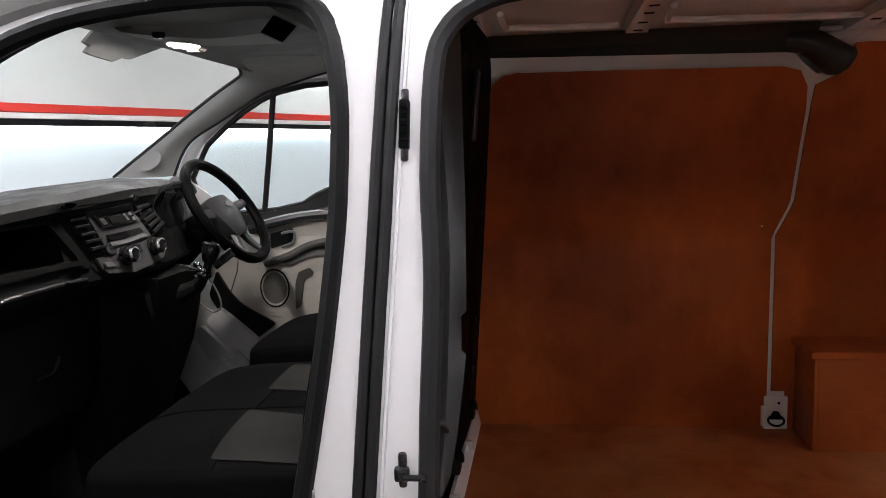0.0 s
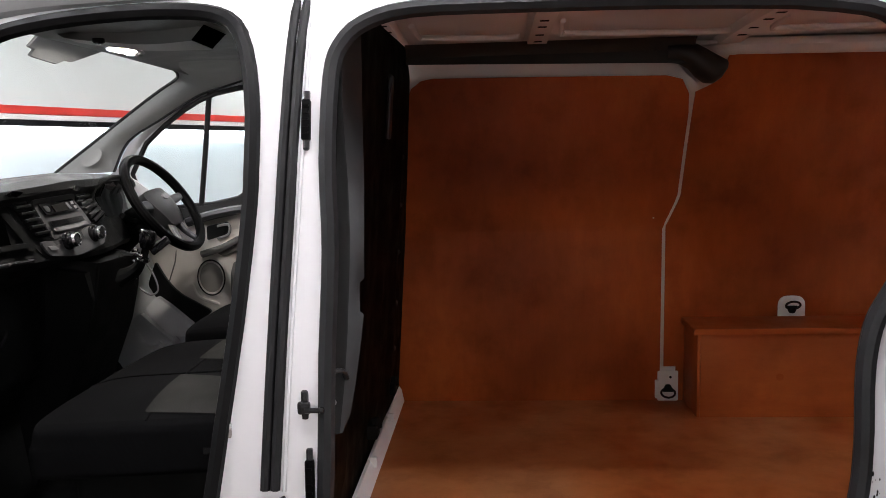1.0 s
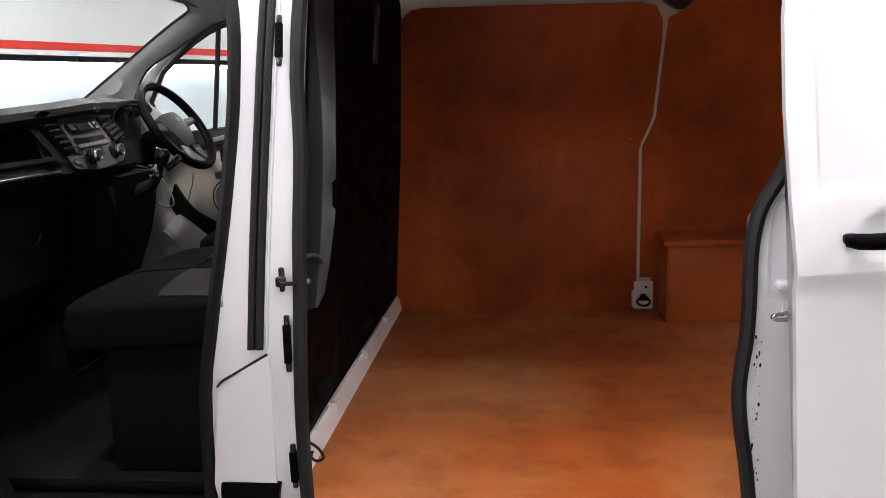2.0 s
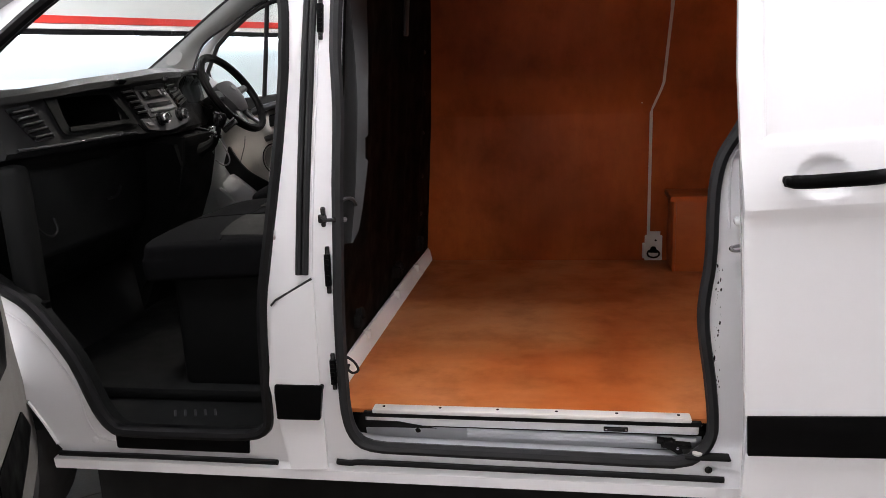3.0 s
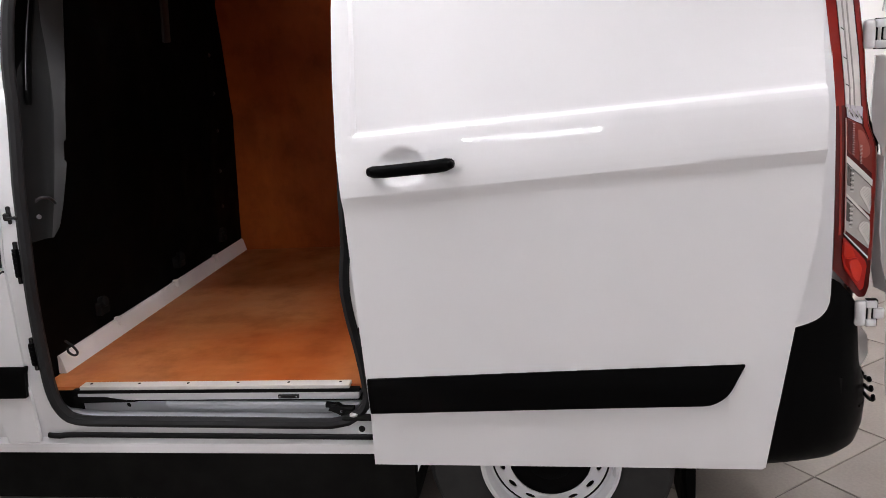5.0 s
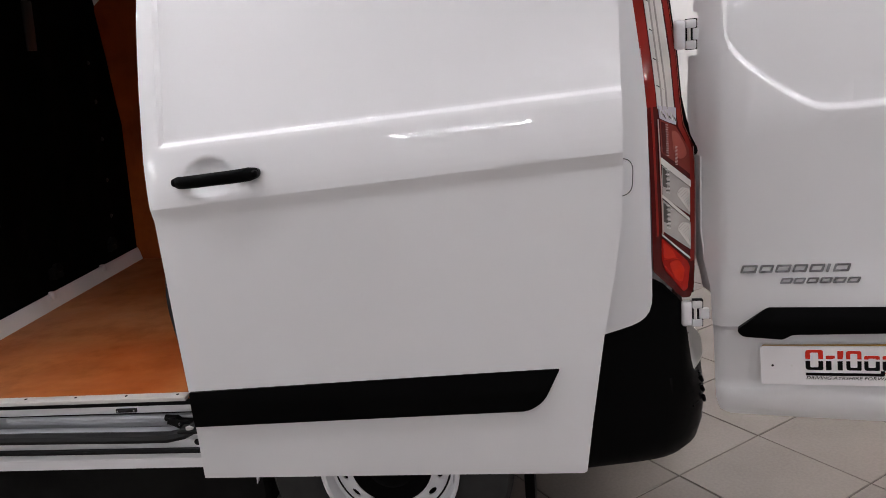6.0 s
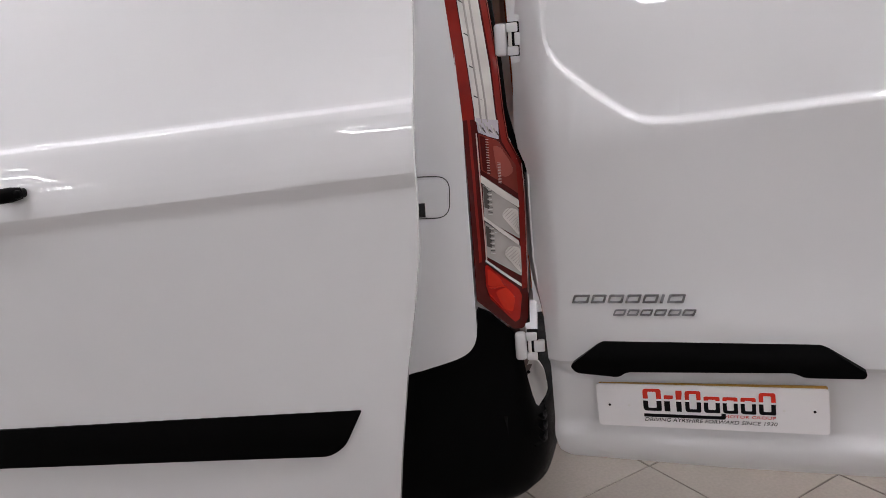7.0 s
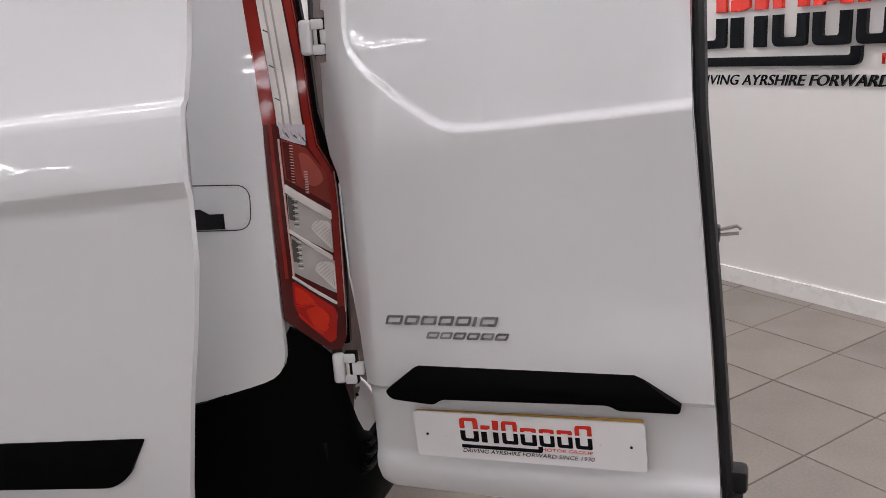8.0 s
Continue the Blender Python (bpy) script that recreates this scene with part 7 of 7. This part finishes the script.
lamp_piece("red_shade", [(2.399, 1.296), (2.412, 1.290), (2.420, 1.200), (2.402, 1.214)], 0.0085, 0.004, DEEP_RED, mid, "", 0.002)
for x, z0, z1 in ((2.412, 1.286, 1.206), (2.437, 1.226, 1.178)):
    for i in range(14):
        z = z0 + (z1 - z0) * i / 13
        bm = bmesh.new()
        tube(bm, [(x, lamp_y(x, z) - 0.0105, z), (x + 0.0065, lamp_y(x + 0.0065, z) - 0.0105, z - 0.002)], 0.0009, 5)
        part("lens_rib", bm, PINKLINE, mid)
lamp_band("lens_divider", 0.995, 1.302, 0.0285, 0.0315, "l", PINKLINE, 0.009, 8)
# slanting pale bars, with the indicator and reversing chambers between them
for (xa, za), (xb, zb), h in (((2.396, 1.203), (2.482, 1.126), 0.019), ((2.397, 1.103), (2.477, 1.024), 0.010), ((2.394, 0.996), (2.477, 0.913), 0.006)):
    lamp_piece("lens_divider", [(xa, za), (xb, zb), (xb, zb - h), (xa, za - h)], 0.010, 0.008, CLEAR_LENS, lamp, "", 0.003)
    # thin dark tube under each bar stands for its shadow
    bm = bmesh.new()
    tube(bm, [(xa + (xb - xa) * i / 6, lamp_y(xa + (xb - xa) * i / 6, za) - 0.011, za + (zb - za) * i / 6 - h) for i in range(7)], 0.0013, 5)
    part("divider_shadow", bm, GREYTRIM, lamp)
for zt, label in ((1.184, "clear indicator lens"), (1.088, "clear reversing lens")):
    ch = lamp_piece("clear_lens", [(2.399, zt), (2.480, zt - 0.078), (2.479, zt - 0.160 + 0.006), (2.398, zt - 0.086)], 0.007, 0.006, CHAMBER, lamp, label, 0.003)
    lamp_piece("chamber_shade", [(2.400, zt - 0.008), (2.411, zt - 0.018), (2.411, zt - 0.066), (2.400, zt - 0.060)], 0.0085, 0.004, SMOKE_GREY, ch, "", 0.002)
    for i in range(11):
        z = zt - 0.016 - 0.0062 * i
        bm = bmesh.new()
        tube(bm, [(2.4085, lamp_y(2.4085, z) - 0.010, z), (2.4185, lamp_y(2.4185, z) - 0.010, z - 0.003)], 0.0011, 5)
        part("lens_rib", bm, GREYTRIM if i % 2 else REFLECTOR, ch)
    for i in range(8):
        x0 = 2.421 + 0.0005 * i
        bm = bmesh.new()
        tube(bm, [(x0, lamp_y(x0, zt) - 0.0085, zt - 0.030 - 0.0075 * i), (x0 + 0.030, lamp_y(x0 + 0.03, zt) - 0.0085, zt - 0.046 - 0.0062 * i)], 0.0008, 5)
        part("lens_rib", bm, GALV, ch)
    lamp_piece("lens_disc", [(2.438, zt - 0.086), (2.452, zt - 0.070), (2.479, zt - 0.080), (2.479, zt - 0.148)], 0.0088, 0.004, CLEAR_LENS, ch, "", 0.010)
    for i in range(9):
        t = i / 8
        xa, za = 2.440 + 0.012 * (1 - t), zt - 0.088 - 0.002 + 0.014 * (1 - t)
        bm = bmesh.new()
        x0, z0 = 2.443 + 0.034 * t, zt - 0.084 - 0.050 * t
        tube(bm, [(x0, lamp_y(x0, z0) - 0.0135, z0), (min(2.478, x0 + 0.018), lamp_y(min(2.478, x0 + 0.018), z0) - 0.0135, z0 + 0.012)], 0.0007, 5)
        part("lens_rib", bm, CHAMBER, ch)
    bm = bmesh.new()
    tube(bm, [(2.446, lamp_y(2.446, zt) - 0.012, zt - 0.117), (2.475, lamp_y(2.475, zt) - 0.012, zt - 0.150)], 0.0020, 6)
    part("black_dash", bm, UNDER, ch)
# bright red lower lens with folds; brighter plates stand for its highlights
low = lamp_piece("red_lens", [(2.392, 0.980), (2.397, 0.981), (2.470, 0.902), (2.476, 0.884), (2.468, 0.824), (2.456, 0.818), (2.400, 0.893), (2.391, 0.93)], 0.007, 0.006, RED_LENS, lamp, "bright red lower reflector lens")
lamp_piece("red_facet", [(2.397, 0.970), (2.403, 0.968), (2.424, 0.945), (2.436, 0.918), (2.404, 0.925), (2.396, 0.932)], 0.0095, 0.005, BRIGHT_RED, low, "", 0.006)
lamp_piece("red_facet", [(2.412, 0.912), (2.440, 0.916), (2.460, 0.884), (2.452, 0.846), (2.430, 0.862)], 0.0095, 0.005, BRIGHT_RED, low, "", 0.010)
bm = bmesh.new()
tube(bm, [(x, lamp_y(x, z) - 0.013, z) for x, z in ((2.398, 0.926), (2.412, 0.921), (2.428, 0.922), (2.440, 0.917))], 0.0016, 6)
tube(bm, [(x, lamp_y(x, z) - 0.013, z) for x, z in ((2.400, 0.905), (2.424, 0.870), (2.446, 0.846))], 0.0014, 6)
part("lens_fold", bm, BRIGHT_RED, low)

# dark edge behind the lamp
bm = sheet([(2.480, 0.80), (2.491, 0.80), (2.496, 1.00), (2.498, 1.17), (2.512, 1.20), (2.508, 1.235), (2.480, 1.285), (2.466, 1.35), (2.459, 1.46), (2.443, 1.60), (2.412, 1.84), (2.395, 1.84), (2.445, 1.5), (2.46, 1.3), (2.485, 1.22)], (), lambda x, z: lamp_y(x, z) + 0.012, 0.02)
part("lamp_surround", bm, TRIM, van)

# hinges of the rear door
def hinge(x, y, z):
    bm = bmesh.new()
    add_box(bm, x - 0.046, x - 0.016, y - 0.012, y + 0.012, z - 0.038, z + 0.038, 0.009, 3)
    for dz in (-0.027, 0.027):
        add_box(bm, x - 0.017, x + 0.011, y - 0.013, y + 0.012, z + dz - 0.011, z + dz + 0.011, 0.004)
    h = part("hinge", bm, WHITE, van, "white painted rear door hinge")
    # dark block stands for the shade in the hinge's slot
    bm = bmesh.new()
    add_box(bm, x - 0.015, x + 0.014, y - 0.006, y + 0.014, z - 0.040, z + 0.040, 0.002)
    part("hinge_gap", bm, UNDER, h)
    bm = bmesh.new()
    tube(bm, [(x - 0.0085, y - 0.009, z - 0.016), (x - 0.0085, y - 0.009, z + 0.016)], 0.0045, 10)
    part("hinge_pin", bm, ALU, h)
    bm = bmesh.new()
    add_box(bm, x + 0.002, x + 0.030, y - 0.012, y + 0.006, z - 0.015, z + 0.015, 0.003)
    part("hinge_leaf", bm, WHITE, h)
    return h


hinge(2.492, 0.118 + 0.035, 1.512)
hinge(2.497, 0.105, 0.747)

# bumper: a profile swept round the tail
plan = curve_pts([(2.02, -0.012, 0), (2.12, 0.005, 0), (2.24, 0.028, 0), (2.34, 0.048, 0), (2.43, 0.080, 0), (2.495, 0.140, 0), (2.535, 0.24, 0), (2.56, 0.45, 0), (2.57, 0.95, 0), (2.56, 1.45, 0), (2.53, 1.68, 0), (2.44, 1.83, 0), (2.2, 1.88, 0)], 6)
bm = bmesh.new()
prev = None
for i, p in enumerate(plan):
    t = (plan[min(i + 1, len(plan) - 1)] - plan[max(i - 1, 0)]).normalized()
    out = Vector((t.y, -t.x, 0))
    if p.y < 0.9:
        topz = interp(p.x, ((2.05, 0.679), (2.16, 0.7015), (2.29, 0.742), (2.345, 0.775), (2.362, 0.872), (2.40, 0.850), (2.445, 0.800), (2.466, 0.770), (2.484, 0.650), (2.500, 0.560), (2.515, 0.535), (2.56, 0.53)))
    else:
        topz = 0.53
    rows = [(-0.10, 0.286), (-0.040, 0.292), (-0.012, 0.322), (0.002, 0.372), (0.006, 0.44), (0.0, 0.50), (-0.004, min(0.56, topz - 0.01)), (-0.010, topz), (-0.05, topz + 0.002), (-0.10, topz - 0.002)]
    row = [bm.verts.new((p.x + out.x * a, p.y + out.y * a, z)) for a, z in rows]
    if prev:
        for j in range(len(rows) - 1):
            bm.faces.new((prev[j], prev[j + 1], row[j + 1], row[j]))
    prev = row
bumper = part("rear_bumper", bm, TRIM, van, "black grained plastic rear bumper")
bm = bmesh.new()
tube(bm, [(2.485, 0.118, 0.452), (2.505, 0.146, 0.450), (2.52, 0.18, 0.450)], 0.004, 6)
part("bumper_crease", bm, UNDER, bumper)

# near rear door, swung open beyond square
RD = Matrix(((0.968, 0.252, 0, 2.50), (-0.252, 0.968, 0, 0.09), (0, 0, 1, 0), (0, 0, 0, 1)))
SL = 0.046     # the door's own level lines rise a little outwards


def rd_edge(s):
    """Lower edge of the sunk upper panel."""
    return interp(s, ((0.052, 1.60), (0.060, 1.50), (0.070, 1.468), (0.10, 1.428), (0.172, 1.368), (0.243, 1.320), (0.275, 1.305), (0.306, 1.300), (0.36, 1.301), (0.452, 1.308), (0.60, 1.320), (0.80, 1.338)))


def rd_y(s, z):
    zz = z - SL * (s - 0.1)
    y = interp(zz, ((0.42, 0.030), (0.452, 0.006), (0.475, -0.006), (0.505, -0.011), (0.518, -0.0105), (0.529, -0.0075), (0.539, -0.0025), (0.550, 0.002), (0.565, 0.0045), (0.62, 0.005), (0.69, 0.006), (0.705, 0.004), (0.72, -0.010), (0.82, -0.012), (0.90, -0.004), (1.05, 0.0), (1.20, -0.003), (1.30, -0.010), (1.5, 0.003), (1.7, 0.03), (1.9, 0.07)))
    e = rd_edge(s)
    if s > 0.052 and z > e:
        d = min(1.0, min((z - e) * 0.8, (s - 0.052) * 1.3) / 0.018)
        y += 0.012 * d * d * (3 - 2 * d)
    if s < 0.08:
        u = (0.08 - s) / 0.05
        y += 0.02 * u * u if u < 1 else 0.02 + 0.035 * (u - 1)
    return y


far = [(0.832, 0.500), (0.829, 0.54), (0.803, 0.888), (0.763, 1.331), (0.755, 1.53), (0.735, 1.80), (0.71, 1.90)]
rd_out = ([(0.040, 0.56), (0.044, 0.50), (0.055, 0.462), (0.085, 0.447), (0.213, 0.449), (0.483, 0.456), (0.80, 0.478)] + far
          + [(0.10, 1.92), (0.045, 1.88), (-0.005, 1.70), (-0.018, 1.60), (-0.022, 1.570), (-0.008, 1.566), (-0.008, 1.458), (-0.033, 1.455), (-0.036, 1.30), (-0.028, 1.25), (-0.010, 1.215), (-0.004, 1.19), (-0.004, 1.00), (0.008, 0.90), (0.026, 0.83), (0.036, 0.68)])
bm = fill_flat(rd_out, [], [-0.022, -0.008, 0.005, 0.020, 0.030, 0.040, 0.05, 0.052, 0.0555, 0.059, 0.0625, 0.066, 0.07, 0.085, 0.11, 0.14, 0.172, 0.21, 0.243, 0.275, 0.306, 0.36, 0.452, 0.55, 0.65, 0.75, 0.79], [0.62, 0.95, 1.05, 1.2, 1.6, 1.7, 1.8])
for off in (0.452, 0.475, 0.49, 0.505, 0.512, 0.518, 0.5235, 0.529, 0.534, 0.539, 0.5445, 0.550, 0.557, 0.565, 0.675, 0.69, 0.705, 0.72, 0.78, 0.82, 0.86, 0.90):
    bmesh.ops.bisect_plane(bm, geom=bm.verts[:] + bm.edges[:] + bm.faces[:], plane_co=(0.1, 0, off), plane_no=Vector((-SL, 0, 1)).normalized(), dist=1e-5)
ks = [(0.045, 1.62), (0.060, 1.50), (0.070, 1.468), (0.10, 1.428), (0.172, 1.368), (0.243, 1.320), (0.275, 1.305), (0.306, 1.300), (0.36, 1.301), (0.452, 1.308), (0.60, 1.320), (0.86, 1.343)]
for (sa, za), (sb, zb) in zip(ks, ks[1:]):
    n = Vector((-(zb - za), 0, sb - sa)).normalized()
    for off in (0.0, 0.0045, 0.009, 0.0135, 0.018, 0.0225):
        co = Vector((sa, 0, za)) + n * off
        faces = [f for f in bm.faces if sa - 0.012 <= f.calc_center_median().x <= sb + 0.012 and 1.25 < f.calc_center_median().z < 1.66]
        geom = list({v for f in faces for v in f.verts}) + list({e for f in faces for e in f.edges}) + faces
        bmesh.ops.bisect_plane(bm, geom=geom, plane_co=co, plane_no=n, dist=1e-5)
for v in bm.verts:
    v.co.y = rd_y(v.co.x, v.co.z)
rimE = [e for e in bm.edges if len(e.link_faces) == 1]
ret = bmesh.ops.extrude_edge_only(bm, edges=rimE)
for v in [g for g in ret["geom"] if isinstance(g, bmesh.types.BMVert)]:
    v.co.y += 0.035
bmesh.ops.holes_fill(bm, edges=[e for e in bm.edges if len(e.link_faces) == 1], sides=0)
rdoor = part("rear_door", bm, WHITE, van, "white rear door swung wide open")
rdoor.matrix_basis = RD
# folded return down the hinge edge
bm = bmesh.new()
prev = None
for sv, z in ((0.030, 0.80), (0.022, 0.845), (0.008, 0.90), (-0.002, 0.98), (-0.003, 1.08), (-0.003, 1.19)):
    row = [bm.verts.new((sv + a, y, z)) for a, y in ((0.002, 0.030), (-0.027, 0.092), (-0.023, 0.094), (0.006, 0.032))]
    if prev:
        for k in range(4):
            bm.faces.new((prev[k], prev[(k + 1) % 4], row[(k + 1) % 4], row[k]))
    prev = row
part("hinge_edge", bm, WHITE, rdoor)
# black seal down the free edge with its rubber foot, latch
bm = bmesh.new()
tube(bm, [(s + 0.014, rd_y(s, z) + 0.030, z) for s, z in far], 0.013, 8, False, 1.8)
part("edge_seal", bm, RUBBER, rdoor, "black rubber seal down the door edge")
bm = bmesh.new()
add_box(bm, 0.828, 0.880, 0.005, 0.055, 0.548, 0.600, 0.010, 2)
add_box(bm, 0.835, 0.872, 0.0, 0.05, 0.535, 0.550, 0.004, 2)
part("edge_buffer", bm, RUBBER, rdoor, "black rubber buffer block")
bm = bmesh.new()
add_box(bm, 0.795, 0.815, 0.025, 0.06, 1.075, 1.105, 0.004)
latch = part("latch", bm, GLOSSBLACK, rdoor, "black door latch with steel pins")
bm = bmesh.new()
tube(bm, [(0.812, 0.04, 1.098), (0.845, 0.04, 1.106), (0.852, 0.042, 1.100)], 0.0035, 6)
tube(bm, [(0.812, 0.04, 1.088), (0.848, 0.04, 1.092)], 0.0035, 6)
part("latch_pin", bm, CHROME, latch)
# black grip over the plate
bm = sheet(arc_poly([(0.096, 0.716, 0.012), (0.172, 0.779, 0.02), (0.20, 0.784, 0.02), (0.635, 0.806, 0.03), (0.668, 0.800, 0.03), (0.752, 0.748, 0.012), (0.748, 0.734, 0.01), (0.628, 0.727, 0.01), (0.606, 0.737, 0.01), (0.236, 0.710, 0.01), (0.216, 0.695, 0.01), (0.112, 0.698, 0.015)], 4), (),
           lambda s, z: -0.030 + 0.055 * max(0.0, (z - SL * (s - 0.1) - 0.742)) / 0.05 * 0.5, 0.05, grid(8, 0.1, 0.75), (0.73, 0.75, 0.765, 0.78))
part("rear_grip", bm, TRIM, rdoor, "black plastic rear door grip")
# crease beside the grip
# dealer plate
PM = Matrix.Translation((0.164, -0.013, 0.557)) @ pose(0, 0, 0, 0, -3.3, 0)
bm = sheet(arc_poly([(0, 0, 0.008), (0.522, 0, 0.008), (0.522, 0.112, 0.008), (0, 0.112, 0.008)], 4), (), lambda x, z: -0.006, 0.004)
plate = part("dealer_plate", bm, PLATE, rdoor, "white dealer plate with a red and black mark")
plate.matrix_basis = PM
bm = sheet(arc_poly([(0.004, 0.0, 0.006), (0.518, 0.0, 0.006), (0.520, 0.117, 0.006), (0.004, 0.113, 0.006)], 4), (), lambda x, z: 0.0, 0.003)
back = part("plate_backing", bm, BRASSY, plate, "old plate edge showing behind")
for sx, sz in ((0.030, 0.056), (0.492, 0.056), (0.078, 0.056), (0.428, 0.056)):
    part("screw", turned([(0.0032, 0), (0.0032, 0.001), (0, 0.0016)], 10, pose(sx, -0.0062, sz, 90, 0, 0)), UNDER if sx in (0.030, 0.492) else SKIRT, plate)
PL = Matrix(((1, 0, 0, 0), (0, 0, -1, -0.0062), (0, 1, 0, 0), (0, 0, 0, 1)))


# the mark on the dealer plate, as the same plain frames, and its lettering
pairs, bar = mark_shapes(0.112, 0.289, 0.058)
for outline, mat, name in [q for up, lo in pairs for q in ((up, SIGNRED, "red_block"), (lo, SIGNBLACK, "black_block"))] + [(bar, SIGNBLACK, "bar")]:
    part(name, sheet([(u, v + 0.044) for u, v in outline], (), lambda a, b: -0.0072, 0.0012), mat, plate, flat=True)
letters("small_lettering", "MOTOR GROUP", 0.0105, SIGNRED, plate, PL @ Matrix.Translation((0.298, 0.0325, 0.0004)), 0.0003, label="small red printed lettering", wide=0.112)
letters("slogan_lettering", "DRIVING AYRSHIRE FORWARD SINCE 1930", 0.0135, SIGNBLACK, plate, PL @ Matrix.Translation((0.113, 0.0165, 0.0004)), 0.0003, 0.25, "black printed slogan lettering", 0.300)

# badge: two rows of slanting bright frames
for s0, z0, widths, h, t in ((0.104, 0.874, (0.040, 0.034, 0.036, 0.034, 0.034, 0.010, 0.038), 0.021, 0.0048), (0.203, 0.848, (0.028, 0.026, 0.027, 0.027, 0.028, 0.028), 0.0155, 0.0038)):
    sa = s0
    for i, w in enumerate(widths):
        za = z0 + SL * (sa - s0)
        lean = 0.006
        if w < 0.02:
            outline, hole = [(sa, za), (sa + w * 0.7, za), (sa + w * 0.7 + lean, za + h), (sa + lean, za + h)], ()
        else:
            outline = arc_poly([(sa, za, 0.003), (sa + w, za + SL * w, 0.003), (sa + w + lean, za + h + SL * w, 0.003), (sa + lean, za + h, 0.003)], 3)
            hole = [[(sa + t * 1.3, za + t), (sa + w - t, za + t + SL * w), (sa + w - t + lean * 0.7, za + h - t + SL * w), (sa + t * 1.3 + lean * 0.7, za + h - t)]]
        part("badge_block", sheet(outline, hole, lambda a, b: rd_y(a, b) - 0.004, 0.006), BADGE, rdoor)
        sa += w + (0.0062 if h > 0.02 else 0.0048)

# ---- floor tiles, last ----
TS = 0.4529
ORIGIN = Vector((2.524, 0.575, 0))
half = TS / 2 - 0.0028


def tile_mesh():
    bm = bmesh.new()
    add_box(bm, -half, half, -half, half, -0.010, 0.0)
    top_edges = [e for e in bm.edges if all(v.co.z > -0.001 for v in e.verts)]
    bmesh.ops.bevel(bm, geom=top_edges, offset=0.0016, segments=1, affect="EDGES")
    me = bpy.data.meshes.new("tile")
    bm.to_mesh(me)
    bm.free()
    me.materials.append(TILE)
    return me


def inside(p, margin=0.0):
    tri = (BACK_A, BACK_B, CORNER)
    for i in range(3):
        a, b = tri[i], tri[(i + 1) % 3]
        d = (b - a).normalized()
        if d.x * (p.y - a.y) - d.y * (p.x - a.x) < margin:
            return False
    return True


tile_me = tile_mesh()
cells = []
for i in range(-40, 41):
    for j in range(-40, 41):
        c = ORIGIN + AX_M * TS * (i + 0.5) + AX_L * TS * (j + 0.5)
        if inside(c, -0.33):
            cells.append((((c - Vector((3.0, 0.9, 0))).length), c))
cells.sort(key=lambda q: q[0])
for k, (d, c) in enumerate(cells[:290]):
    ob = new("tile", tile_me)
    ob.parent = FLOOR
    ob.matrix_basis = pose(c.x, c.y, G + 0.0004 * ((k * 7) % 5 - 2), 0, 0, math.degrees(TH))
bm = bmesh.new()
for d, c in cells[290:]:
    m = pose(c.x, c.y, G, 0, 0, math.degrees(TH))
    quad = [(-half, -half), (half, -half), (half, half), (-half, half)]
    a = [bm.verts.new(m @ Vector((x, y, 0))) for x, y in quad]
    b = [bm.verts.new(m @ Vector((x, y, -0.006))) for x, y in quad]
    bm.faces.new(a)
    for i in range(4):
        bm.faces.new((b[i], b[(i + 1) % 4], a[(i + 1) % 4], a[i]))
part("tiles", bm, TILE, FLOOR, "brown-grey floor tiles farther off", flat=True, kind="stuff")
